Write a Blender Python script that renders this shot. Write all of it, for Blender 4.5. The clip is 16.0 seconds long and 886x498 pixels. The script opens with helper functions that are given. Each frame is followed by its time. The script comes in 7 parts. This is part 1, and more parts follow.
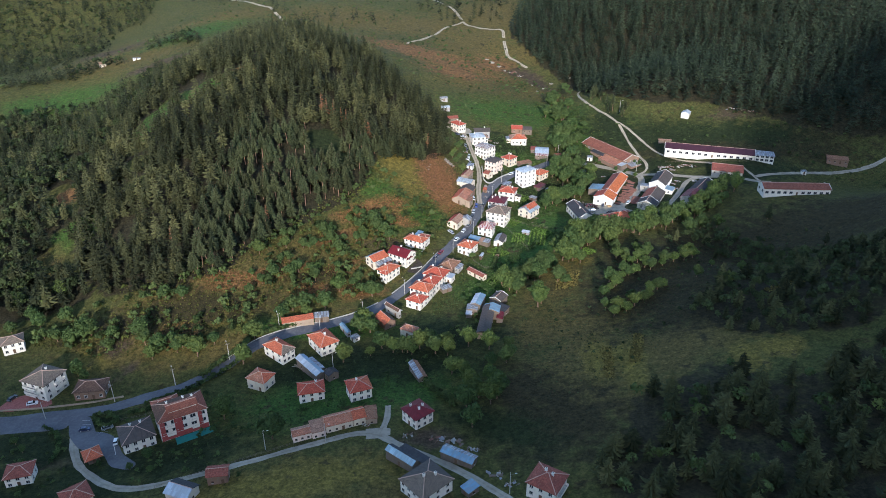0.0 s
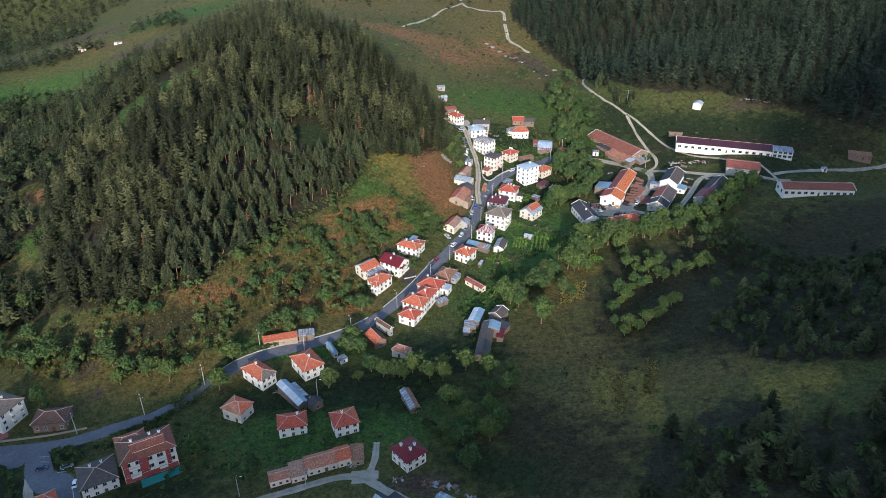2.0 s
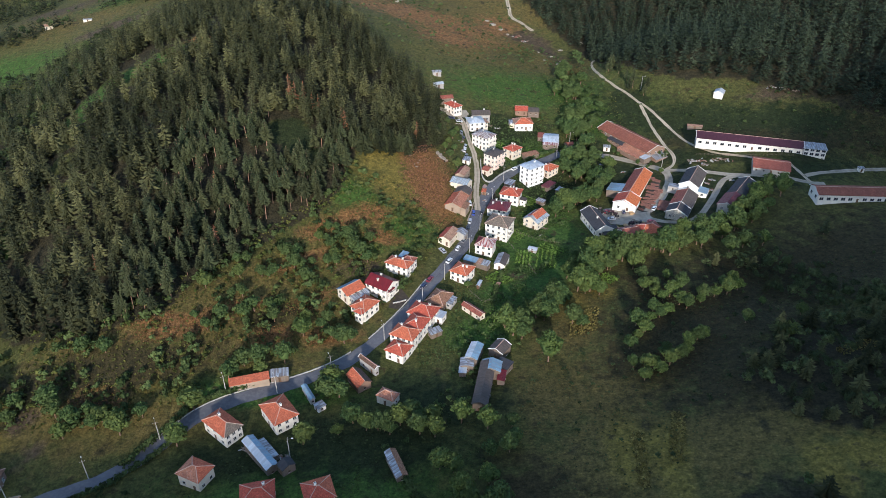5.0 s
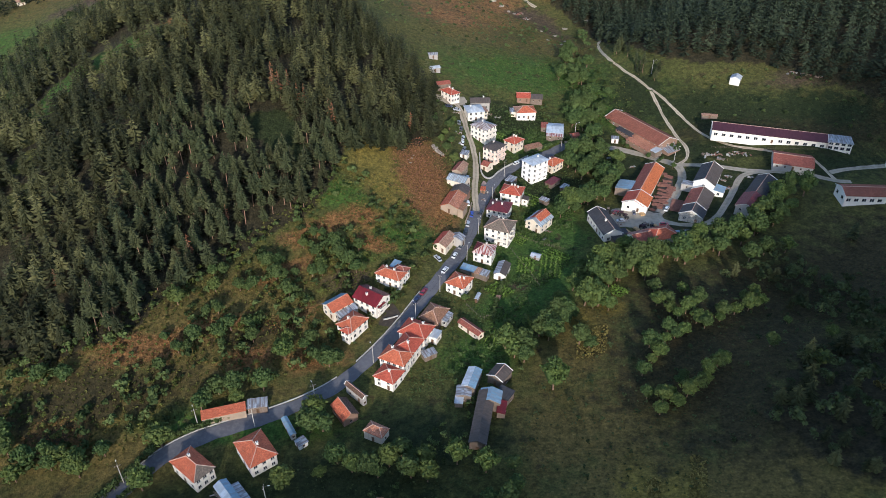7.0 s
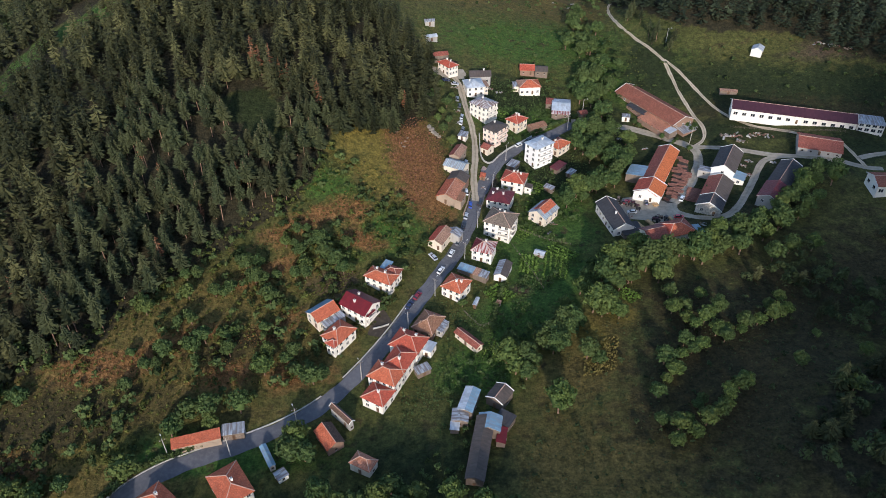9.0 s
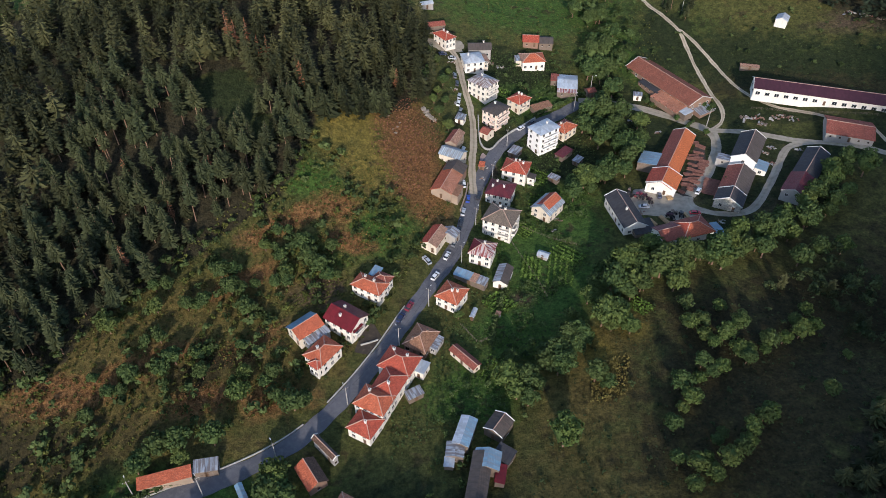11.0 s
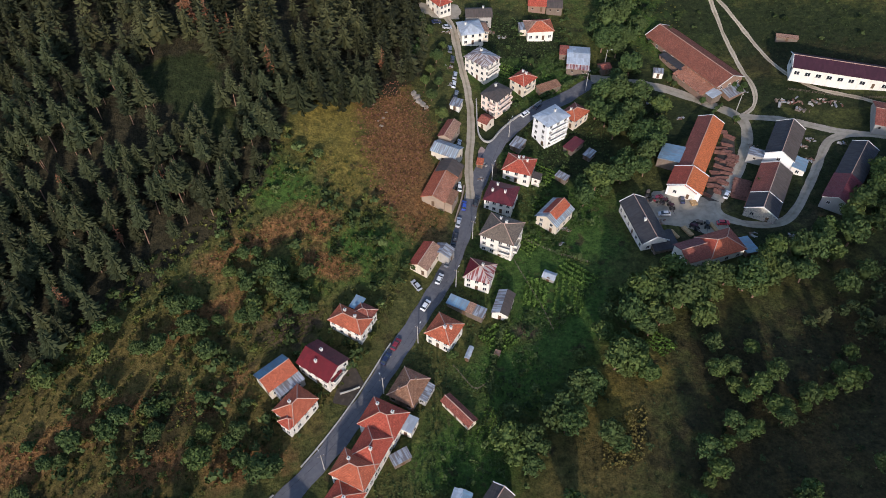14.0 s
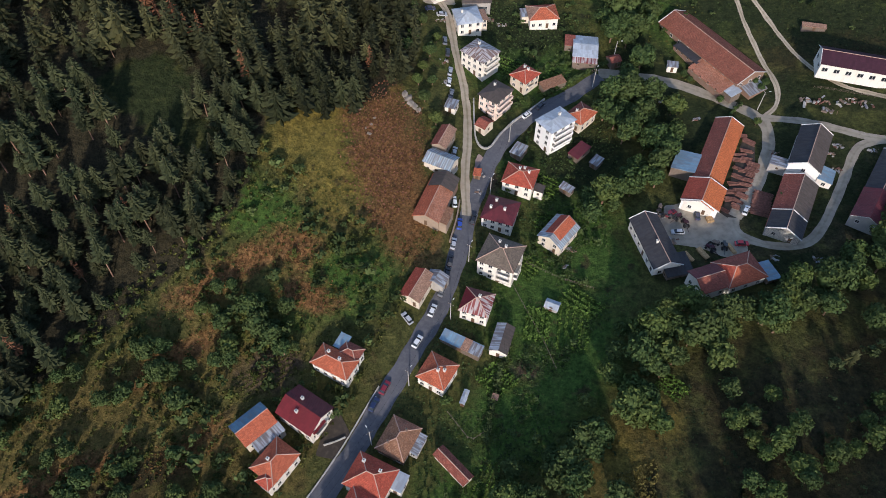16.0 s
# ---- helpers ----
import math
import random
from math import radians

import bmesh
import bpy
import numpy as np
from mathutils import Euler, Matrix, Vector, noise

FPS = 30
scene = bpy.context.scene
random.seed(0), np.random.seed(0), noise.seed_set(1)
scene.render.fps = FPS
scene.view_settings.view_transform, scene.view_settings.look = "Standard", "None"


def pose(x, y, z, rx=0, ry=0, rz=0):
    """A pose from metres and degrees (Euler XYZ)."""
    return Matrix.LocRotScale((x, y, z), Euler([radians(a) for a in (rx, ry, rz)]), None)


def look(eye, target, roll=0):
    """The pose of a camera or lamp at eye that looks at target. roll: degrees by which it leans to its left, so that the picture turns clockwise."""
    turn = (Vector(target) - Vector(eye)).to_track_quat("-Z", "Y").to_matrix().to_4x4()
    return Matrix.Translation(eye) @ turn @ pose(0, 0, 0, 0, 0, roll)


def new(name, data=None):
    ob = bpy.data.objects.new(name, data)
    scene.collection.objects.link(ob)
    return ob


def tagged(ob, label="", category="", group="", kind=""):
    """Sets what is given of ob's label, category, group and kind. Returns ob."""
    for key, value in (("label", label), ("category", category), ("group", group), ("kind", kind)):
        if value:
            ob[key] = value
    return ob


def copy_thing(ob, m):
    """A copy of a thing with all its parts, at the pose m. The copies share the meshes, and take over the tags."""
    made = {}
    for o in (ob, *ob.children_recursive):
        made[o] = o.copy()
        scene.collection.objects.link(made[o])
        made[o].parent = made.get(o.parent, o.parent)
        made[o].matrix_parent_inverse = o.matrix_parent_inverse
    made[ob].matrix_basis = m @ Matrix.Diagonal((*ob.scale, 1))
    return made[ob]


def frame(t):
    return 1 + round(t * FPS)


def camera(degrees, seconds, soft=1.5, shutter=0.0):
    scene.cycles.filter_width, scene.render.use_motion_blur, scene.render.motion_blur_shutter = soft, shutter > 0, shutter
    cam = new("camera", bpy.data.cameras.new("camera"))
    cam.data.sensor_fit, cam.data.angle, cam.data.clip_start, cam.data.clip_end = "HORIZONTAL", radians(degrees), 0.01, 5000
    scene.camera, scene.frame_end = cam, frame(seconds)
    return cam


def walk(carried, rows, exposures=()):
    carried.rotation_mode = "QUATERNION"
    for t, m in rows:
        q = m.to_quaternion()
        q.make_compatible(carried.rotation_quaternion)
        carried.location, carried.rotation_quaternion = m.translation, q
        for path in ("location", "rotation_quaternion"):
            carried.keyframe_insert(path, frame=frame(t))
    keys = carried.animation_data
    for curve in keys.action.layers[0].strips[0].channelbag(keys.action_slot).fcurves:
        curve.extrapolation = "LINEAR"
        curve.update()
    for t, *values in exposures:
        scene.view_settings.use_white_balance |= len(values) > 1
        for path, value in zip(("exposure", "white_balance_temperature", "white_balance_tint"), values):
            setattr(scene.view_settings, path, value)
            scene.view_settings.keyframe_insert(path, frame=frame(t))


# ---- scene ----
cam = camera(63.9, 16.0, 0.9)
METRES, EYE, TILT, LEAN, TURN = 250.0, 180.0, -27.6, 0.0, 0.0
ROWS = [
    (0.0, 0.0, 0.0, 0.0, -0.0, 0.0, 0.0),
    (0.5, 0.0016, 0.028, 0.0146, -0.04, -0.45, -0.01),
    (1.0, 0.0032, 0.0553, 0.0289, -0.03, -0.89, -0.02),
    (1.5, 0.005, 0.083, 0.0434, -0.03, -1.34, -0.02),
    (2.0, 0.0066, 0.1102, 0.0576, -0.06, -1.76, -0.04),
    (2.5, 0.0082, 0.138, 0.0721, -0.06, -2.19, -0.04),
    (3.0, 0.0098, 0.1653, 0.0864, -0.07, -2.62, -0.05),
    (3.5, 0.0116, 0.1935, 0.1007, -0.08, -3.04, -0.05),
    (4.0, 0.0134, 0.2208, 0.1151, -0.06, -3.51, -0.04),
    (6.5, 0.0223, 0.358, 0.1872, -0.11, -6.19, -0.08),
    (7.0, 0.0237, 0.3859, 0.2018, -0.13, -6.96, -0.09),
    (7.5, 0.0255, 0.4134, 0.2161, -0.11, -7.77, -0.1),
    (8.0, 0.0271, 0.4411, 0.2313, -0.11, -8.76, -0.14),
    (8.5, 0.029, 0.4685, 0.2457, -0.11, -9.77, -0.13),
    (9.0, 0.031, 0.4967, 0.2607, -0.1, -10.83, -0.15),
    (11.5, 0.0399, 0.6352, 0.3327, -0.11, -15.96, -0.18),
    (12.0, 0.0414, 0.6631, 0.3475, -0.12, -17.01, -0.18),
    (12.5, 0.0437, 0.6904, 0.3622, -0.12, -18.06, -0.15),
    (13.0, 0.0452, 0.7183, 0.3767, -0.13, -19.11, -0.16),
    (13.5, 0.0464, 0.7457, 0.3905, -0.16, -20.13, -0.18),
    (14.0, 0.0489, 0.7739, 0.405, -0.12, -21.17, -0.14),
    (14.5, 0.0501, 0.8014, 0.4193, -0.17, -22.23, -0.18),
    (15.0, 0.0519, 0.8293, 0.4335, -0.19, -23.25, -0.18),
    (15.5, 0.0525, 0.8565, 0.4477, -0.28, -24.25, -0.2),
    (16.0, 0.0551, 0.8844, 0.4632, -0.24, -25.35, -0.16),
]
walk(cam, [(t, pose(0, 0, EYE, TILT, LEAN, TURN) @ pose(METRES * x, METRES * y, METRES * z, 90 + pitch, roll, yaw)) for t, x, y, z, yaw, pitch, roll in ROWS], [(0.0, 0.84, 5550, 9), (7.0, 0.65, 5800, 11), (16.0, 0.34, 5950, 15)])

# ---------------------------------------------------------------- light
SUN_AZ, SUN_EL = Vector((0.0, -1.0, 0)).normalized(), radians(19)
sun_dir = Vector((SUN_AZ.x * math.cos(SUN_EL), SUN_AZ.y * math.cos(SUN_EL), math.sin(SUN_EL)))
world = bpy.data.worlds.new("world")
scene.world = world
world.use_nodes = True
wn, wl = world.node_tree.nodes, world.node_tree.links
sky = wn.new("ShaderNodeTexSky")
sky.sky_type, sky.sun_disc = "NISHITA", False
sky.sun_elevation, sky.sun_rotation = SUN_EL, math.atan2(sun_dir.x, sun_dir.y)
wl.new(sky.outputs["Color"], wn["Background"].inputs["Color"])
wn["Background"].inputs["Strength"].default_value = 0.19
sun = new("sun", bpy.data.lights.new("sun", "SUN"))
sun.data.energy, sun.data.angle, sun.data.color = 3.3, radians(1.9), (1.0, 0.87, 0.72)
sun.matrix_world = look(sun_dir * 900, (0, 0, 0))


# ---------------------------------------------------------------- materials
def mat(name, rough=0.8, metal=0.0, spec=0.3):
    m = bpy.data.materials.new(name)
    m.use_nodes = True
    b = m.node_tree.nodes["Principled BSDF"]
    b.inputs["Roughness"].default_value, b.inputs["Metallic"].default_value = rough, metal
    b.inputs["Specular IOR Level"].default_value = spec
    return m, m.node_tree.nodes, m.node_tree.links, b


def noise_tex(n, l, scale, detail=4, coord="Object", stretch=None, rough=0.6):
    tc = n.new("ShaderNodeTexCoord")
    tex = n.new("ShaderNodeTexNoise")
    tex.inputs["Scale"].default_value, tex.inputs["Detail"].default_value = scale, detail
    tex.inputs["Roughness"].default_value = rough
    src = tc.outputs[coord]
    if stretch:
        mp = n.new("ShaderNodeMapping")
        mp.inputs["Scale"].default_value = stretch
        l.new(src, mp.inputs["Vector"])
        src = mp.outputs["Vector"]
    l.new(src, tex.inputs["Vector"])
    return tex.outputs["Fac"]


def ramp(n, l, fac, *stops):
    r = n.new("ShaderNodeValToRGB")
    e = r.color_ramp.elements
    while len(e) < len(stops):
        e.new(0.5)
    for el, (p, c) in zip(e, stops):
        el.position, el.color = p, (*c, 1)
    l.new(fac, r.inputs["Fac"])
    return r.outputs["Color"]


def mixc(n, l, fac, a, b, how="MIX"):
    m = n.new("ShaderNodeMix")
    m.data_type, m.blend_type = "RGBA", how
    for sock, v in ((m.inputs["Factor"], fac), (m.inputs["A"], a), (m.inputs["B"], b)):
        if isinstance(v, (int, float)):
            sock.default_value = v
        elif isinstance(v, tuple):
            sock.default_value = (*v, 1)
        else:
            l.new(v, sock)
    return m.outputs["Result"]


def maths(n, l, op, a, b=0.0, clamp=False):
    m = n.new("ShaderNodeMath")
    m.operation, m.use_clamp = op, clamp
    for sock, v in zip(m.inputs, (a, b)):
        if isinstance(v, (int, float)):
            sock.default_value = v
        else:
            l.new(v, sock)
    return m.outputs[0]


def bump(n, l, b, height, strength, dist):
    bp = n.new("ShaderNodeBump")
    bp.inputs["Strength"].default_value, bp.inputs["Distance"].default_value = strength, dist
    l.new(height, bp.inputs["Height"])
    l.new(bp.outputs["Normal"], b.inputs["Normal"])


def attr(n, name):
    a = n.new("ShaderNodeAttribute")
    a.attribute_name = name
    return a.outputs["Fac"]


def shade(c, k):
    return tuple(min(1, v * k) for v in c)


def tile_mat(name, c, wear=0.5, pale=(0.42, 0.27, 0.19)):
    """Clay tiles: courses up the slope, each patch a little different, lichen and pale mends."""
    m, n, l, b = mat(name, 0.85)
    uv = n.new("ShaderNodeTexCoord").outputs["UV"]
    br = n.new("ShaderNodeTexBrick")
    br.inputs["Scale"].default_value = 1.0
    br.inputs["Brick Width"].default_value, br.inputs["Row Height"].default_value = 0.28, 0.36
    br.inputs["Mortar Size"].default_value, br.inputs["Bias"].default_value = 0.02, 0.0
    br.inputs["Color1"].default_value, br.inputs["Color2"].default_value = (*shade(c, 1.25), 1), (*shade(c, 0.75), 1)
    br.inputs["Mortar"].default_value = (*shade(c, 0.4), 1)
    l.new(uv, br.inputs["Vector"])
    big = noise_tex(n, l, 0.35, 5)
    fine = noise_tex(n, l, 2.2, 5)
    col = mixc(n, l, ramp(n, l, big, (0.42, (0, 0, 0)), (0.72, (wear, wear, wear))), br.outputs["Color"], shade(c, 0.5))
    col = mixc(n, l, ramp(n, l, fine, (0.55, (0, 0, 0)), (0.8, (wear, wear, wear))), col, pale)
    l.new(col, b.inputs["Base Color"])
    bump(n, l, b, br.outputs["Fac"], 0.5, -0.05)
    return m


def sheet_mat(name, c, rust=0.4, rough=0.45, metal=0.3, rustc=(0.2, 0.08, 0.04), ribs=0.0, bold=0.0):
    """Corrugated or standing-seam sheet, streaked down the slope."""
    m, n, l, b = mat(name, rough, metal)
    uv = n.new("ShaderNodeTexCoord").outputs["UV"]
    w = n.new("ShaderNodeTexWave")
    w.inputs["Scale"].default_value, w.inputs["Distortion"].default_value = 1.1, 0.0
    l.new(uv, w.inputs["Vector"])
    streak = noise_tex(n, l, 1.0, 5, "UV", (1.6, 0.25, 1))
    spot = noise_tex(n, l, 0.8, 5)
    br = n.new("ShaderNodeTexBrick")
    br.inputs["Scale"].default_value, br.inputs["Mortar Size"].default_value, br.inputs["Bias"].default_value = 1.0, 0.03, -0.1
    br.inputs["Brick Width"].default_value, br.inputs["Row Height"].default_value = 0.95, 2.1
    br.inputs["Color1"].default_value, br.inputs["Color2"].default_value = (0.75, 0.75, 0.75, 1), (0.0, 0.0, 0.0, 1)
    br.inputs["Mortar"].default_value = (0.6, 0.6, 0.6, 1)
    l.new(uv, br.inputs["Vector"])
    col = mixc(n, l, br.outputs["Color"], shade(c, 1.1), shade(c, 0.66))
    col = mixc(n, l, ramp(n, l, maths(n, l, "ADD", streak, maths(n, l, "MULTIPLY", br.outputs["Color"], 0.12)), (0.48, (0, 0, 0)), (0.68, (rust, rust, rust))), col, rustc)
    col = mixc(n, l, ramp(n, l, spot, (0.4, (0, 0, 0)), (0.75, (0.5, 0.5, 0.5))), col, shade(c, 0.6))
    if bold:
        bands = noise_tex(n, l, 1.0, 2, "UV", (1.5, 0.10, 1), 0.4)
        col = mixc(n, l, ramp(n, l, bands, (0.47, (0, 0, 0)), (0.53, (bold, bold, bold))), col, rustc)
    if ribs:
        w.inputs["Scale"].default_value = 0.42
        col = mixc(n, l, maths(n, l, "MULTIPLY", ramp(n, l, w.outputs["Fac"], (0.5, (0, 0, 0)), (0.8, (1, 1, 1))), ribs), col, shade(c, 0.35))
    l.new(col, b.inputs["Base Color"])
    bump(n, l, b, w.outputs["Fac"], 0.6, 0.06)
    return m


def plaster_mat(name, c, dirt=0.35):
    m, n, l, b = mat(name, 0.9)
    big = noise_tex(n, l, 0.25, 6)
    streak = noise_tex(n, l, 0.9, 5, "Object", (1.5, 1.5, 0.25))
    col = mixc(n, l, ramp(n, l, big, (0.45, (0, 0, 0)), (0.8, (dirt, dirt, dirt))), c, shade(c, 0.62))
    col = mixc(n, l, ramp(n, l, streak, (0.52, (0, 0, 0)), (0.8, (dirt, dirt, dirt))), col, (0.24, 0.21, 0.18))
    l.new(col, b.inputs["Base Color"])
    bump(n, l, b, noise_tex(n, l, 6, 3), 0.3, 0.02)
    return m


def plain_mat(name, c, rough=0.7, metal=0.0, vary=0.3, scale=1.5):
    m, n, l, b = mat(name, rough, metal)
    l.new(ramp(n, l, noise_tex(n, l, scale, 5), (0.3, shade(c, 1 - vary)), (0.7, shade(c, 1 + vary))), b.inputs["Base Color"])
    return m


def leaf_mat(name, dark, light, brown=(0.10, 0.085, 0.02), rough=0.75):
    """Foliage: each clump its own green, each plant its own cast."""
    m, n, l, b = mat(name, rough, 0, 0.1)
    geo = n.new("ShaderNodeNewGeometry")
    info = n.new("ShaderNodeObjectInfo")
    col = ramp(n, l, geo.outputs["Random Per Island"], (0.0, dark), (0.6, tuple((a + c) / 2 for a, c in zip(dark, light))), (1.0, light))
    col = mixc(n, l, maths(n, l, "MULTIPLY", info.outputs["Random"], 0.55), col, brown)
    big = noise_tex(n, l, 0.05, 3)
    col = mixc(n, l, ramp(n, l, big, (0.35, (0, 0, 0)), (0.7, (0.4, 0.4, 0.4))), col, shade(dark, 0.9))
    # each plant of a joined wood has a tone of its own, from -0.5 to 0.5
    tone = attr(n, "tone")
    col = mixc(n, l, maths(n, l, "MULTIPLY", tone, 0.8, True), col, shade(brown, 1.1))
    bright = maths(n, l, "ADD", maths(n, l, "MULTIPLY", tone, 0.9), 1.0)
    vm = n.new("ShaderNodeVectorMath")
    vm.operation = "SCALE"
    l.new(col, vm.inputs[0])
    l.new(bright, vm.inputs["Scale"])
    l.new(vm.outputs[0], b.inputs["Base Color"])
    b.inputs["Subsurface Weight"].default_value = 0.0
    return m


ORANGE = tile_mat("tiles_orange", (0.52, 0.135, 0.064), 0.5)
RED = tile_mat("tiles_red", (0.46, 0.092, 0.052), 0.5)
# sun on the sawmill's right slopes is part of this orange
ORANGE_SUNLIT = tile_mat("tiles_sunlit_orange", (0.60, 0.165, 0.055), 0.25)
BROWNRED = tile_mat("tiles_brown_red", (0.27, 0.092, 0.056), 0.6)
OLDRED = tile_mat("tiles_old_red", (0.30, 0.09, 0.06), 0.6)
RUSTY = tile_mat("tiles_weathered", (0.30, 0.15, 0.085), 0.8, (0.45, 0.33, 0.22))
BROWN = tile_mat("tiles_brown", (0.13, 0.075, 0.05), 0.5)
PALETILE = tile_mat("tiles_pale", (0.40, 0.23, 0.15), 0.7)
RUINTILE = tile_mat("tiles_broken", (0.46, 0.19, 0.11), 0.9, (0.52, 0.40, 0.31))
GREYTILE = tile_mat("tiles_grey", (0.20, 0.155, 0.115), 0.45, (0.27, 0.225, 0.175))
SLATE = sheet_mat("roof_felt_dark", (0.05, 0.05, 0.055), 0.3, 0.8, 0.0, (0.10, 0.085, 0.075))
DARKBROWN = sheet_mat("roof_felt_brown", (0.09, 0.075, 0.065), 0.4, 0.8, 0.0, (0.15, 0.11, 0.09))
CRIMSON = sheet_mat("sheet_crimson", (0.17, 0.015, 0.020), 0.15, 0.5, 0.0, (0.16, 0.02, 0.02))
MAROON = sheet_mat("sheet_maroon", (0.14, 0.028, 0.035), 0.3, 0.5, 0.0, (0.10, 0.03, 0.03))
PLUM = sheet_mat("sheet_plum", (0.065, 0.022, 0.032), 0.2, 0.6, 0.0, (0.05, 0.02, 0.03))
BLUE = sheet_mat("sheet_blue", (0.22, 0.37, 0.48), 0.4, 0.45, 0.1, (0.26, 0.26, 0.27), 0.0, 0.35)
TIN = sheet_mat("sheet_tin", (0.46, 0.50, 0.54), 0.6, 0.5, 0.2, (0.15, 0.115, 0.10), 0.0, 0.6)
RIBBED = sheet_mat("sheet_ribbed", (0.46, 0.55, 0.60), 0.4, 0.5, 0.1, (0.26, 0.22, 0.20), 0.6, 0.6)
SKYBLUE = sheet_mat("sheet_sky_blue", (0.40, 0.54, 0.60), 0.4, 0.5, 0.1, (0.26, 0.25, 0.24))
PALESHEET = sheet_mat("sheet_pale", (0.55, 0.60, 0.64), 0.35, 0.5, 0.1, (0.34, 0.32, 0.32))
STRIPED = sheet_mat("sheet_red_white", (0.62, 0.56, 0.52), 0.5, 0.6, 0.0, (0.23, 0.05, 0.045), 0.0, 0.95)
BROWNSTRIPE = sheet_mat("sheet_brown_white", (0.58, 0.54, 0.52), 0.5, 0.6, 0.0, (0.19, 0.115, 0.09), 0.0, 0.9)
TEAL = sheet_mat("canopy_teal", (0.03, 0.20, 0.17), 0.3, 0.5, 0.0, (0.1, 0.3, 0.28), 0.5)
PUREWHITE = plaster_mat("plaster_fresh_white", (0.84, 0.82, 0.78), 0.12)
WHITE = plaster_mat("plaster_white", (0.77, 0.72, 0.63))
CREAM = plaster_mat("plaster_cream", (0.66, 0.58, 0.46), 0.45)
PINK = plaster_mat("plaster_pink", (0.80, 0.64, 0.54), 0.3)
REDWALL = plaster_mat("plaster_red", (0.34, 0.07, 0.06), 0.3)
STONEWALL = plaster_mat("rubble_wall", (0.34, 0.26, 0.19), 0.8)
BRICKWALL = plaster_mat("brick_wall", (0.24, 0.15, 0.105), 0.6)
GREYWALL = plaster_mat("plaster_grey", (0.36, 0.34, 0.31), 0.6)
BOARDS = plaster_mat("old_boards", (0.17, 0.13, 0.10), 0.7)
CAP = plain_mat("ridge_mortar", (0.50, 0.33, 0.25), 0.9)
FRAMEW = plain_mat("frame_white", (0.62, 0.60, 0.56), 0.6)
FRAMEB = plain_mat("frame_brown", (0.12, 0.07, 0.04), 0.6)
CONCRETE = plain_mat("concrete", (0.40, 0.38, 0.34), 0.9, 0, 0.3, 0.7)
WOOD = plain_mat("cut_wood", (0.42, 0.27, 0.13), 0.8, 0, 0.4)
LOGS = plain_mat("log_bark", (0.17, 0.082, 0.062), 0.9, 0, 0.4)
RAIL = plain_mat("painted_iron", (0.10, 0.10, 0.10), 0.5, 0.5)
ROCK = plain_mat("limestone", (0.31, 0.265, 0.21), 0.95, 0, 0.4, 0.6)
# dimmer than the pines: lens falloff over the western wood sits in this colour
SPRUCE_DIM = leaf_mat("spruce_needles_dim", (0.011, 0.017, 0.009), (0.049, 0.057, 0.026), (0.048, 0.047, 0.019))
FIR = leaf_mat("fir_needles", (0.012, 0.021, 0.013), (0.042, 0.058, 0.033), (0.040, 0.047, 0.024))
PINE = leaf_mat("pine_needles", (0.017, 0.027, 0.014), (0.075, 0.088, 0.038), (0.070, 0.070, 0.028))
OLIVE = leaf_mat("olive_needles", (0.019, 0.028, 0.013), (0.078, 0.086, 0.036), (0.078, 0.072, 0.028))
DEAD = leaf_mat("dead_needles", (0.10, 0.042, 0.022), (0.25, 0.105, 0.052), (0.15, 0.075, 0.035))
LEAF = leaf_mat("leaves_green", (0.022, 0.046, 0.016), (0.092, 0.136, 0.042), (0.072, 0.086, 0.028))
LEAFDARK = leaf_mat("leaves_dark", (0.016, 0.033, 0.014), (0.070, 0.096, 0.036), (0.056, 0.062, 0.022))
LEAFLIGHT = leaf_mat("leaves_light", (0.034, 0.064, 0.018), (0.122, 0.162, 0.044), (0.110, 0.120, 0.034))
CROP = leaf_mat("garden_crops", (0.050, 0.105, 0.018), (0.165, 0.250, 0.055), (0.12, 0.17, 0.03))
STRAW = leaf_mat("dry_straw", (0.10, 0.085, 0.025), (0.30, 0.235, 0.075), (0.17, 0.14, 0.04))
FERN = leaf_mat("ferns_rusty", (0.10, 0.052, 0.022), (0.29, 0.150, 0.060), (0.16, 0.11, 0.035))
HERB = leaf_mat("herbs", (0.035, 0.055, 0.012), (0.13, 0.14, 0.035), (0.10, 0.09, 0.025))
BARK = plain_mat("bark", (0.20, 0.125, 0.085), 0.95, 0, 0.4)
RUBBER = plain_mat("rubber", (0.02, 0.02, 0.02), 0.9)
LAMP = plain_mat("lamp_glass", (0.7, 0.7, 0.66), 0.2)
glass_m, gn, gl, gb = mat("window_glass", 0.08, 0.0, 0.5)
gb.inputs["Base Color"].default_value = (0.02, 0.025, 0.03, 1)
GLASS = glass_m


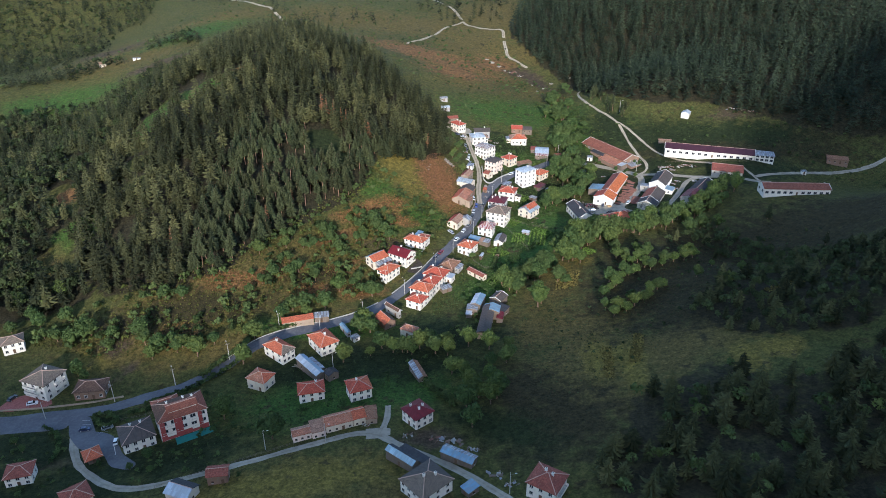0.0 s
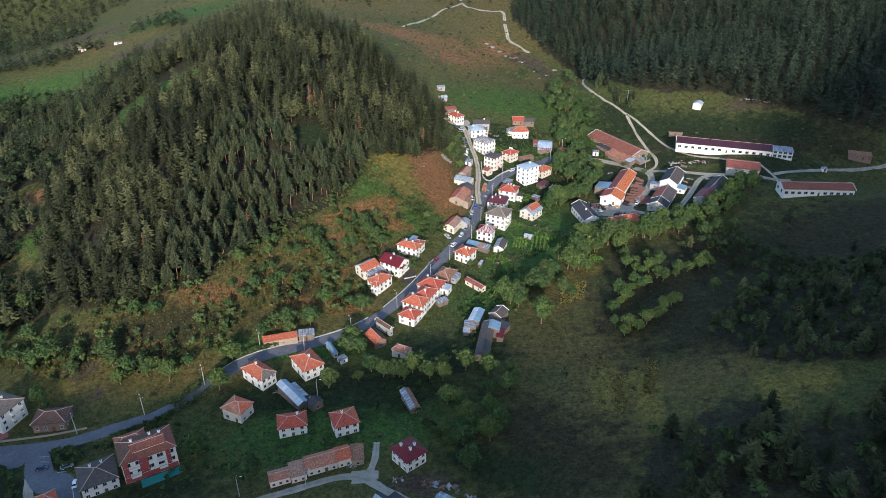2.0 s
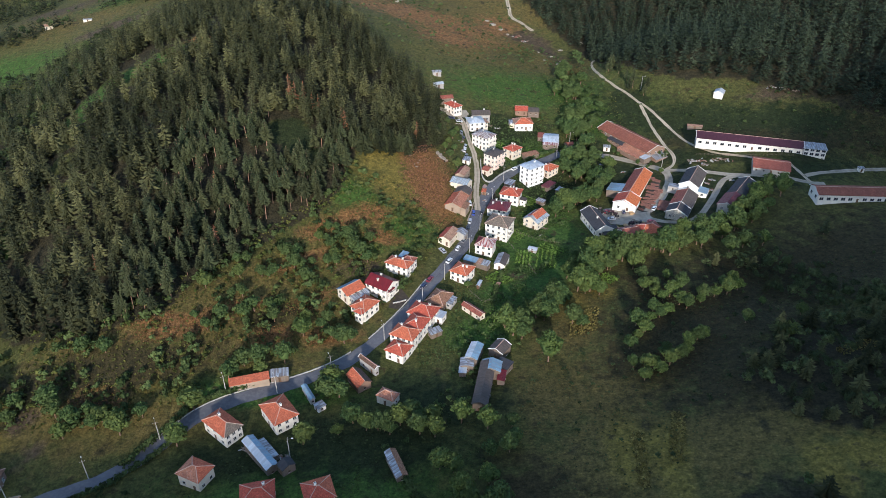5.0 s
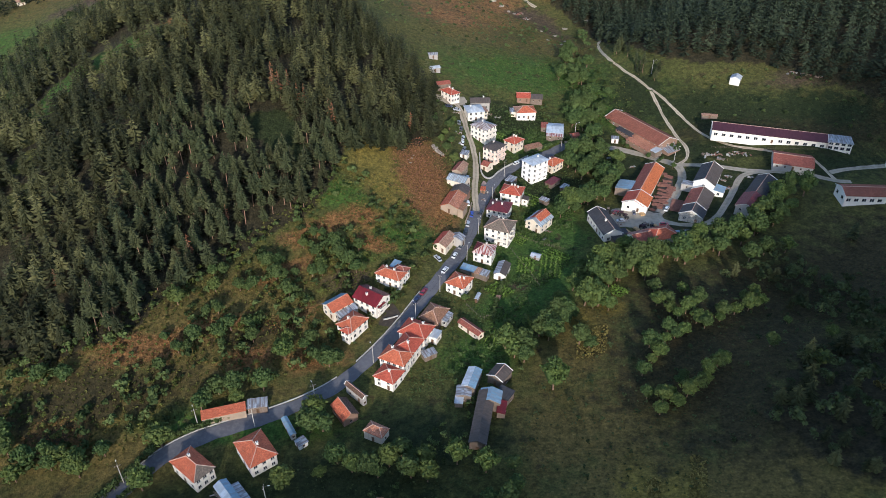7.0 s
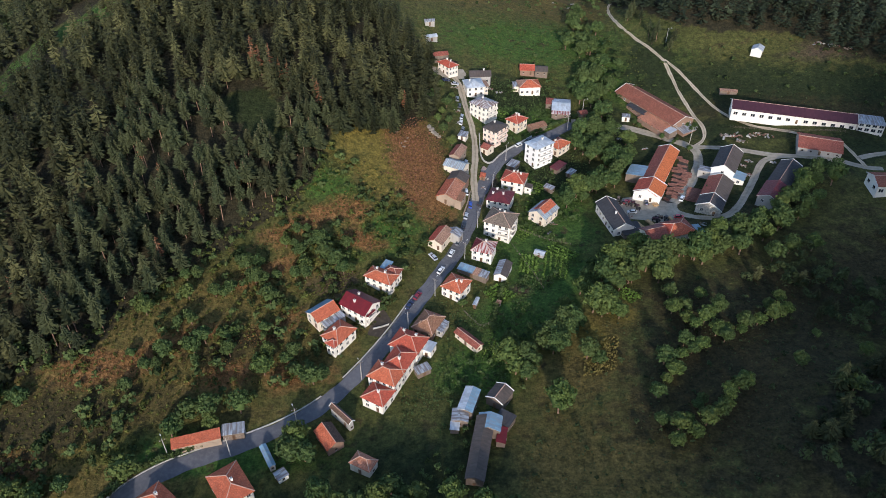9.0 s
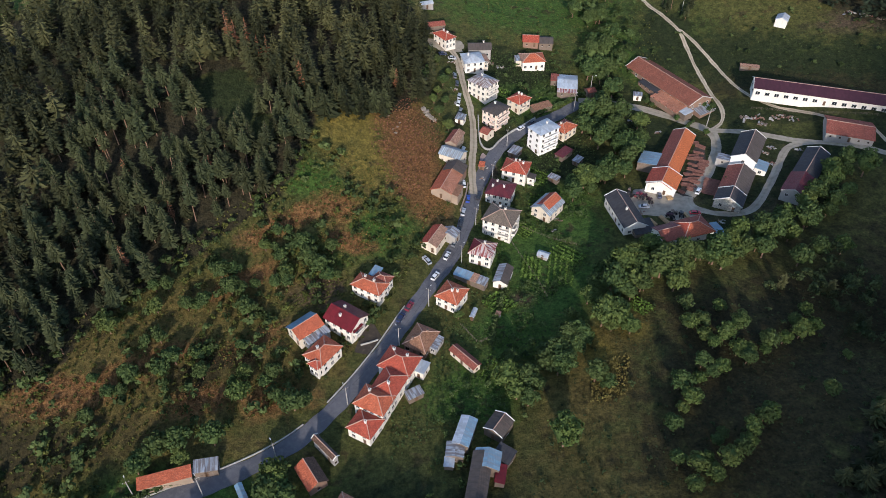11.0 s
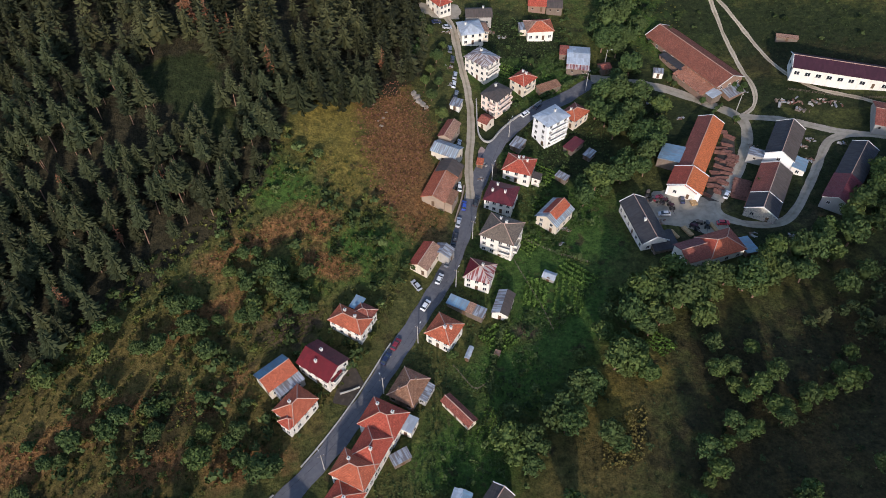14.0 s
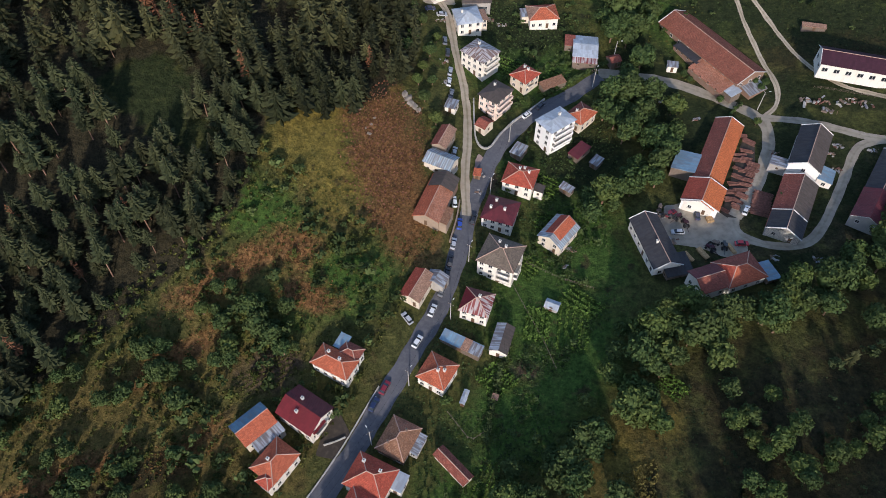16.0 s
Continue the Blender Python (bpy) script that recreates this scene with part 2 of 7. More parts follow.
def road_mat(name, c, c2, scale, edge=0.0, ruts=0.0):
    m, n, l, b = mat(name, 0.9)
    big, fine = noise_tex(n, l, 0.12, 5), noise_tex(n, l, scale, 6)
    col = ramp(n, l, big, (0.3, shade(c, 0.75)), (0.7, shade(c, 1.2)))
    col = mixc(n, l, ramp(n, l, fine, (0.45, (0, 0, 0)), (0.75, (0.7, 0.7, 0.7))), col, c2)
    if ruts:
        uv = n.new("ShaderNodeTexCoord").outputs["UV"]
        sx = n.new("ShaderNodeSeparateXYZ")
        l.new(uv, sx.inputs[0])
        mid = maths(n, l, "ABSOLUTE", maths(n, l, "SUBTRACT", sx.outputs[0], 0.5))
        strip = maths(n, l, "SUBTRACT", maths(n, l, "ADD", fine, 0.35), maths(n, l, "MULTIPLY", mid, 5.0), True)
        col = mixc(n, l, maths(n, l, "MULTIPLY", strip, ruts, True), col, (0.09, 0.085, 0.03))
    l.new(col, b.inputs["Base Color"])
    bump(n, l, b, fine, 0.4, 0.05)
    return m


ASPHALT = road_mat("asphalt", (0.105, 0.105, 0.115), (0.16, 0.155, 0.155), 0.9)
GRAVEL = road_mat("gravel", (0.34, 0.295, 0.225), (0.17, 0.14, 0.10), 0.45, 0, 0.25)
DIRT = road_mat("dirt_track", (0.43, 0.36, 0.265), (0.28, 0.22, 0.145), 0.6, 0, 0.6)

# meadow: grass with lush, dry, rusty and bare ground where each grows; the dark brown and dark green also hold shade
GROUND, n, l, b = mat("meadow", 0.95, 0, 0.15)
fine, mid, big = noise_tex(n, l, 1.1, 8, "Object", None, 0.7), noise_tex(n, l, 0.16, 7), noise_tex(n, l, 0.02, 5)
col = ramp(n, l, fine, (0.3, (0.036, 0.046, 0.013)), (0.52, (0.078, 0.084, 0.024)), (0.75, (0.140, 0.130, 0.042)))
col = mixc(n, l, ramp(n, l, big, (0.35, (0, 0, 0)), (0.65, (0.45, 0.45, 0.45))), col, ramp(n, l, fine, (0.35, (0.075, 0.068, 0.020)), (0.7, (0.175, 0.140, 0.046))))


def cover(name, stops, soft=0.6):
    global col
    f = maths(n, l, "ADD", attr(n, name), maths(n, l, "MULTIPLY", maths(n, l, "SUBTRACT", mid, 0.5), 2.2))
    f = ramp(n, l, f, (0.5 - soft / 2, (0, 0, 0)), (0.5 + soft / 2, (1, 1, 1)))
    col = mixc(n, l, f, col, ramp(n, l, fine, *stops))


cover("dry", ((0.32, (0.066, 0.055, 0.017)), (0.55, (0.138, 0.106, 0.033)), (0.75, (0.23, 0.18, 0.066))))
cover("golden", ((0.32, (0.095, 0.082, 0.018)), (0.55, (0.20, 0.155, 0.035)), (0.75, (0.31, 0.235, 0.075))))
cover("lush", ((0.32, (0.026, 0.058, 0.012)), (0.55, (0.066, 0.118, 0.023)), (0.75, (0.115, 0.168, 0.038))))
cover("fern", ((0.30, (0.085, 0.044, 0.018)), (0.52, (0.23, 0.118, 0.046)), (0.75, (0.38, 0.225, 0.10))))
cover("soil", ((0.32, (0.045, 0.030, 0.018)), (0.6, (0.11, 0.08, 0.05)), (0.8, (0.19, 0.15, 0.10))))
cover("heath_shaded", ((0.32, (0.024, 0.021, 0.010)), (0.6, (0.056, 0.046, 0.019)), (0.8, (0.11, 0.086, 0.034))))
cover("weeds", ((0.32, (0.014, 0.021, 0.008)), (0.6, (0.034, 0.044, 0.015)), (0.8, (0.070, 0.076, 0.028))))
cover("litter", ((0.32, (0.020, 0.019, 0.011)), (0.6, (0.050, 0.043, 0.023)), (0.8, (0.090, 0.072, 0.040))))
patchy = noise_tex(n, l, 0.42, 6, "Object", None, 0.75)
col = mixc(n, l, 1.0, col, ramp(n, l, patchy, (0.34, (0.42, 0.46, 0.42)), (0.5, (0.85, 0.85, 0.85)), (0.68, (1.35, 1.3, 1.2))), "MULTIPLY")
l.new(col, b.inputs["Base Color"])
bump(n, l, b, patchy, 1.0, 0.8)

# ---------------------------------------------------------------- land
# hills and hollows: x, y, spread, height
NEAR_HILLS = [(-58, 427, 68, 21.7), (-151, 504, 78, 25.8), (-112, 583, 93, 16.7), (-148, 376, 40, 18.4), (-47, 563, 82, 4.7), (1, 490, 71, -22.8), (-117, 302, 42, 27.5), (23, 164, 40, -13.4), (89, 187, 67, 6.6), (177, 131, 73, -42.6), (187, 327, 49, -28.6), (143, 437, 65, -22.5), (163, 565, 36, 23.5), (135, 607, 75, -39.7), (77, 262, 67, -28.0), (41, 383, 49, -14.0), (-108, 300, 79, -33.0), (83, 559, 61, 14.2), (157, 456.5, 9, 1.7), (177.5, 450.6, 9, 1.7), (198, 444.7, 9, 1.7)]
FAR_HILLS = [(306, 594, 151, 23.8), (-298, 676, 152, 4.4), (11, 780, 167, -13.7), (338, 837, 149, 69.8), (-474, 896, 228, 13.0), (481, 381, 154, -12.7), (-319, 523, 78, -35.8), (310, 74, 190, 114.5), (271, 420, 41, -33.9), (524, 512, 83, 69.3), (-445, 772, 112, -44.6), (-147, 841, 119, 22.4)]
SHADE_RIDGE_Y, SHADE_RIDGE_SPREAD = -200.0, 95.0


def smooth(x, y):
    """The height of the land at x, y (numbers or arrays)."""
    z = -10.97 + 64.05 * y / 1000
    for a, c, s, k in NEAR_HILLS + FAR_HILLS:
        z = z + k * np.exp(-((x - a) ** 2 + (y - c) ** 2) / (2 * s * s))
    # an unseen long ridge on the sunny side, rising eastward, added to shade the valley
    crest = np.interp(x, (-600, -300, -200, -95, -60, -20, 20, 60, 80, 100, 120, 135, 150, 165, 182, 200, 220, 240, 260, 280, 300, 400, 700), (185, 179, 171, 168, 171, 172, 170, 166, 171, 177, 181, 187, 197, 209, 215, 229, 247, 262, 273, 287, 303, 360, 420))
    return z + crest * np.exp(-((y - SHADE_RIDGE_Y) ** 2) / (2 * SHADE_RIDGE_SPREAD ** 2))


def waves(x, y):
    return 0.7 * np.sin(x * 0.11 + 1.3 * np.sin(y * 0.07)) * np.sin(y * 0.093 + np.sin(x * 0.05)) + 0.35 * np.sin(x * 0.31 + y * 0.17) * np.sin(y * 0.27 - x * 0.12)


def wild(x, y):
    """0 in the tended valley floor, 1 out on the slopes."""
    d = np.minimum(np.hypot((x + 10) / 95, (y - 310) / 190), np.hypot((x - 130) / 120, (y - 430) / 75))
    d = np.minimum(d, np.hypot((x + 60) / 150, (y - 215) / 75))
    return np.clip((d - 1) * 2.5, 0, 1)


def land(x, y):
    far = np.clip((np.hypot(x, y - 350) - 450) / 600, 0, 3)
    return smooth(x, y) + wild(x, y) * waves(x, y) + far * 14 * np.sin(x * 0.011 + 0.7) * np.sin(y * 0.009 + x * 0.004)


def ground(x, y):
    return float(land(np.float64(x), np.float64(y)))


def spaced(lo, hi, step, far, grow=1.16):
    mids = list(np.arange(lo, hi + step / 2, step))
    a, s, out = lo, step, []
    while a > -far:
        s = min(s * grow, 160)
        a -= s
        out.append(a)
    b_, s, out2 = hi, step, []
    while b_ < far:
        s = min(s * grow, 160)
        b_ += s
        out2.append(b_)
    return np.array(out[::-1] + mids + out2)


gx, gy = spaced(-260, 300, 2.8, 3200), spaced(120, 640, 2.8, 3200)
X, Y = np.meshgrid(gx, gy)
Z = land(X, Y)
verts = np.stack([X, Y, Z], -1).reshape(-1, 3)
nx, ny = len(gx), len(gy)
ii = (np.arange(ny - 1)[:, None] * nx + np.arange(nx - 1)[None]).ravel()
quads = np.stack([ii, ii + 1, ii + nx + 1, ii + nx], 1)


def mesh_np(name, v, faces, material, smooth_it=False):
    """A mesh from arrays of corners and of faces with equally many corners."""
    me = bpy.data.meshes.new(name)
    k = faces.shape[1]
    me.vertices.add(len(v))
    me.vertices.foreach_set("co", np.ascontiguousarray(v, dtype=np.float32).ravel())
    me.loops.add(faces.size)
    me.loops.foreach_set("vertex_index", np.ascontiguousarray(faces, dtype=np.int32).ravel())
    me.polygons.add(len(faces))
    me.polygons.foreach_set("loop_start", np.arange(0, faces.size, k, dtype=np.int32))
    me.polygons.foreach_set("loop_total", np.full(len(faces), k, dtype=np.int32))
    me.update(calc_edges=True)
    me.polygons.foreach_set("use_smooth", np.full(len(faces), smooth_it, dtype=bool))
    me.materials.append(material)
    return me


def blob(x, y, cx, cy, rx, ry, turn=0):
    a = radians(turn)
    u, v = (x - cx) * math.cos(a) + (y - cy) * math.sin(a), -(x - cx) * math.sin(a) + (y - cy) * math.cos(a)
    return np.clip(1.25 - np.hypot(u / rx, v / ry) * 0.72, 0, 1)


def most(x, y, *spots):
    f = np.zeros_like(x)
    for s in spots:
        f = np.maximum(f, blob(x, y, *s))
    return f


WOOD_WEST = [(-165, 291), (-128, 287), (-106, 298), (-98, 316), (-84, 338), (-66, 360), (-50, 377), (-44, 394), (-41, 413), (-32, 416), (-22, 421), (-14, 426), (-7, 437), (1, 446), (6, 462), (4, 480), (2, 500), (-4, 522), (-28, 550), (-80, 625), (-122, 690), (-152, 706), (-170, 650),
             (-185, 600), (-200, 540), (-215, 480), (-212, 420), (-205, 350), (-185, 314)]
WOOD_EAST = [(66, 745), (90, 680), (110, 640), (122, 585), (136, 545), (160, 526), (195, 520), (212, 502), (247, 476), (294, 458), (340, 440), (460, 480), (520, 640), (460, 800), (330, 880), (190, 900), (100, 860)]
WOOD_SHADE = [(68, 200), (86, 206), (98, 214), (108, 208), (112, 196), (128, 196), (150, 206), (230, 240), (250, 150), (119, 120), (57, 140), (45, 160), (60, 178)]
WOOD_SHADE2 = [(105, 258), (110, 250), (114, 233), (123, 227), (149, 218), (232, 246), (238, 300), (185, 308), (170, 284), (157, 290), (130, 289), (121, 278)]
LEFT_WOOD = [(-320, 275), (-230, 282), (-200, 275), (-168, 292), (-188, 314), (-206, 350), (-213, 420), (-216, 480), (-202, 540), (-192, 570), (-214, 598), (-238, 600), (-275, 585), (-285, 556), (-316, 566), (-350, 578), (-380, 540), (-350, 400)]
# clearings of the western wood: the hollow above the spur, then the bright strip to the west
HOLES = ((-73, 421, 11), (-67, 411, 9), (-82, 418, 8), (-60, 405, 6), (-139, 506, 8), (-148, 496, 9), (-157, 488, 11), (-167, 475, 13), (-184, 478, 11), (-190, 463, 11), (-193, 446, 12), (-189, 421, 11), (-181, 396, 9), (-174, 372, 8), (-150, 545, 7))
GLADES = ((-226, 384, 11), (-212, 371, 9), (-195, 347, 12), (-202, 340, 10), (-195, 318, 10), (-204, 326, 8), (-176, 361, 6), (-250, 470, 9), (-262, 500, 8), (-238, 430, 8), (-286, 545, 10))


def inside(poly, x, y):
    p = np.array(poly)
    q = np.roll(p, -1, 0)
    c = ((p[:, 1] > y[..., None]) != (q[:, 1] > y[..., None])) & (x[..., None] < (q[:, 0] - p[:, 0]) * (y[..., None] - p[:, 1]) / (q[:, 1] - p[:, 1] + 1e-9) + p[:, 0])
    return c.sum(-1) % 2 == 1


def litter_at(x, y):
    """Needle litter under the woods, not in their clearings."""
    x, y = np.asarray(x, float), np.asarray(y, float)
    f = np.zeros_like(x)
    for wood, k in ((WOOD_WEST, 1.0), (WOOD_EAST, 1.0), (LEFT_WOOD, 0.9), (WOOD_SHADE, 0.8), (WOOD_SHADE2, 0.9)):
        f = np.maximum(f, k * inside(wood, x, y))
    for hx, hy, hr in HOLES + GLADES + ((-28, 421, 6), (-36, 417, 5), (-20, 425, 5)):
        f = np.where(np.hypot(x - hx, y - hy) < hr, 0.0, f)
    return f


def cover_at(x, y):
    """How much of each growth covers the ground; the dark brown and dark green ones also hold painted shade."""
    return {
        "dry": most(x, y, (-128, 257, 32, 13, 10), (88, 592, 26, 30), (-76, 292, 34, 9, 28), (66, 228, 34, 24), (100, 234, 32, 14), (52, 205, 22, 20), (48, 262, 20, 18), (-50, 168, 34, 11, 12), (-20, 160, 16, 10), (68, 262, 26, 18, 20), (62, 240, 16, 18), (30, 700, 40, 60), (60, 800, 60, 60), (30, 600, 30, 20), (-108, 272, 40, 12, 15), (-95, 300, 60, 14, 25), (-70, 330, 25, 12, 35), (-90, 262, 45, 14, 20), (-22, 392, 12, 12), (72, 222, 12, 16, -30), (88, 224, 10, 20, -20),
                    (55, 300, 16, 10, 40), (-300, 690, 60, 40), (-60, 760, 120, 40), (170, 255, 40, 14, 30), (90, 290, 30, 10, 20), (60, 318, 14, 10, 40), (-40, 350, 25, 12, 40), (-60, 300, 40, 12, 30), (-180, 620, 40, 20), (-230, 760, 60, 20, 20), (100, 700, 50, 25), (200, 340, 60, 12), (40, 640, 40, 30), (200, 480, 60, 10, -10), (-230, 300, 40, 25)),
        "golden": most(x, y, (-150, 256, 8, 12), (-112, 268, 18, 6, 15), (-50, 168, 32, 9, 12), (62, 232, 6, 17, -8), (74, 224, 5, 20, -10), (69, 232, 13, 4, 48), (112, 213, 5, 13, -12), (124, 216, 9, 6, -15), (116, 186, 5, 6), (60, 316, 6, 12, 20), (74, 327, 6, 6), (-26, 419, 14, 18), (-24, 417, 12, 14), (-18, 402, 10, 13), (-10, 440, 10, 7)),
        "lush": most(x, y, (45, 366, 20, 22), (48, 344, 18, 14, 30), (34, 328, 16, 12, 30), (20, 302, 14, 12), (60, 395, 14, 20), (-25, 225, 30, 18), (-190, 455, 12, 26), (-165, 482, 24, 9, 25), (-196, 345, 14, 12), (-330, 600, 50, 20, 15), (-250, 720, 50, 24, 20), (42, 374, 9, 7), (43, 373, 6, 5), (62, 380, 12, 10), (63, 380, 8, 7), (52, 357, 16, 12), (-40, 225, 40, 20, 15), (-38, 386, 14, 9, -20), (-60, 270, 30, 8), (50, 415, 20, 12), (45, 470, 25, 22),
                     (60, 540, 50, 25), (185, 480, 50, 12, -15), (110, 500, 30, 25), (-18, 366, 22, 10, 30), (-160, 420, 10, 50)),
        "fern": most(x, y, (-139, 506, 9, 6), (-220, 380, 12, 7, 30), (-100, 292, 12, 4, 20), (48, 668, 16, 18), (-3, 416, 11, 24, 10), (0, 410, 8, 14, 10), (2, 395, 9, 18, 15), (-45, 368, 20, 4, 40), (-78, 310, 14, 3, 30), (-100, 297, 16, 3.5, 15), (-58, 342, 12, 3, 40), (-24, 362, 8, 5), (-15, 660, 60, 20, -20), (10, 620, 25, 15),
                     (-30, 376, 8, 6), (-40, 300, 10, 5), (-118, 262, 9, 5), (-52, 318, 10, 4, 35), (-64, 298, 9, 4, 30)),
        "soil": most(x, y, (-134, 242, 5, 3, 60), (-144, 256, 7, 5, 15), (-33, 340, 9, 5, 20), (-118, 262, 7, 3), (150, 448, 28, 4, -15), (215, 500, 22, 7), (38, 342, 4, 3), (-142, 186, 14, 5, 10), (114, 408, 9, 26, -28), (134, 408, 9, 22, -28), (150, 412, 10, 16, -28), (150, 395, 24, 8, 35), (110, 378, 24, 6, 5), (30, 413, 3, 8), (84, 640, 8, 22, 20), (70, 655, 15, 8), (-330, 720, 40, 12), (-250, 640, 30, 8, 20), (-5, 190, 10, 5)),
        "litter": litter_at(x, y),
        # dark growth, with the wood hollow's shade and the low garden's lens falloff coloured in
        "weeds": most(x, y, (150, 492, 46, 16, -12), (200, 478, 45, 14, -15), (122, 508, 16, 26), (42, 486, 26, 16), (92, 470, 10, 16), (-72, 418, 20, 16), (-66, 408, 12, 10), (-25, 243, 34, 16), (-62, 240, 20, 10), (5, 262, 20, 12), (135, 412, 36, 28), (150, 450, 34, 8, -15), (190, 425, 40, 14, 10), (110, 376, 28, 7, 5), (100, 440, 14, 22), (-152, 193, 20, 14), (-116, 182, 24, 7), (-92, 188, 22, 12, 15), (-130, 212, 6, 5), (-125, 172, 30, 8), (34, 432, 8, 12, -40), (62, 425, 18, 18), (20, 195, 20, 8, -30)),
        # brown growth; the field's shade and left-edge lens falloff are put in its colour
        "heath_shaded": most(x, y, (-112, 276, 34, 10, 12), (-140, 270, 24, 8, 5), (-62, 310, 12, 5, 35), (110, 300, 40, 34, 20), (145, 330, 50, 26, 15), (96, 320, 18, 26), (215, 350, 60, 26), (108, 305, 34, 26), (135, 335, 40, 18, 20), (95, 278, 28, 14), (108, 300, 24, 18), (175, 472, 50, 18, -15), (230, 460, 50, 18), (120, 262, 45, 16, 10), (150, 335, 50, 18), (30, 215, 14, 16, 20), (200, 340, 70, 30), (40, 195, 25, 20)),
    }


def cover_mesh(me, v):
    for key, val in cover_at(v[:, 0], v[:, 1]).items():
        me.attributes.new(key, "FLOAT", "POINT").data.foreach_set("value", val.astype(np.float32))


me = mesh_np("ground", verts, quads, GROUND, True)
cover_mesh(me, verts)
tagged(new("ground", me), "rolling mountain meadow with rusty ferns and dry grass", "ground", kind="structure")


# ---------------------------------------------------------------- helpers for things
def tidy(bm, name, material, flat=True):
    me = bpy.data.meshes.new(name)
    bm.normal_update()
    bm.to_mesh(me)
    bm.free()
    for mt in material if isinstance(material, (list, tuple)) else [material]:
        me.materials.append(mt)
    return me


def part(name, bm, material, parent, label="", at=None):
    ob = new(name, bm if isinstance(bm, bpy.types.Mesh) else tidy(bm, name, material))
    ob.parent = parent
    if at is not None:
        ob.matrix_basis = at
    if label:
        ob["label"] = label
    return ob


def box(bm, x0, x1, y0, y1, z0, z1):
    v = [bm.verts.new((x, y, z)) for z in (z0, z1) for y in (y0, y1) for x in (x0, x1)]
    return [bm.faces.new([v[i] for i in f]) for f in ((0, 2, 3, 1), (4, 5, 7, 6), (0, 1, 5, 4), (2, 6, 7, 3), (0, 4, 6, 2), (1, 3, 7, 5))]


def boxm(name, material, *spans):
    bm = bmesh.new()
    for s in spans:
        box(bm, *s)
    return tidy(bm, name, material)


def tube(bm, p, q, r0, r1, sides=8):
    p, q = Vector(p), Vector(q)
    m = (q - p).to_track_quat("Z", "Y").to_matrix()
    rings = [[bm.verts.new(c + m @ Vector((r * math.cos(2 * math.pi * i / sides), r * math.sin(2 * math.pi * i / sides), 0))) for i in range(sides)] for c, r in ((p, r0), (q, r1))]
    for i in range(sides):
        bm.faces.new((rings[0][i], rings[0][(i + 1) % sides], rings[1][(i + 1) % sides], rings[1][i]))
    bm.faces.new(rings[0][::-1]), bm.faces.new(rings[1])


def thing(name, x, y, yaw=0, z=None, sink=0.0):
    e = new(name)
    e.empty_display_size = 0.5
    e.matrix_basis = pose(x, y, (ground(x, y) if z is None else z) - sink, 0, 0, yaw)
    return e


# ---------------------------------------------------------------- roads
def strip(name, pts, width, material, lift, label, category, cross=5):
    """A way that lies on the land along a smooth line."""
    p = np.array(pts, float)
    seg = np.r_[0, np.cumsum(np.hypot(*np.diff(p, axis=0).T))]
    s = np.arange(0, seg[-1], 1.6)
    q = np.stack([np.interp(s, seg, p[:, i]) for i in (0, 1)], 1)
    for _ in range(10):
        q[1:-1] = (q[:-2] + 2 * q[1:-1] + q[2:]) / 4
    d = np.gradient(q, axis=0)
    d /= np.hypot(d[:, 0], d[:, 1])[:, None]
    side = np.stack([d[:, 1], -d[:, 0]], 1)
    u = np.linspace(-0.5, 0.5, cross)
    rag = 0.0 if material is ASPHALT else 0.16
    wob = (1 + 0.05 * np.sin(s * 0.7) + 0.05 * np.sin(s * 0.23 + 1))[:, None] * width * u[None, :]
    edge_rng = np.random.default_rng(len(pts))
    wob[:, 0] -= 2 * rag * np.convolve(edge_rng.uniform(-1, 1, len(s) + 2), (0.33, 0.34, 0.33), "valid")
    wob[:, -1] += 2 * rag * np.convolve(edge_rng.uniform(-1, 1, len(s) + 2), (0.33, 0.34, 0.33), "valid")
    w = wob[:, :, None] * side[:, None, :]
    xy = q[:, None, :] + w
    zz = land(xy[..., 0], xy[..., 1]) + lift
    v = np.concatenate([xy, zz[..., None]], -1).reshape(-1, 3)
    WAYS.append((q[::3], width))
    m_ = len(s)
    i0 = (np.arange(m_ - 1)[:, None] * cross + np.arange(cross - 1)[None]).ravel()
    me_ = mesh_np(name, v, np.stack([i0, i0 + 1, i0 + cross + 1, i0 + cross], 1), material, True)
    uv = me_.uv_layers.new(name="UVMap")
    idx = np.empty(len(me_.loops), np.int32)
    me_.loops.foreach_get("vertex_index", idx)
    uvs = np.stack([np.tile(u + 0.5, m_), np.repeat(s, cross)], 1)[idx]
    uv.data.foreach_set("uv", uvs.astype(np.float32).ravel())
    return tagged(new(name, me_), label, category, kind="structure"), q


WAYS = []
MAIN = [(-200, 206), (-170, 211), (-147, 216), (-133, 219), (-121, 225), (-105, 232), (-92, 244), (-83, 257), (-74, 264), (-64, 269), (-53, 274), (-42, 280), (-32, 287), (-24, 296), (-16, 307), (-8, 320), (-2, 332),
        (3, 341), (8, 351), (13, 360), (18, 375), (22, 391), (24, 400), (29, 415), (35, 428), (45, 441), (53, 447), (61, 452), (68, 458), (75, 464)]
road_main, main_line = strip("road", MAIN, 5.6, ASPHALT, 0.14, "grey patched asphalt village street", "road")
strip("road", [(74, 465), (89, 464), (103, 460), (116, 452), (127, 444), (131, 439), (129, 427), (120, 409), (109, 396)], 4.2, GRAVEL, 0.13, "pale gravel lane to the sawmill yard", "road")
strip("road", [(109, 396), (107, 390), (113, 385), (123, 382.5), (131, 385), (138.5, 395), (147, 408), (153, 418.5), (158.5, 425.5), (170, 424.5), (188, 417), (196, 410), (204, 409)], 3.1, GRAVEL, 0.12, "pale gravel loop round the sawmill", "road")
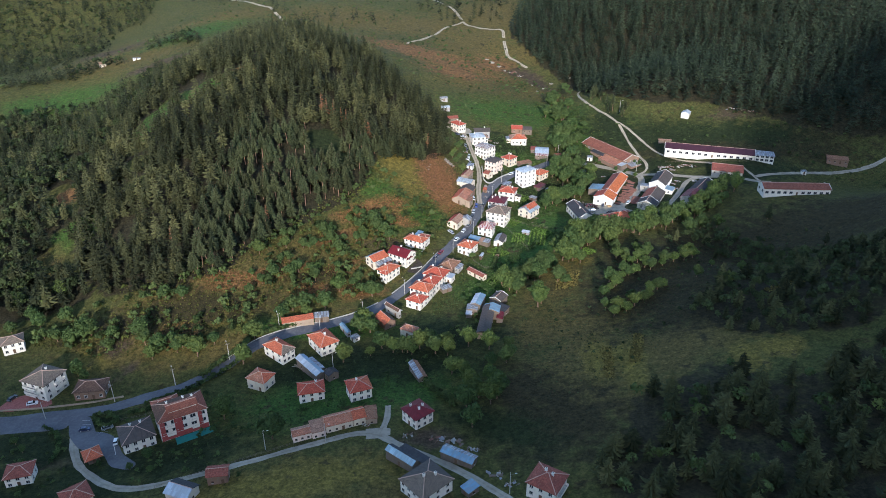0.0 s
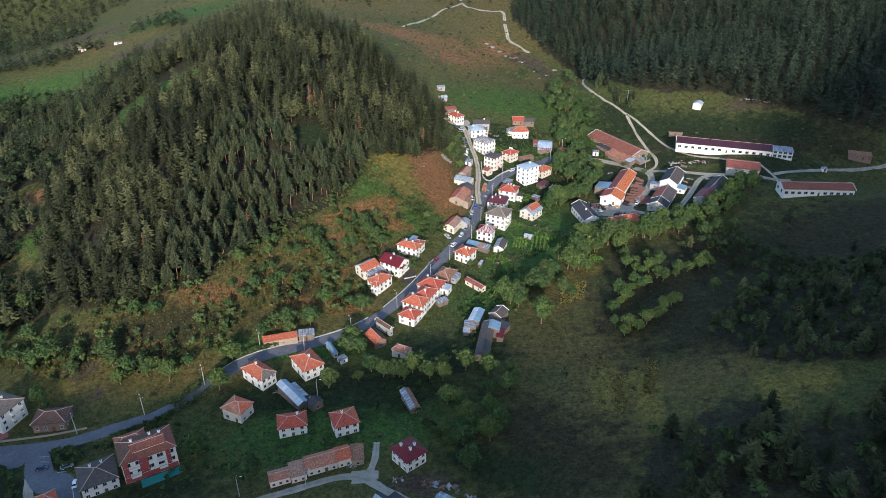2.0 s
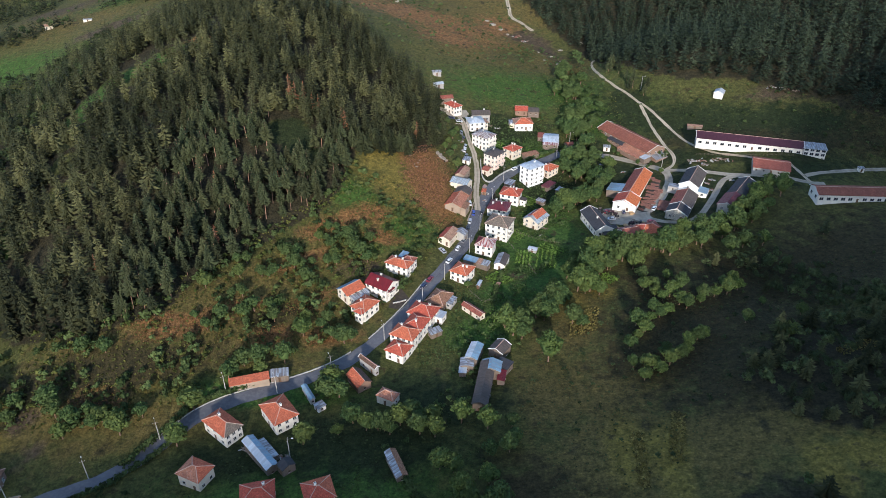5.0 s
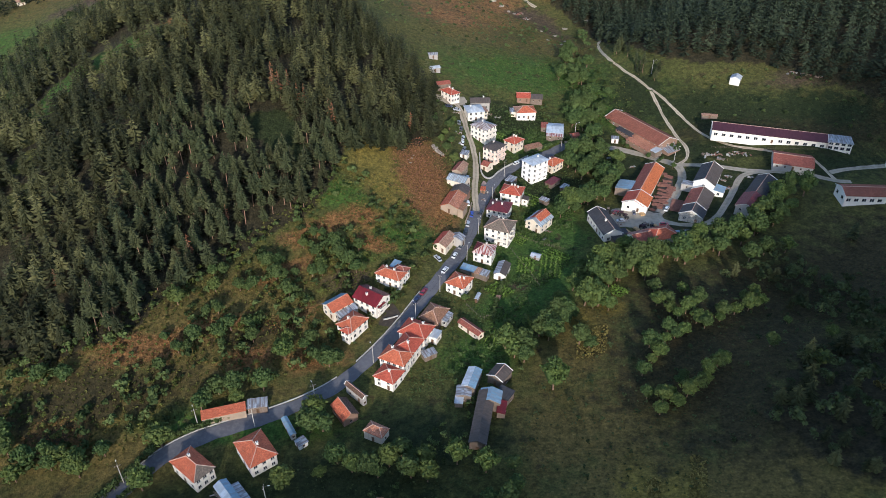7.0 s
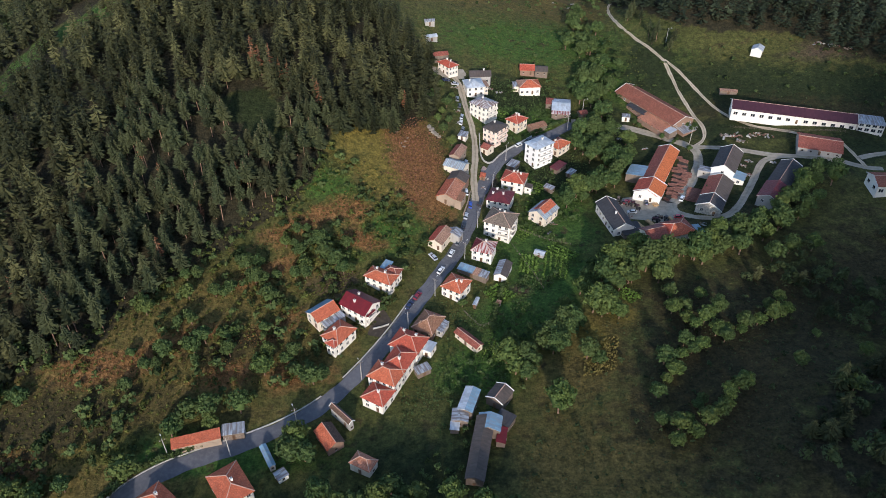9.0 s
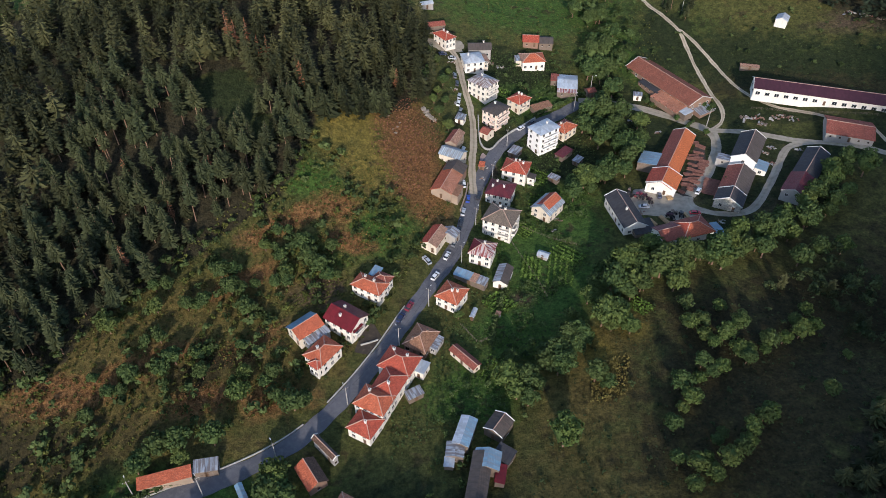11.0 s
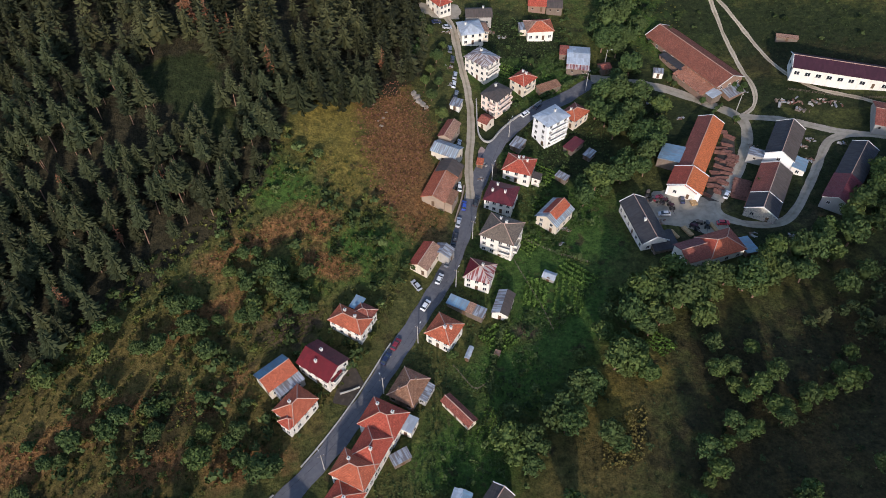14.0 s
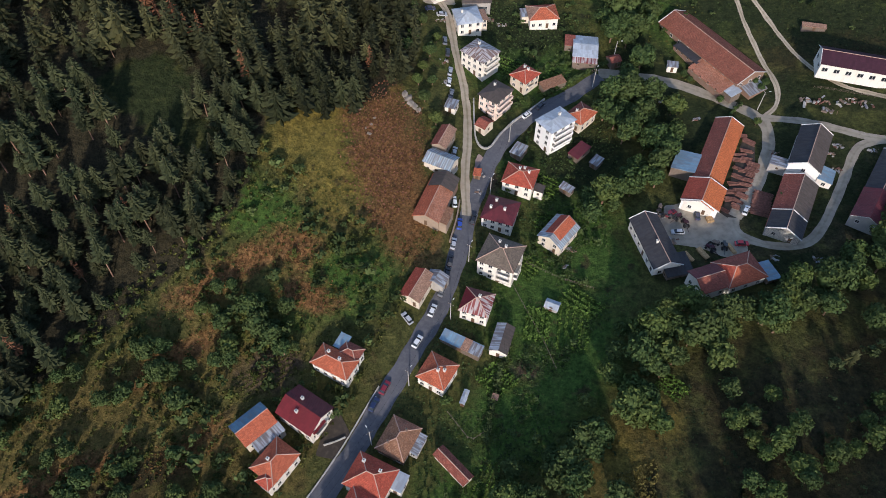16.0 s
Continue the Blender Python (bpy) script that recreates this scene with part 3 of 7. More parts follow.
strip("road", [(130, 441), (143, 438), (155, 431), (162, 426.5), (168, 424.5)], 3.2, GRAVEL, 0.16, "pale gravel lane between sawmill buildings", "road")
strip("road", [(119, 609), (114, 594), (111.5, 572), (112.5, 556), (119, 537), (125, 525), (131, 514), (132.5, 497), (136, 470), (139, 456), (137, 446), (130, 441)], 1.7, DIRT, 0.12, "two-rut dirt track up the meadow", "road")
strip("road", [(131, 514), (136, 506), (140.5, 494), (147, 474), (152, 460), (158, 451), (169, 445), (180, 438), (194, 432), (196, 420), (197, 410)], 1.6, DIRT, 0.13, "narrow dirt track above the sawmill", "road")
strip("road", [(197, 418), (218, 424), (240, 432), (262, 436), (280, 437), (300, 442)], 2.8, GRAVEL, 0.14, "pale gravel lane along the far meadow", "road")
strip("road", [(-138, 203), (-136, 198.5), (-133, 192.5), (-127.7, 185), (-121.4, 180), (-117, 176.7), (-109.6, 172.3), (-103, 171), (-95, 172.2), (-80, 176.5), (-72, 179), (-61.7, 182.4), (-51.9, 186.2), (-42.6, 189.7), (-35.4, 193), (-28, 194.6), (-22.3, 193), (-17.3, 188.3), (-11, 184.5), (-3.6, 180), (3, 175.3), (12, 168), (21, 157), (28, 145)], 2.9, GRAVEL, 0.13, "pale gravel lane along the lower gardens", "road")
strip("road", [(-22.5, 193.5), (-20.8, 199.4), (-20.2, 207.5), (-21, 212)], 2.2, GRAVEL, 0.11, "short gravel path up beside the barn", "road")
strip("road", [(22.6, 396), (22.3, 404), (22.3, 414), (23.6, 426.1), (23.6, 439.0), (22.5, 452.4), (20, 466), (18.5, 478), (17, 490), (13, 496)], 3.0, DIRT, 0.17, "steep pale dirt lane between houses", "road")
strip("road", [(-260, 860), (-238, 838), (-182, 784), (-151, 716), (-140, 690)], 3.0, DIRT, 0.3, "pale dirt road over the far ridge", "road")
strip("road", [(-40, 920), (-16, 880), (10, 842), (23, 780), (33, 766), (62, 752), (61, 716), (62, 690), (80, 668)], 3.0, DIRT, 0.3, "pale dirt road winding up the far valley", "road")
strip("road", [(25, 790), (2, 760), (-8, 735), (-34, 688)], 2.6, DIRT, 0.35, "narrow dirt track across the far slope", "road")


def yard(name, cx, cy, rx, ry, turn, material, label, lift=0.09):
    k, rings = 40, 9
    t_ = np.linspace(0, 2 * np.pi, k, endpoint=False)
    wob = 1 + 0.10 * np.sin(3 * t_ + cx) + 0.06 * np.sin(7 * t_ + cy)
    a = radians(turn)
    rr = np.linspace(0, 1, rings + 1)[1:]
    u = (np.sign(np.cos(t_)) * np.abs(np.cos(t_)) ** 0.6 * rx * wob)[None] * rr[:, None]
    w = (np.sign(np.sin(t_)) * np.abs(np.sin(t_)) ** 0.6 * ry * wob)[None] * rr[:, None]
    xs, ys = np.r_[cx, (cx + u * math.cos(a) - w * math.sin(a)).ravel()], np.r_[cy, (cy + u * math.sin(a) + w * math.cos(a)).ravel()]
    bm = bmesh.new()
    vs = [bm.verts.new((x, y, float(z) + lift)) for x, y, z in zip(xs, ys, land(xs, ys))]
    for i in range(k):
        bm.faces.new((vs[0], vs[1 + i], vs[1 + (i + 1) % k]))
        for r in range(rings - 1):
            p0 = 1 + r * k
            bm.faces.new((vs[p0 + i], vs[p0 + k + i], vs[p0 + k + (i + 1) % k], vs[p0 + (i + 1) % k]))
    tagged(new(name, tidy(bm, name, material)), label, "yard", kind="structure")


RUBBLE = road_mat("brick_rubble", (0.36, 0.26, 0.22), (0.20, 0.13, 0.10), 1.5)
yard("pavement", 97, 392, 14, 9, -25, GRAVEL, "trampled gravel sawmill yard", 0.08)


def lot(name, mid, ring, material, label, lift):
    """A paved place with a free outline, lying on the land."""
    p = np.array(ring + ring[:1], float)
    seg = np.r_[0, np.cumsum(np.hypot(*np.diff(p, axis=0).T))]
    t_ = np.linspace(0, seg[-1], 60, endpoint=False)
    q = np.stack([np.interp(t_, seg, p[:, i]) for i in (0, 1)], 1)
    q = (np.roll(q, 1, 0) + 2 * q + np.roll(q, -1, 0)) / 4
    bm = bmesh.new()
    rows = [[bm.verts.new((x, y, ground(x, y) + lift)) for x, y in np.array(mid) + (q - mid) * k] for k in (0.08, 0.25, 0.4, 0.55, 0.7, 0.85, 1.0)]
    bm.faces.new(rows[0])
    for r0, r1 in zip(rows, rows[1:]):
        for i in range(60):
            bm.faces.new((r0[i], r1[i], r1[(i + 1) % 60], r0[(i + 1) % 60]))
    bmesh.ops.recalc_face_normals(bm, faces=bm.faces)
    tagged(new(name, tidy(bm, name, material)), label, "yard", kind="structure")


lot("pavement", (-127, 199.5), [(-146, 216), (-137, 215), (-132, 205.5), (-126, 204.5), (-121.5, 201.5), (-114.5, 191), (-106.5, 185), (-108, 181.5), (-116, 184), (-122, 192), (-132.5, 195), (-140, 203)], ASPHALT, "worn asphalt forecourt beside the guesthouse", 0.17)

yard("pavement", -158, 211, 18, 6, 12, ASPHALT, "wide worn asphalt where two roads meet", 0.1)
yard("pavement", -166, 223, 9, 5, 15, plain_mat("red_paving", (0.28, 0.10, 0.08), 0.9), "red paved parking court", 0.15)
yard("pavement", -23.5, 194, 4.5, 3, 10, GRAVEL, "gravel turning place by the old barn", 0.09)
yard("pavement", 12, 498, 9, 5, 10, GRAVEL, "gravel turning place at the top of the lane", 0.1)
yard("pavement", 27.4, 416, 2.0, 5.0, -8, RUBBLE, "rubble-strewn wedge between two lanes", 0.09)
EARTH = road_mat("dark_earth", (0.050, 0.040, 0.030), (0.105, 0.078, 0.055), 0.8)
lot("pavement", (-14.5, 322.5), [(-17.5, 329.5), (-13, 329.5), (-9.8, 324), (-13.2, 317), (-18.5, 318), (-17, 324)], EARTH, "dark trodden earth court by the street", 0.14)
lot("pavement", (114.5, 412), [(104.5, 396.5), (109, 405), (114.5, 418), (120.5, 431), (124.5, 430), (121.5, 417), (116, 403), (111, 394.5)], EARTH, "dark bare soil of the log yard", 0.06)
for pts in ([(-139.5, 212.4), (-135.5, 212.4)], [(-137.9, 209.9), (-133.9, 209.8)], [(-129.3, 204.5), (-125.6, 205.3)], [(-121, 198), (-116.5, 190.1)]):
    strip("parking_line", pts, 0.22, FRAMEW, 0.23, "worn white parking line on the asphalt", "road marking")

# ---------------------------------------------------------------- houses
def window_set(w, h, frame_m):
    t = 0.09
    fr = boxm("window", frame_m, (-w / 2, w / 2, -0.06, 0.02, 0, t), (-w / 2, w / 2, -0.06, 0.02, h - t, h), (-w / 2, -w / 2 + t, -0.06, 0.02, t, h - t),
              (w / 2 - t, w / 2, -0.06, 0.02, t, h - t), (-t / 2, t / 2, -0.05, 0.02, t, h - t))
    pn = boxm("pane", GLASS, (-w / 2 + t, w / 2 - t, -0.03, 0.01, t, h - t))
    sl = boxm("sill", CONCRETE, (-w / 2 - 0.1, w / 2 + 0.1, -0.18, 0.02, -0.07, -0.005))
    return fr, pn, sl


WIN_W, WIN_B = window_set(1.25, 1.35, FRAMEW), window_set(1.25, 1.35, FRAMEB)
WIN_S, WIN_L = window_set(0.8, 0.8, FRAMEB), window_set(2.0, 1.6, FRAMEW)
DOOR = boxm("door", FRAMEB, (-0.5, 0.5, -0.07, 0.02, 0, 2.05), (-0.36, 0.36, -0.09, -0.07, 0.2, 0.95), (-0.36, 0.36, -0.09, -0.07, 1.1, 1.9))
HANDLE = boxm("handle", RAIL, (0.34, 0.44, -0.13, -0.07, 1.0, 1.06))
CHIM = boxm("chimney", WHITE, (-0.32, 0.32, -0.32, 0.32, -1.0, 0.9), (-0.42, 0.42, -0.42, 0.42, 0.9, 1.02))
CHIMB = boxm("chimney", BRICKWALL, (-0.3, 0.3, -0.3, 0.3, -1.0, 0.7), (-0.38, 0.38, -0.38, 0.38, 0.7, 0.82))
POT = boxm("flue", RAIL, (-0.14, 0.14, -0.14, 0.14, 1.0, 1.25))


def slab(bm, uvl, pts, along, thick=0.16, mi=0):
    """A thick roof slope; tiles run along the eave and up the slope."""
    p = [Vector(q) for q in pts]
    nrm = (p[1] - p[0]).cross(p[2] - p[0]).normalized()
    if nrm.z < 0:
        p, nrm = p[::-1], -nrm
    ua = Vector(along).normalized()
    va = nrm.cross(ua)
    top = [bm.verts.new(q) for q in p]
    low = [bm.verts.new(q - Vector((0, 0, thick))) for q in p]
    faces = [bm.faces.new(top), bm.faces.new(low[::-1])]
    for i in range(len(p)):
        j = (i + 1) % len(p)
        faces.append(bm.faces.new((top[j], top[i], low[i], low[j])))
    for f in faces:
        f.material_index = mi
        for lp in f.loops:
            lp[uvl].uv = (lp.vert.co.dot(ua), lp.vert.co.dot(va))


def roof_lines(kind, l, w, e, rise):
    """Slopes (corners, eave direction) and the ridges and hips."""
    x, y, z, t = l / 2, w / 2, e, e + rise
    if kind == "hip":
        if l >= w:
            r = max((l - w) / 2, 0.25)
            a, c = (-r, 0, t), (r, 0, t)
            return ([([(-x, -y, z), (x, -y, z), c, a], (1, 0, 0)), ([(x, -y, z), (x, y, z), c], (0, 1, 0)), ([(x, y, z), (-x, y, z), a, c], (1, 0, 0)), ([(-x, y, z), (-x, -y, z), a], (0, 1, 0))],
                    [(a, c), (a, (-x, -y, z)), (a, (-x, y, z)), (c, (x, -y, z)), (c, (x, y, z))])
        r = max((w - l) / 2, 0.25)
        a, c = (0, -r, t), (0, r, t)
        return ([([(-x, -y, z), (x, -y, z), a], (1, 0, 0)), ([(x, -y, z), (x, y, z), c, a], (0, 1, 0)), ([(x, y, z), (-x, y, z), c], (1, 0, 0)), ([(-x, y, z), (-x, -y, z), a, c], (0, 1, 0))],
                [(a, c), (a, (-x, -y, z)), (a, (x, -y, z)), (c, (-x, y, z)), (c, (x, y, z))])
    if kind == "gx":
        return ([([(-x, -y, z), (x, -y, z), (x, 0, t), (-x, 0, t)], (1, 0, 0)), ([(x, y, z), (-x, y, z), (-x, 0, t), (x, 0, t)], (1, 0, 0))], [((-x, 0, t), (x, 0, t))])
    if kind == "gy":
        return ([([(x, -y, z), (x, y, z), (0, y, t), (0, -y, t)], (0, 1, 0)), ([(-x, y, z), (-x, -y, z), (0, -y, t), (0, y, t)], (0, 1, 0))], [((0, -y, t), (0, y, t))])
    if kind == "sx":   # one slope that rises to the right end
        return ([([(-x, -y, z), (x, -y, t), (x, y, t), (-x, y, z)], (0, 1, 0))], [])
    return ([([(-x, -y, z), (x, -y, z), (x, y, t), (-x, y, t)], (1, 0, 0))], [])


def side_pose(side, along, hl, hw, z):
    """On the wall: 0 front, 1 right, 2 back, 3 left; along counts from the wall's middle."""
    return (pose(along, -hw, z), pose(hl, along, z, 0, 0, 90), pose(-along, hw, z, 0, 0, 180), pose(-hl, -along, z, 0, 0, -90))[side]


def block(root, l, w, e, roof="hip", rm=ORANGE, wm=WHITE, storeys=2, rise=None, over=0.5, wins=(3, 3, 2, 2), win=None, door=0, chim=(), balcony=(), ox=0.0, oy=0.0, turn=0.0, deep=2.2, caps=True,
          lift=0.0, plinth=None, chim_m=None, verge=None):
    if rise is not None and rise < 0:   # a lean-to that falls the other way
        turn, e, rise, wins = turn + 180, e + rise, -rise, wins[2:] + wins[:2]
    m = pose(ox, oy, 0, 0, 0, turn)
    hl, hw = l / 2 - over, w / 2 - over
    span = min(l, w) if roof == "hip" else (w if roof in ("gx", "sy") else l)
    rise = rise if rise is not None else (span / 2 * 0.46 if roof in ("hip", "gx", "gy") else span * 0.2)
    # wall with its gables
    bm = bmesh.new()
    top = e - 0.1
    box(bm, -hl, hl, -hw, hw, -deep, top)
    g = rise * (1 - 2 * over / span)
    if roof == "gx":
        tri = [(-hw, top), (hw, top), (0, top + g)]
        prism = [[bm.verts.new((sx * (hl - 0.003), a, b_)) for a, b_ in tri] for sx in (-1, 1)]
    elif roof == "gy":
        tri = [(-hl, top), (hl, top), (0, top + g)]
        prism = [[bm.verts.new((a, sy * (hw - 0.003), b_)) for a, b_ in tri] for sy in (-1, 1)]
    elif roof == "sy":
        tri = [(-hw, top), (hw, top), (hw, top + g)]
        prism = [[bm.verts.new((sx * (hl - 0.003), a, b_)) for a, b_ in tri] for sx in (-1, 1)]
    elif roof == "sx":
        tri = [(-hl, top), (hl, top), (hl, top + g)]
        prism = [[bm.verts.new((a, sy * (hw - 0.003), b_)) for a, b_ in tri] for sy in (-1, 1)]
    else:
        prism = None
    if prism:
        bm.faces.new(prism[0][::-1]), bm.faces.new(prism[1])
        for i in range(3):
            bm.faces.new((prism[0][i], prism[0][(i + 1) % 3], prism[1][(i + 1) % 3], prism[1][i]))
    bmesh.ops.recalc_face_normals(bm, faces=bm.faces)
    part("wall", bm, wm, root, at=m)
    if plinth:
        part("plinth", boxm("plinth", plinth, (-hl - 0.04, hl + 0.04, -hw - 0.04, hw + 0.04, -deep, 0.5)), plinth, root, at=m)
    # roof
    mats = list(rm) if isinstance(rm, (list, tuple)) else [rm]
    bm = bmesh.new()
    uvl = bm.loops.layers.uv.new("UVMap")
    if roof == "flat":
        slab(bm, uvl, [(-l / 2, -w / 2, e), (l / 2, -w / 2, e), (l / 2, w / 2, e), (-l / 2, w / 2, e)], (1, 0, 0), 0.22)
        ridges = []
    else:
        slopes, ridges = roof_lines(roof, l, w, e, rise)
        for i, (pts, along) in enumerate(slopes):
            slab(bm, uvl, pts, along, 0.16, i % len(mats))
    part("roof", bm, mats, root, at=m)
    if caps:
        for a, c in ridges:
            bm = bmesh.new()
            tube(bm, Vector(a), Vector(c), 0.13, 0.13, 6)
            part("ridge_cap", bm, CAP, root, at=m)
    if verge and roof in ("gx", "gy"):
        for e_ in (-1, 1):
            for side_ in (-1, 1):
                lo_, hi_ = ((e_ * l / 2, side_ * w / 2, e), (e_ * l / 2, 0, e + rise)) if roof == "gx" else ((side_ * l / 2, e_ * w / 2, e), (0, e_ * w / 2, e + rise))
                bm = bmesh.new()
                tube(bm, Vector(lo_), Vector(hi_), 0.16, 0.16, 6)
                part("verge", bm, verge, root, at=m)
    for cx, cy in chim:
        ux, uy = abs(cx) / (l / 2), abs(cy) / (w / 2)
        zc = e + rise * (1 - (uy if roof == "gx" else ux if roof == "gy" else max(0, max(abs(cx) - max(l - w, 0) / 2, abs(cy) - max(w - l, 0) / 2) / (min(l, w) / 2)))) if roof in ("hip", "gx", "gy") else e + 0.3
        c_ = part("chimney", chim_m or CHIM, None, root, at=m @ pose(cx, cy, zc))
        part("flue", POT, None, c_)
    # windows, storey by storey
    fr, pn, sl = win or WIN_W
    sh = e / storeys
    for side, k in enumerate(wins):
        half = hl if side in (0, 2) else hw
        for s_ in range(storeys):
            for i in range(k):
                a = (i + 0.5) / k * 2 * half - half
                if s_ == 0 and door is not None and side == door and i == k // 2:
                    d = part("door", DOOR, None, root, at=m @ side_pose(side, a, hl, hw, 0.05))
                    part("handle", HANDLE, None, d)
                    continue
                o = part("window", fr, None, root, at=m @ side_pose(side, a, hl, hw, s_ * sh + min(0.95, sh * 0.33)))
                part("pane", pn, None, o)
                part("sill", sl, None, o)
    for side, a0, a1, floors in balcony:
        half = a1 - a0
        for s_ in floors:
            o = part("balcony", boxm("balcony", CONCRETE, (a0, a1, -1.25, -0.003, -0.16, 0)), None, root, at=m @ side_pose(side, 0, hl, hw, s_ * sh))
            for x0, x1, y0, y1 in ((a0, a1, -1.25, -1.19), (a0, a0 + 0.06, -1.187, -0.006), (a1 - 0.06, a1, -1.187, -0.006)):
                part("railing", boxm("railing", wm, (x0, x1, y0, y1, 0.002, 0.9)), None, o)



def house(x, y, yaw, l, w, e, label="", category="house", name="house", sink=0.0, **kw):
    root = thing(name, x, y, yaw, sink=sink)
    tagged(root, label, category)
    block(root, l, w, e, **kw)
    return root


def wing(root, ox, oy, turn, l, w, e, **kw):
    block(root, l, w, e, ox=ox, oy=oy, turn=turn, **kw)
    return root


def skylight(root, x, y, z, label=""):
    part("skylight", boxm("skylight", FRAMEW, (-0.5, 0.5, -0.6, 0.6, -0.4, 0.3)), None, root, label, pose(x, y, z))


SHED = dict(storeys=1, win=WIN_S, wins=(1, 1, 0, 0), category="shed", name="shed", over=0.25, caps=False)
BARN = dict(storeys=1, win=WIN_S, wins=(2, 1, 0, 0), category="barn", name="barn", over=0.4)

# along the street, sunny side
r = house(-14.6, 341.3, -28, 11.8, 6.9, 4.8, label="white house with hipped orange tile roof on the slope", rm=ORANGE, wins=(4, 2, 2, 2), chim=((-2.5, 1.2), (1.5, 0.5)))
wing(r, 2.2, 4.6, 0, 6.4, 5.0, 4.7, roof="hip", rm=OLDRED, wins=(0, 2, 1, 1), door=None)
wing(r, -1.5, 6.2, 0, 3.4, 4.6, 4.6, roof="sy", rm=BLUE, wm=BOARDS, wins=(0, 0, 1, 1), door=None, storeys=1, win=WIN_S, rise=0.6)
r = house(-21.4, 327.8, -34, 12.0, 9.7, 5.2, label="white two-storey house with dark crimson sheet roof", roof="gx", rm=(CRIMSON, MAROON), wins=(4, 3, 3, 2), caps=False, chim=((-1.6, 1.6), (-0.6, -2.0)), rise=2.6, balcony=((1, -3, 1, (1,)),))
wing(r, 4.9, -1.2, 0, 2.6, 4.6, 4.6, roof="sx", rm=CRIMSON, wins=(1, 1, 0, 0), door=None, rise=-0.6, caps=False)
r = house(-34.4, 324.2, -46, 7.8, 10.0, 4.3, label="cream house half orange tile, half blue sheet roof", roof="gy", rm=(ORANGE, BLUE), wm=CREAM, wins=(2, 3, 2, 2), rise=2.0)
wing(r, 4.8, 1.0, 0, 3.2, 8.6, 3.4, roof="sx", rm=TIN, wm=GREYWALL, wins=(1, 2, 0, 0), door=None, storeys=1, rise=-0.7, over=0.2, caps=False)
r = house(-27.7, 315.0, -35, 8.2, 10.2, 4.8, label="white house with hipped red tile roof and front wing", rm=ORANGE, wins=(3, 3, 2, 2), chim=((-1, -1),))
wing(r, 1.6, -4.6, 0, 4.6, 4.2, 4.7, roof="hip", rm=RED, wins=(2, 1, 0, 1), door=None)
r = house(13.3, 339.8, -30, 8.9, 9.0, 4.8, label="white house with hipped orange tile roof by the street", rm=ORANGE, wins=(3, 2, 2, 2), chim=((0.6, -0.8), (2.0, 0.3)))
r = house(3.2, 321.5, -27, 8.6, 10.4, 3.4, label="low old house with weathered brown tile roof", roof="hip", rm=(RUSTY, RUSTY, RUINTILE, RUSTY), wm=BRICKWALL, storeys=1, wins=(3, 3, 2, 2), win=WIN_B, chim=((-1.6, -2.6), (1.2, 2.2)), chim_m=CHIMB, rise=2.2)
wing(r, 5.0, 1.2, 0, 2.6, 6.0, 3.0, roof="sx", rm=TIN, wm=GREYWALL, wins=(1, 2, 0, 0), door=None, storeys=1, rise=-0.5, over=0.2, caps=False)
r = house(-3.3, 311.1, -26, 11.4, 9.4, 5.2, label="large white house with joined hipped red tile roofs", rm=RED, wins=(2, 3, 3, 3), chim=((2.0, 1.6), (-3.0, 2.2)), rise=2.6)
wing(r, 1.2, -8.8, 0, 8.6, 10.5, 5.2, roof="hip", rm=RED, wins=(0, 3, 0, 3), door=None, rise=2.4, chim=((0.8, -1.5),))
wing(r, 0.2, -16.0, 0, 10.6, 8.2, 5.2, roof="hip", rm=ORANGE, wins=(4, 3, 0, 2), door=None, rise=2.4, chim=((-2, 1),))
r = house(-12.4, 289.9, -29, 8.7, 8.1, 4.3, label="small white house with hipped red tile roof", rm=RED, wins=(2, 2, 2, 2), chim=((0.6, -0.6),))
house(17.3, 314.8, -47, 11.4, 3.8, 2.6, label="long low outbuilding with old red tile roof", roof="gx", rm=OLDRED, wm=CREAM, **{**BARN, "wins": (3, 1, 0, 0)})
r = house(32.4, 377.7, -24, 12.2, 11.3, 7.8, label="three-storey white house with hipped grey-brown roof", rm=GREYTILE, storeys=3, wins=(4, 3, 3, 3), chim=((-1.5, 2.5), (1.0, 1.0)), rise=2.6, balcony=((0, 1.2, 5.0, (1, 2)), (1, -4, 0, (1, 2))))
r = house(24.7, 361.7, -18, 9.0, 8.7, 5.2, label="white house with streaked red and white sheet roof", rm=(STRIPED, STRIPED, MAROON, CRIMSON), wins=(3, 2, 2, 2), chim=((0.6, 0.6),), rise=2.3)
r = house(20.1, 349.7, -28, 12.6, 3.6, 2.5, label="long low shed with patched pale blue and red roof", roof="sy", rm=BLUE, wm=BOARDS, rise=0.7, **SHED)
wing(r, 1.6, -0.1, 0, 2.4, 3.7, 2.62, roof="sy", rm=PALETILE, wm=BOARDS, storeys=1, win=WIN_S, wins=(0, 0, 0, 0), door=None, rise=0.7, over=0.3, caps=False)
wing(r, 4.6, -0.2, 0, 3.6, 3.4, 2.66, roof="sy", rm=TIN, wm=BOARDS, storeys=1, win=WIN_S, wins=(0, 0, 0, 0), door=None, rise=0.6, over=0.3, caps=False)
house(31.7, 351.3, -18, 5.5, 9.5, 3.0, label="white shed with streaked tin and grey felt roof", roof="gy", rm=(DARKBROWN, TIN), wm=WHITE, **SHED)
house(33.3, 396.0, -19, 10.8, 10.3, 5.2, label="white house with maroon sheet roof by the street", roof="hip", rm=MAROON, wins=(4, 3, 3, 2), chim=((-2, 2), (1.5, -1), (-3, -1)), caps=False, rise=2.2)
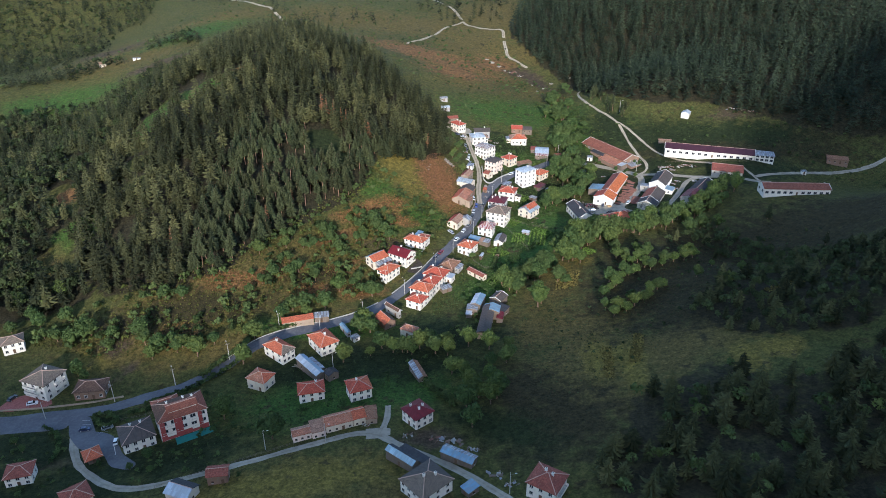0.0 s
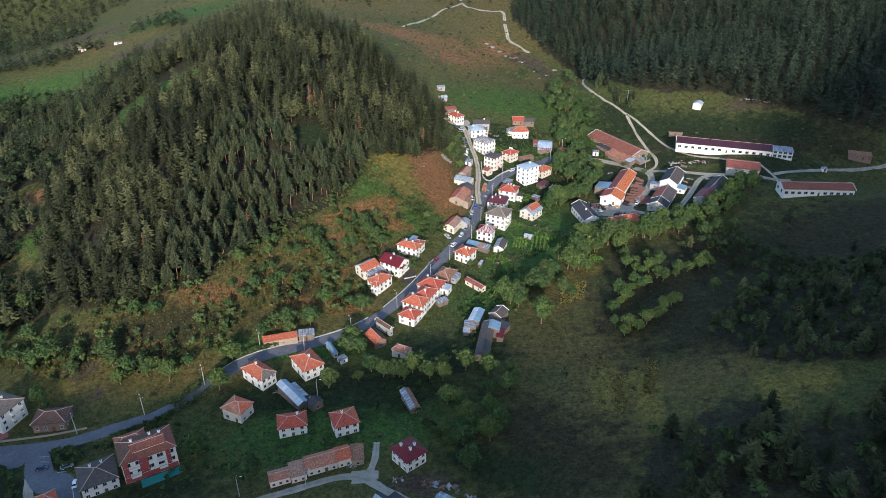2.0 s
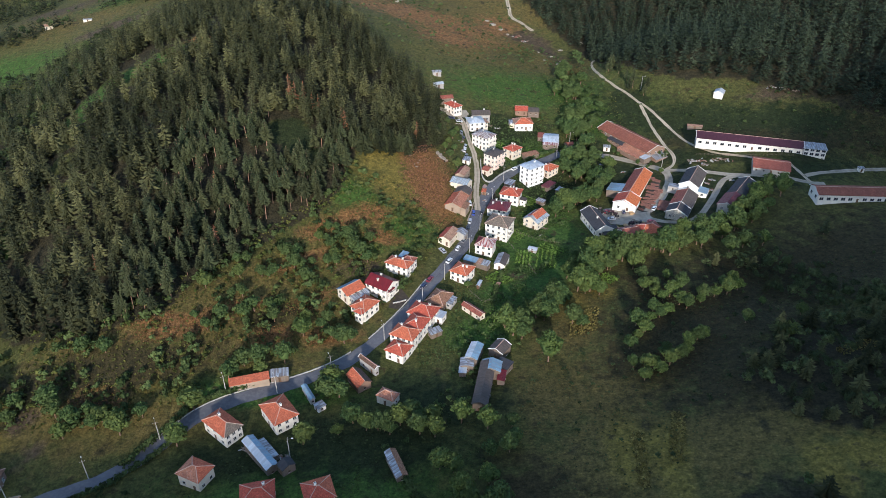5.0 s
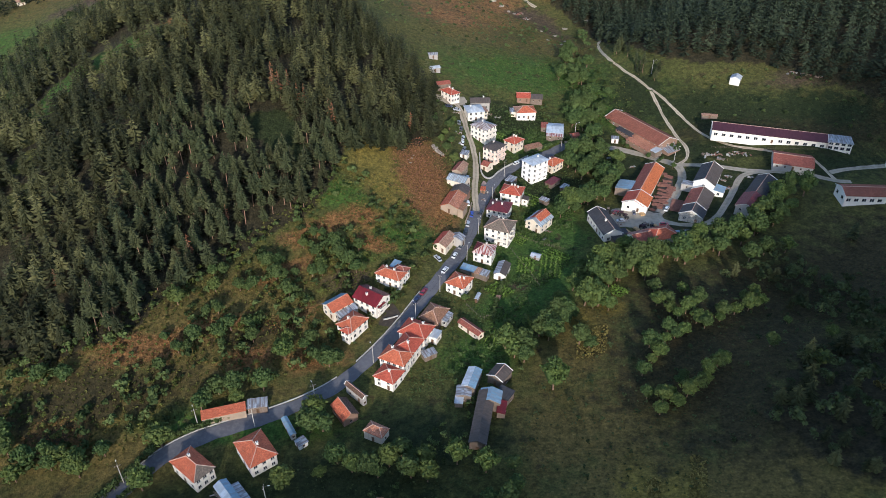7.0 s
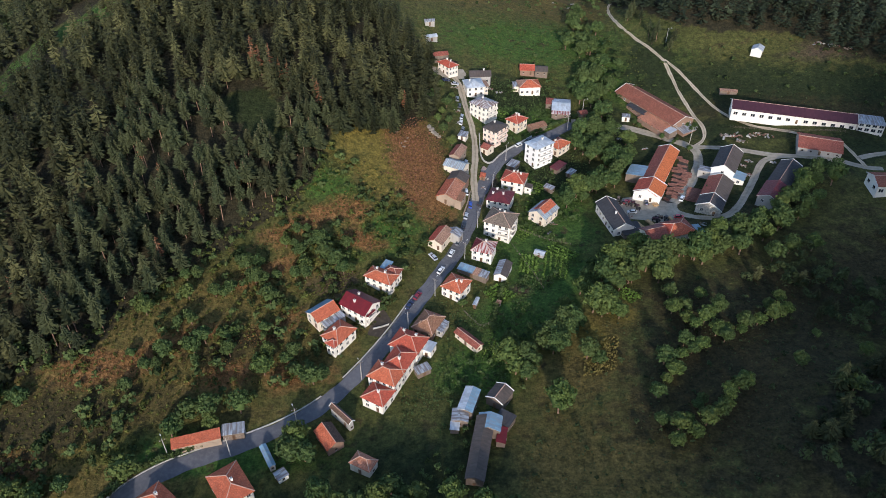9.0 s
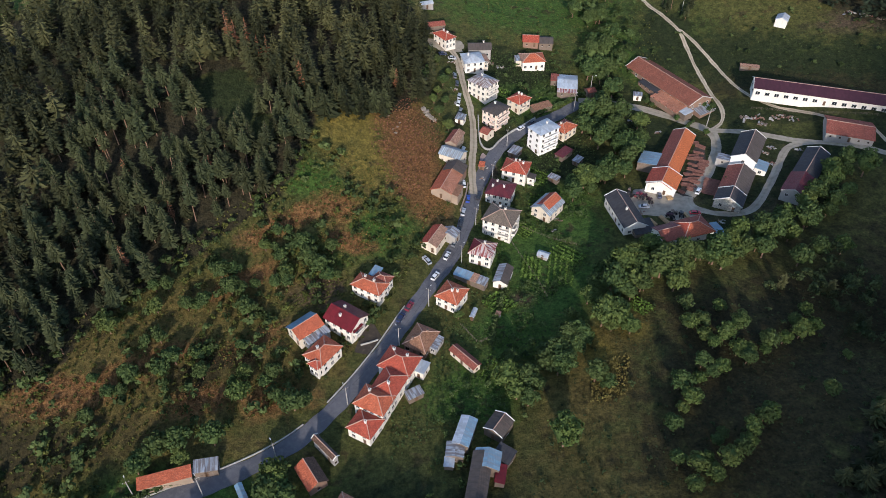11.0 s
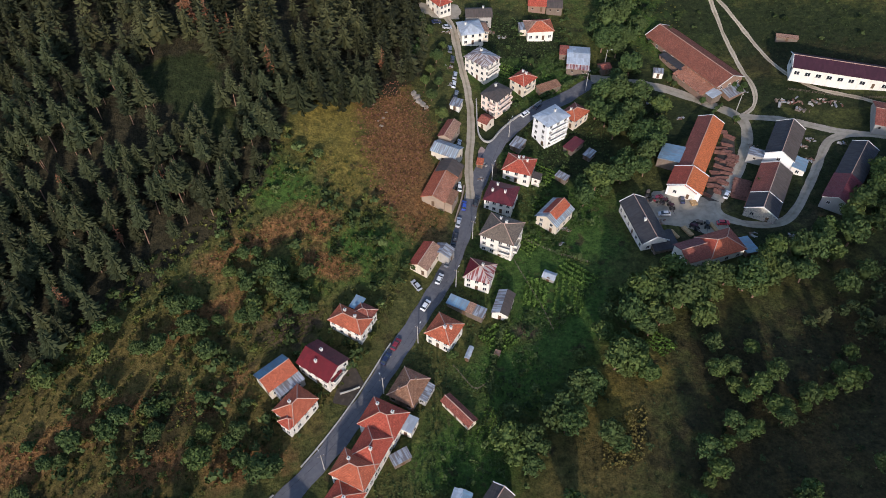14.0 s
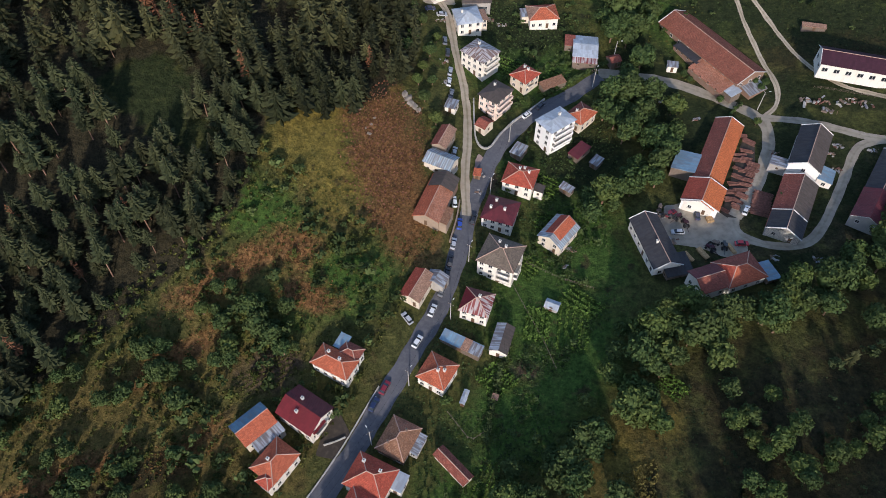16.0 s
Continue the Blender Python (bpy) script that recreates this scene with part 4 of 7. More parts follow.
r = house(40.6, 410.7, -19, 10.9, 9.6, 5.2, label="white two-storey house with hipped red tile roof", rm=RED, wins=(3, 3, 2, 2), chim=((0.8, 2), (2.6, 0.8), (-0.6, 1)), rise=2.2)
wing(r, 7.0, -1.0, 0, 3.4, 3.6, 2.8, roof="sx", rm=DARKBROWN, wm=WHITE, storeys=1, win=WIN_S, wins=(1, 0, 0, 0), door=None, over=0.2, rise=-0.4, caps=False)
r = house(51.6, 389.7, -39, 9.1, 11.5, 4.3, label="old house with orange tile and blue sheet roofs", roof="gy", rm=(RIBBED, RIBBED), wm=CREAM, wins=(2, 3, 2, 2), rise=2.6, caps=False)
wing(r, 0, 0.8, 0, 5.6, 9.0, 5.5, roof="gy", rm=(ORANGE, RED), wm=CREAM, wins=(0, 0, 0, 0), door=None, rise=1.9)
house(7.3, 366.8, -26, 6.8, 10.9, 3.4, label="roadside house half tin, half red tile roof", roof="gy", rm=(PALETILE, RED), wm=CREAM, **{**BARN, "wins": (2, 2, 0, 0)})
house(13.0, 369.6, 64, 4.6, 6.4, 3.6, label="outbuilding with pale tin roof above the street", roof="gx", rm=TIN, wm=GREYWALL, **SHED)
r = house(12.6, 398.6, -20, 9.0, 19.2, 3.2, label="long barn with patched orange and red tile roof", roof="gy", rm=(RUINTILE, ORANGE), wm=STONEWALL, **{**BARN, "wins": (1, 3, 0, 1)})
wing(r, 5.2, -5.4, 0, 3.4, 7.0, 3.2, roof="sx", rm=RUSTY, wm=STONEWALL, storeys=1, win=WIN_S, wins=(0, 1, 0, 0), door=None, over=0.2, rise=-0.8, caps=False)
wing(r, 0.4, 6.6, 0, 8.8, 6.4, 3.9, roof="gy", rm=DARKBROWN, wm=BRICKWALL, storeys=1, win=WIN_S, wins=(0, 0, 0, 0), door=None, caps=False)
r = house(14.3, 413.2, -28, 10.2, 7.2, 4.0, label="old house with ribbed tin roof by the dirt lane", roof="gx", rm=RIBBED, wm=CREAM, **{**BARN, "wins": (3, 2, 0, 0), "caps": False})
house(15.2, 422.8, -22, 5.6, 10.1, 4.0, label="old house with faded red tile roof by the dirt lane", roof="gy", rm=(PALETILE, OLDRED), wm=STONEWALL, **{**BARN, "wins": (0, 2, 1, 1)})
r = house(53.6, 431.2, -53, 8.7, 11.8, 10.4, label="tall white four-storey house with pale sheet roof", roof="hip", rm=PALESHEET, wm=PUREWHITE, storeys=4, wins=(2, 3, 2, 2), rise=0.9, caps=False, chim=((-0.5, 2),), balcony=((1, -4.2, 4.2, (1, 2, 3)),))
# back and left slopes take a duller red than front and right
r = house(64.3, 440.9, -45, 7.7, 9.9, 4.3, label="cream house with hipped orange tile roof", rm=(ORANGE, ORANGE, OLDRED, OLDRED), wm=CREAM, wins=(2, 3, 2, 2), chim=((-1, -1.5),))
house(62.5, 425.9, -44, 4.5, 7.8, 2.2, label="low shed with dark maroon sheet roof", roof="sy", rm=MAROON, wm=BOARDS, rise=0.5, **SHED)
house(68.0, 421.5, -40, 3.4, 4.6, 2.2, label="small shed with pale tin roof", roof="sy", rm=TIN, wm=BOARDS, rise=0.4, **SHED)
house(41.1, 424.1, -33, 4.5, 5.6, 2.5, label="low shed with pale blue tin roof", roof="sy", rm=TIN, wm=BOARDS, rise=0.5, **SHED)
house(56.5, 409.5, -40, 4.8, 3.0, 2.2, label="garden shed with streaked tin roof", roof="sy", rm=TIN, wm=BOARDS, rise=0.4, **SHED)
r = house(33.5, 443.5, -40, 8.5, 10.3, 7.8, label="pale pink apartment house with flat-topped grey roof", roof="hip", rm=DARKBROWN, wm=PINK, storeys=3, wins=(3, 3, 2, 2), rise=1.0, caps=False, chim=((-2, 2),), balcony=((1, -4.2, 3.8, (1, 2)), (0, 1, 3.4, (1, 2))))
house(29.3, 433.2, -38, 4.5, 5.6, 3.0, label="low hut with dark red tile roof", roof="gx", rm=OLDRED, wm=CREAM, **SHED)
r = house(45.0, 456.8, -44, 8.0, 8.8, 5.2, label="cream house with hipped red tile roof", rm=RED, wm=CREAM, wins=(2, 3, 2, 2), chim=((0.6, 0.8), (-1.5, 1.5)), balcony=((1, -3, 0, (1,)),))
r = house(28.6, 462.3, -43, 11.4, 9.9, 7.8, label="white apartment house with patched brown sheet roof", roof="hip", rm=(BROWNSTRIPE, BROWNSTRIPE, TIN, BROWNSTRIPE), storeys=3, wins=(4, 3, 3, 2), rise=1.4, caps=False, chim=((-2, 1.6),), balcony=((1, -3.6, 3.6, (1, 2)),))
r = house(24.3, 483.1, 12, 10.1, 10.6, 5.2, label="white house with pale hipped sheet roof", roof="hip", rm=PALESHEET, wins=(3, 3, 2, 2), caps=False, chim=((-2, 0.6),), rise=2.0)
wing(r, 5.6, 1.0, 0, 4.6, 7.0, 4.6, roof="sx", rm=PALETILE, wm=CREAM, wins=(2, 1, 0, 0), door=None, rise=-0.8, caps=False)
house(28.1, 495.1, 2, 11.7, 7.9, 4.3, label="long house with dark weathered roof", roof="gx", rm=DARKBROWN, wm=GREYWALL, wins=(3, 2, 2, 1), category="house", storeys=1, chim=((2, 0.4),), caps=False)
r = house(53.9, 490.5, 6, 11.9, 9.6, 4.3, label="white house with orange tile roof among gardens", roof="hip", rm=(ORANGE, ORANGE, RED, PALETILE), wins=(4, 2, 2, 2), storeys=1, rise=2.2)
wing(r, -6.6, 1.5, 0, 3.4, 5.0, 3.4, roof="sy", rm=TIN, wm=CREAM, storeys=1, win=WIN_S, wins=(1, 0, 0, 0), door=None, over=0.2, rise=0.5, caps=False)
r = house(69.6, 475.1, -8, 9.6, 13.1, 3.0, label="timber barn with pale sheet roof", roof="gx", rm=(PALESHEET, PALESHEET), wm=STONEWALL, rise=1.2, **{**BARN, "caps": False})
wing(r, 0.0, -7.6, 0, 9.4, 3.0, 2.3, roof="sy", rm=STRIPED, wm=BOARDS, storeys=1, win=WIN_S, wins=(2, 0, 0, 0), door=None, over=0.2, rise=0.5, caps=False)
wing(r, -6.0, 2.5, 0, 4.0, 6.0, 3.2, roof="sy", rm=OLDRED, wm=BOARDS, storeys=1, win=WIN_S, wins=(1, 0, 0, 0), door=None, over=0.2, rise=0.6, caps=False)
house(80.0, 469.6, 20, 4.6, 4.6, 2.8, label="small shed with rusty red roof", roof="gx", rm=OLDRED, wm=BOARDS, **SHED)
house(55.5, 456.5, 27, 10, 4.0, 2.6, label="open shed with rusty patched sheet roof", roof="sy", rm=(RUSTY,), wm=BOARDS, rise=0.7, **SHED)
r = house(11.0, 498.2, -53, 10.7, 6.9, 5.2, label="white house with hipped red tile roof at the lane's end", rm=RED, wins=(3, 3, 2, 2), chim=((-1.5, 0.6), (1.5, 0.6)))
house(5.2, 507.6, 14, 11.8, 5.4, 4.0, label="long shed with dark red roof under the wood", roof="gx", rm=OLDRED, wm=BOARDS, **SHED)
r = house(54.6, 508.2, -4, 8.4, 8.4, 2.8, label="low outbuilding half red tile, half dark felt roof", roof="gx", rm=(RED, OLDRED), wm=BRICKWALL, rise=1.8, **BARN)
wing(r, 7.6, -0.4, 0, 7.4, 8.0, 2.4, roof="gx", rm=(DARKBROWN, SLATE), wm=BOARDS, storeys=1, win=WIN_S, wins=(2, 1, 0, 0), door=None, rise=1.5, over=0.3, caps=False)
house(1.5, 528, 20, 7.0, 4.2, 2.6, label="pale tin shed below the wood", roof="gx", rm=PALESHEET, wm=GREYWALL, **SHED)
house(0.5, 545, 10, 6.0, 4.0, 2.6, label="grey tin shed below the wood", roof="gx", rm=TIN, wm=GREYWALL, **SHED)
house(18.0, 439.5, -20, 4.2, 4.6, 2.4, label="small white shed beside the dirt lane", roof="sy", rm=TIN, wm=WHITE, rise=0.4, **SHED)
r = house(26.4, 412.4, -10, 2.6, 3.2, 2.0, label="ruined brick hut between two lanes", roof="sy", rm=ORANGE, wm=BRICKWALL, rise=0.4, **SHED)

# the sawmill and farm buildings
# sunlit right and shaded left slopes are put into the tile colours
r = house(107.1, 418.2, -27, 10.2, 44.3, 3.6, label="long sawmill building with orange tile roof", roof="gy", rm=(ORANGE_SUNLIT, OLDRED), wm=WHITE, wins=(2, 6, 0, 4), storeys=1, category="building", name="sawmill_building", rise=2.4, verge=FRAMEW)
wing(r, 0.5, -16.5, 0, 12.6, 11.0, 3.9, roof="gy", rm=(ORANGE_SUNLIT, RED), wm=PUREWHITE, storeys=1, wins=(2, 2, 0, 2), door=None, rise=2.7, verge=FRAMEW)
wing(r, -8.6, -4.0, 0, 8.0, 9.6, 3.2, roof="sx", rm=BLUE, wm=BOARDS, storeys=1, win=WIN_S, wins=(0, 0, 0, 1), door=None, rise=1.0, over=0.2, caps=False)
# the left slope's shade is put into its blacker felt
r = house(138.4, 419.7, -29, 10.7, 21.0, 5.2, label="white barn with black gable roof and pale verge", roof="gy", rm=(DARKBROWN, SLATE), wm=PUREWHITE, wins=(1, 4, 1, 3), storeys=2, category="building", name="barn", rise=3.0, verge=FRAMEW)
wing(r, 7.4, -7.0, 0, 5.0, 7.0, 3.4, roof="sx", rm=BLUE, wm=WHITE, storeys=1, wins=(1, 2, 0, 0), door=None, rise=-0.6, over=0.2, caps=False)
wing(r, -7.6, -8.0, 0, 5.6, 4.6, 2.6, roof="sx", rm=TIN, wm=GREYWALL, storeys=1, win=WIN_S, wins=(1, 0, 0, 0), door=None, rise=0.3, over=0.2, caps=False)
r = house(126.6, 397.0, -29, 11.3, 26.2, 3.4, label="long barn half red, half dark felt roof", roof="gy", rm=(DARKBROWN, OLDRED), wm=GREYWALL, wins=(2, 4, 0, 2), storeys=1, category="building", name="barn", rise=2.8, verge=FRAMEW)
wing(r, 0, -8.8, 0, 11.0, 8.6, 3.5, roof="gy", rm=SLATE, wm=WHITE, storeys=1, wins=(2, 0, 0, 0), door=None, rise=2.9, verge=FRAMEW)
r = house(81.3, 385.2, -78, 20.7, 9.6, 4.0, label="long white building with black felt gable roof", roof="gx", rm=SLATE, wm=WHITE, wins=(6, 2, 4, 2), storeys=1, category="building", name="workshop", rise=2.6, chim=((2, -0.8),), verge=FRAMEW)
wing(r, 9.0, 3.4, 0, 8.0, 9.0, 3.2, roof="sx", rm=SLATE, wm=BOARDS, storeys=1, win=WIN_S, wins=(2, 1, 0, 0), door=None, rise=-0.6, over=0.2, caps=False)
r = house(103.4, 372.4, -71, 10.2, 13.7, 4.0, label="white building with patched hipped red roof", roof="hip", rm=(RED, ORANGE, OLDRED, OLDRED), wm=WHITE, wins=(3, 3, 2, 2), storeys=1, category="building", name="workshop", rise=2.4)
wing(r, 0, -10.5, 0, 9.0, 9.5, 4.2, roof="gy", rm=(OLDRED, MAROON), wm=WHITE, storeys=1, wins=(2, 2, 0, 2), door=None, rise=2.0)
wing(r, 2.5, 9.0, 0, 7.0, 5.0, 3.0, roof="sy", rm=BLUE, wm=BOARDS, storeys=1, win=WIN_S, wins=(0, 1, 0, 0), door=None, rise=-0.5, over=0.2, caps=False)
r = house(156.3, 402.7, -36, 9.6, 36.3, 3.2, label="long shed half black felt, half maroon roof", roof="gy", rm=(SLATE, SLATE), wm=GREYWALL, wins=(2, 4, 0, 3), storeys=1, category="building", name="barn", rise=2.2, verge=FRAMEW)
wing(r, 0, -11.0, 0, 10.0, 14.5, 3.35, roof="gy", rm=(MAROON, MAROON), wm=GREYWALL, storeys=1, wins=(2, 0, 0, 0), door=None, rise=2.3, caps=False)
r = house(117.5, 474.9, -60, 43.5, 14.8, 3.2, label="huge old cowshed with rusty red tile roof", roof="gx", rm=(BROWNRED, BROWNRED), wm=BRICKWALL, wins=(9, 3, 6, 3), storeys=1, category="building", name="cowshed", rise=3.0, chim=(), verge=FRAMEW)
wing(r, -2.5, -7.0, 0, 13.0, 6.6, 1.5, roof="sy", rm=SLATE, wm=BRICKWALL, storeys=1, win=WIN_S, wins=(4, 1, 0, 1), door=None, rise=1.2, over=0.2, caps=False)
wing(r, 11.5, -8.4, 0, 17.0, 9.8, 0.6, roof="sy", rm=RUINTILE, wm=BRICKWALL, storeys=1, win=WIN_S, wins=(4, 1, 0, 1), door=None, rise=2.6, over=0.2, caps=False)
wing(r, 23.8, 0.5, 0, 5.0, 9.0, 0.8, roof="sx", rm=TIN, wm=BRICKWALL, storeys=1, win=WIN_S, wins=(0, 0, 0, 0), door=None, rise=-1.0, over=0.2, caps=False)
wing(r, 21.6, -9.0, 0, 5.0, 5.0, 1.0, roof="sy", rm=PALESHEET, wm=BOARDS, storeys=1, win=WIN_S, wins=(0, 0, 0, 0), door=None, rise=0.8, over=0.2, caps=False)
house(102, 467, -10, 4.2, 3.2, 2.6, label="small white hut beside the cowshed", roof="sy", rm=TIN, wm=WHITE, rise=0.4, **SHED)
r = house(177.5, 450.6, -16, 57, 11, 4.1, label="very long white barn with plum sheet roof", roof="gx", rm=PLUM, wm=WHITE, wins=(14, 2, 8, 2), win=WIN_L, storeys=1, category="building", name="cowshed", rise=2.4, verge=FRAMEW)
wing(r, 34.2, -0.4, 0, 12.4, 10, 4.7, roof="flat", rm=TIN, wm=WHITE, storeys=2, wins=(4, 2, 2, 0), win=WIN_L, door=None)
house(209.8, 393.2, -3, 39.4, 11.5, 4.0, label="long white farm building with brown tile roof", roof="gx", rm=BROWNRED, wm=WHITE, wins=(11, 2, 4, 2), win=WIN_L, storeys=1, category="building", name="farm_building", rise=1.9, verge=FRAMEW)
house(182.3, 427.8, -19, 19.1, 14.9, 2.8, label="open-fronted shed with red tile roof", roof="gx", rm=OLDRED, wm=GREYWALL, rise=2.2, **{**BARN, "wins": (5, 1, 0, 0), "category": "barn"})
house(261.5, 445.0, -20, 13.2, 6.9, 3.0, label="roofless red brick ruin on the meadow", roof="sy", rm=RUSTY, wm=BRICKWALL, rise=0.5, **{**SHED, "wins": (4, 1, 0, 0)})
house(157, 481, -12, 9.0, 2.6, 1.8, label="low open cattle stand with board roof", roof="sy", rm=PALETILE, wm=BOARDS, rise=0.3, **SHED)
r = house(178, 507, 60, 7.0, 6.0, 2.6, label="white plastered hut on the meadow slope", roof="gx", rm=PALESHEET, wm=WHITE, **SHED)
house(232, 428, 0, 3.4, 2.6, 2.2, label="small pale hut beside the lane", roof="sy", rm=TIN, wm=WHITE, rise=0.3, **SHED)
house(115, 905, 20, 9.0, 7.0, 4, label="distant white house on the ridge", roof="hip", rm=OLDRED, storeys=1, wins=(2, 2, 1, 1))
house(-318, 668, 15, 7.0, 5.0, 3.0, label="distant pale farmhouse on the meadow", roof="gx", rm=PALETILE, wm=CREAM, storeys=1, wins=(2, 2, 1, 1))
house(-285, 668, 8, 7.0, 2.4, 1.6, label="distant long pale shed", roof="sy", rm=TIN, wm=CREAM, rise=0.3, **SHED)

# lower village
r = house(-70.5, 251.2, -39, 13.0, 7.8, 5.2, label="white house with half red tile, half grey roof", roof="hip", rm=(ORANGE, GREYTILE, ORANGE, ORANGE), wins=(3, 3, 2, 2), chim=((-2, 0.6),))
r = house(-52.4, 257.3, -53, 12.7, 9.5, 5.2, label="white house with hipped orange tile roof", roof="hip", rm=ORANGE, wins=(3, 3, 2, 2), chim=((0.6, 0.6),))
r = house(-55.2, 238.8, -49, 16.6, 4.4, 4.0, label="long shed with patched blue and rusty sheet roof", roof="gx", rm=(PALESHEET, BLUE), wm=BOARDS, **{**BARN, "caps": False})
wing(r, -1.0, 3.0, 0, 10.0, 3.4, 3.2, roof="sy", rm=TIN, wm=BOARDS, storeys=1, win=WIN_S, wins=(0, 1, 0, 0), door=None, rise=-0.5, over=0.2, caps=False)
house(-45.5, 233.5, -50, 4.0, 5.0, 3.2, label="small dark shed with white door", roof="gx", rm=SLATE, wm=BOARDS, **SHED)
house(-74.0, 231.4, -25, 9.4, 8.0, 5, label="small white house with faded orange tile roof", roof="hip", rm=(RUINTILE, ORANGE, ORANGE, RUINTILE), wm=CREAM, storeys=1, wins=(2, 2, 1, 1), rise=1.8)
r = house(-51.5, 220.6, 13, 10.6, 8.0, 4.8, label="white house with hipped red tile roof and pale ridges", roof="hip", rm=RED, wins=(3, 2, 2, 2), chim=((2, 1),))
r = house(-32.7, 219.4, -69, 8.8, 9.3, 5.2, label="white house with hipped orange-red tile roof", roof="hip", rm=(RED, RED, ORANGE, ORANGE), wins=(2, 3, 2, 2), chim=((-0.6, -0.6),))
house(-10.2, 231.1, -67, 11.7, 4.0, 3.0, label="narrow long shed with rusty striped sheet roof", roof="gx", rm=(TIN, RUSTY), wm=BOARDS, **{**BARN, "caps": False})
r = house(-9.2, 200.9, -50, 9.2, 8.8, 5.2, label="white house with hipped crimson sheet roof", roof="hip", rm=CRIMSON, wins=(3, 3, 2, 2), chim=((-2, -1.6), (0.6, 1.8), (1.5, -0.5)), caps=False)
r = house(-38.0, 199.2, 21, 10.6, 6.4, 3.6, label="ruined long barn with broken orange tile roof", roof="gx", rm=(RUINTILE, RUINTILE), wm=CREAM, rise=1.8, **{**BARN, "wins": (4, 0, 0, 0)})
wing(r, 7.4, 0.1, 0, 5.0, 6.5, 3.75, roof="gx", rm=ORANGE, wm=CREAM, storeys=1, win=WIN_S, wins=(2, 0, 0, 0), door=None, rise=1.8, over=0.3)
wing(r, -7.8, -1.3, 0, 5.2, 5.8, 3.2, roof="sy", rm=PALETILE, wm=PINK, storeys=1, win=WIN_S, wins=(2, 0, 0, 0), door=None, rise=1.2, over=0.2, caps=False)
wing(r, -13.7, -1.0, 0, 6.8, 4.8, 3.0, roof="gx", rm=(RUINTILE, PALETILE), wm=PINK, storeys=1, win=WIN_S, wins=(3, 0, 0, 1), door=None, rise=1.0, over=0.2)
wing(r, 12.1, -1.0, -12, 4.4, 6.6, 3.2, roof="sy", rm=RUSTY, wm=STONEWALL, storeys=1, win=WIN_S, wins=(1, 1, 0, 0), door=None, rise=0.9, over=0.2, caps=False)
r = house(-13.6, 177.3, -39, 12.2, 3.8, 4.0, label="low workshop with pale blue sheet roof", roof="gx", rm=(SKYBLUE, SLATE), wm=BOARDS, rise=1.0, **SHED)
wing(r, 2.0, 3.6, 0, 11, 4.0, 3.4, roof="sy", rm=SLATE, wm=BOARDS, storeys=1, win=WIN_S, wins=(0, 1, 0, 0), door=None, rise=-0.4, over=0.2, caps=False)
# back and left slopes are darker than front and right
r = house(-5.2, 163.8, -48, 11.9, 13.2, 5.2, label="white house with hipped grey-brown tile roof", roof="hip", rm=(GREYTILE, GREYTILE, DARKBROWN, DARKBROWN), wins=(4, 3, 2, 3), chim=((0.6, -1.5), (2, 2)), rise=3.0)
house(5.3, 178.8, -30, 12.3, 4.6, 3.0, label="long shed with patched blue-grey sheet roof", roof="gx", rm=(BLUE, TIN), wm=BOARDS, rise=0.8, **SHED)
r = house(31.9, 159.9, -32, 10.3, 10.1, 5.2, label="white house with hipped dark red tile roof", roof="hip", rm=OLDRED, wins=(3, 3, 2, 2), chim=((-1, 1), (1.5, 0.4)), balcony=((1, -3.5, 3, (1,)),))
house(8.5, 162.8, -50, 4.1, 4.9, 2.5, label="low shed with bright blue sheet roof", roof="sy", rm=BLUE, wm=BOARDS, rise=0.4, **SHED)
# the main roof is browner on its back and left slopes
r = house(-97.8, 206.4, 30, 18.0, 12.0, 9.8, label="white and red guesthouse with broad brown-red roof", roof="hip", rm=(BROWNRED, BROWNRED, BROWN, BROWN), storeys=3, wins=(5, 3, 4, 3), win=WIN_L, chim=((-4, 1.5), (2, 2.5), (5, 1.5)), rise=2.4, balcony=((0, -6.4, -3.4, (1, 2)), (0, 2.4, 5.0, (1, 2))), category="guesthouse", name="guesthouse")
part("wall_panel", boxm("wall_panel", REDWALL, (-8.3, -6.6, -5.58, -5.51, 3.2, 9.2), (-3.2, -0.4, -5.58, -5.51, 3.2, 9.2), (5.2, 6.6, -5.58, -5.51, 3.2, 9.2), (-8.4, 8.4, -5.59, -5.51, 0.1, 3.0)), None, r, "deep red wall panels")
part("canopy", boxm("canopy", TEAL, (-4.2, 9.4, -10.6, -6.9, 1.6, 1.72)), None, r, "teal ribbed canopy over the terrace")
for i in range(5):
    bm = bmesh.new()
    tube(bm, (-4.0 + i * 3.2, -10.4, -2.6), (-4.0 + i * 3.2, -10.4, 1.6), 0.07, 0.07, 6)
    part("post", bm, RAIL, r)
wing(r, 0.6, -1.2, 0, 11.0, 5.4, 11.6, roof="gx", rm=BROWNRED, wm=WHITE, storeys=4, win=WIN_S, wins=(0, 0, 0, 0), door=None, rise=1.1, over=0.5)
wing(r, -4.0, 7.0, 0, 10, 6.0, 8.6, roof="hip", rm=BROWNRED, wins=(0, 1, 3, 1), door=None, storeys=2)
r = house(-111.8, 198.6, 31, 12.0, 12.0, 5.2, label="white annexe with hipped dark felt roof", roof="hip", rm=DARKBROWN, wins=(4, 2, 2, 3), rise=2.2, chim=((-1.5, 2), (2, 2)), category="building", name="annexe")
r = house(-161.9, 231.2, -19, 12.4, 12.2, 7.8, label="white three-storey house with hipped brown roof", roof="hip", rm=GREYTILE, storeys=3, wins=(3, 3, 2, 2), rise=2.4, chim=((0, 2),), balcony=((0, -4.5, 2, (1, 2)), (1, -1, 4, (1, 2))))
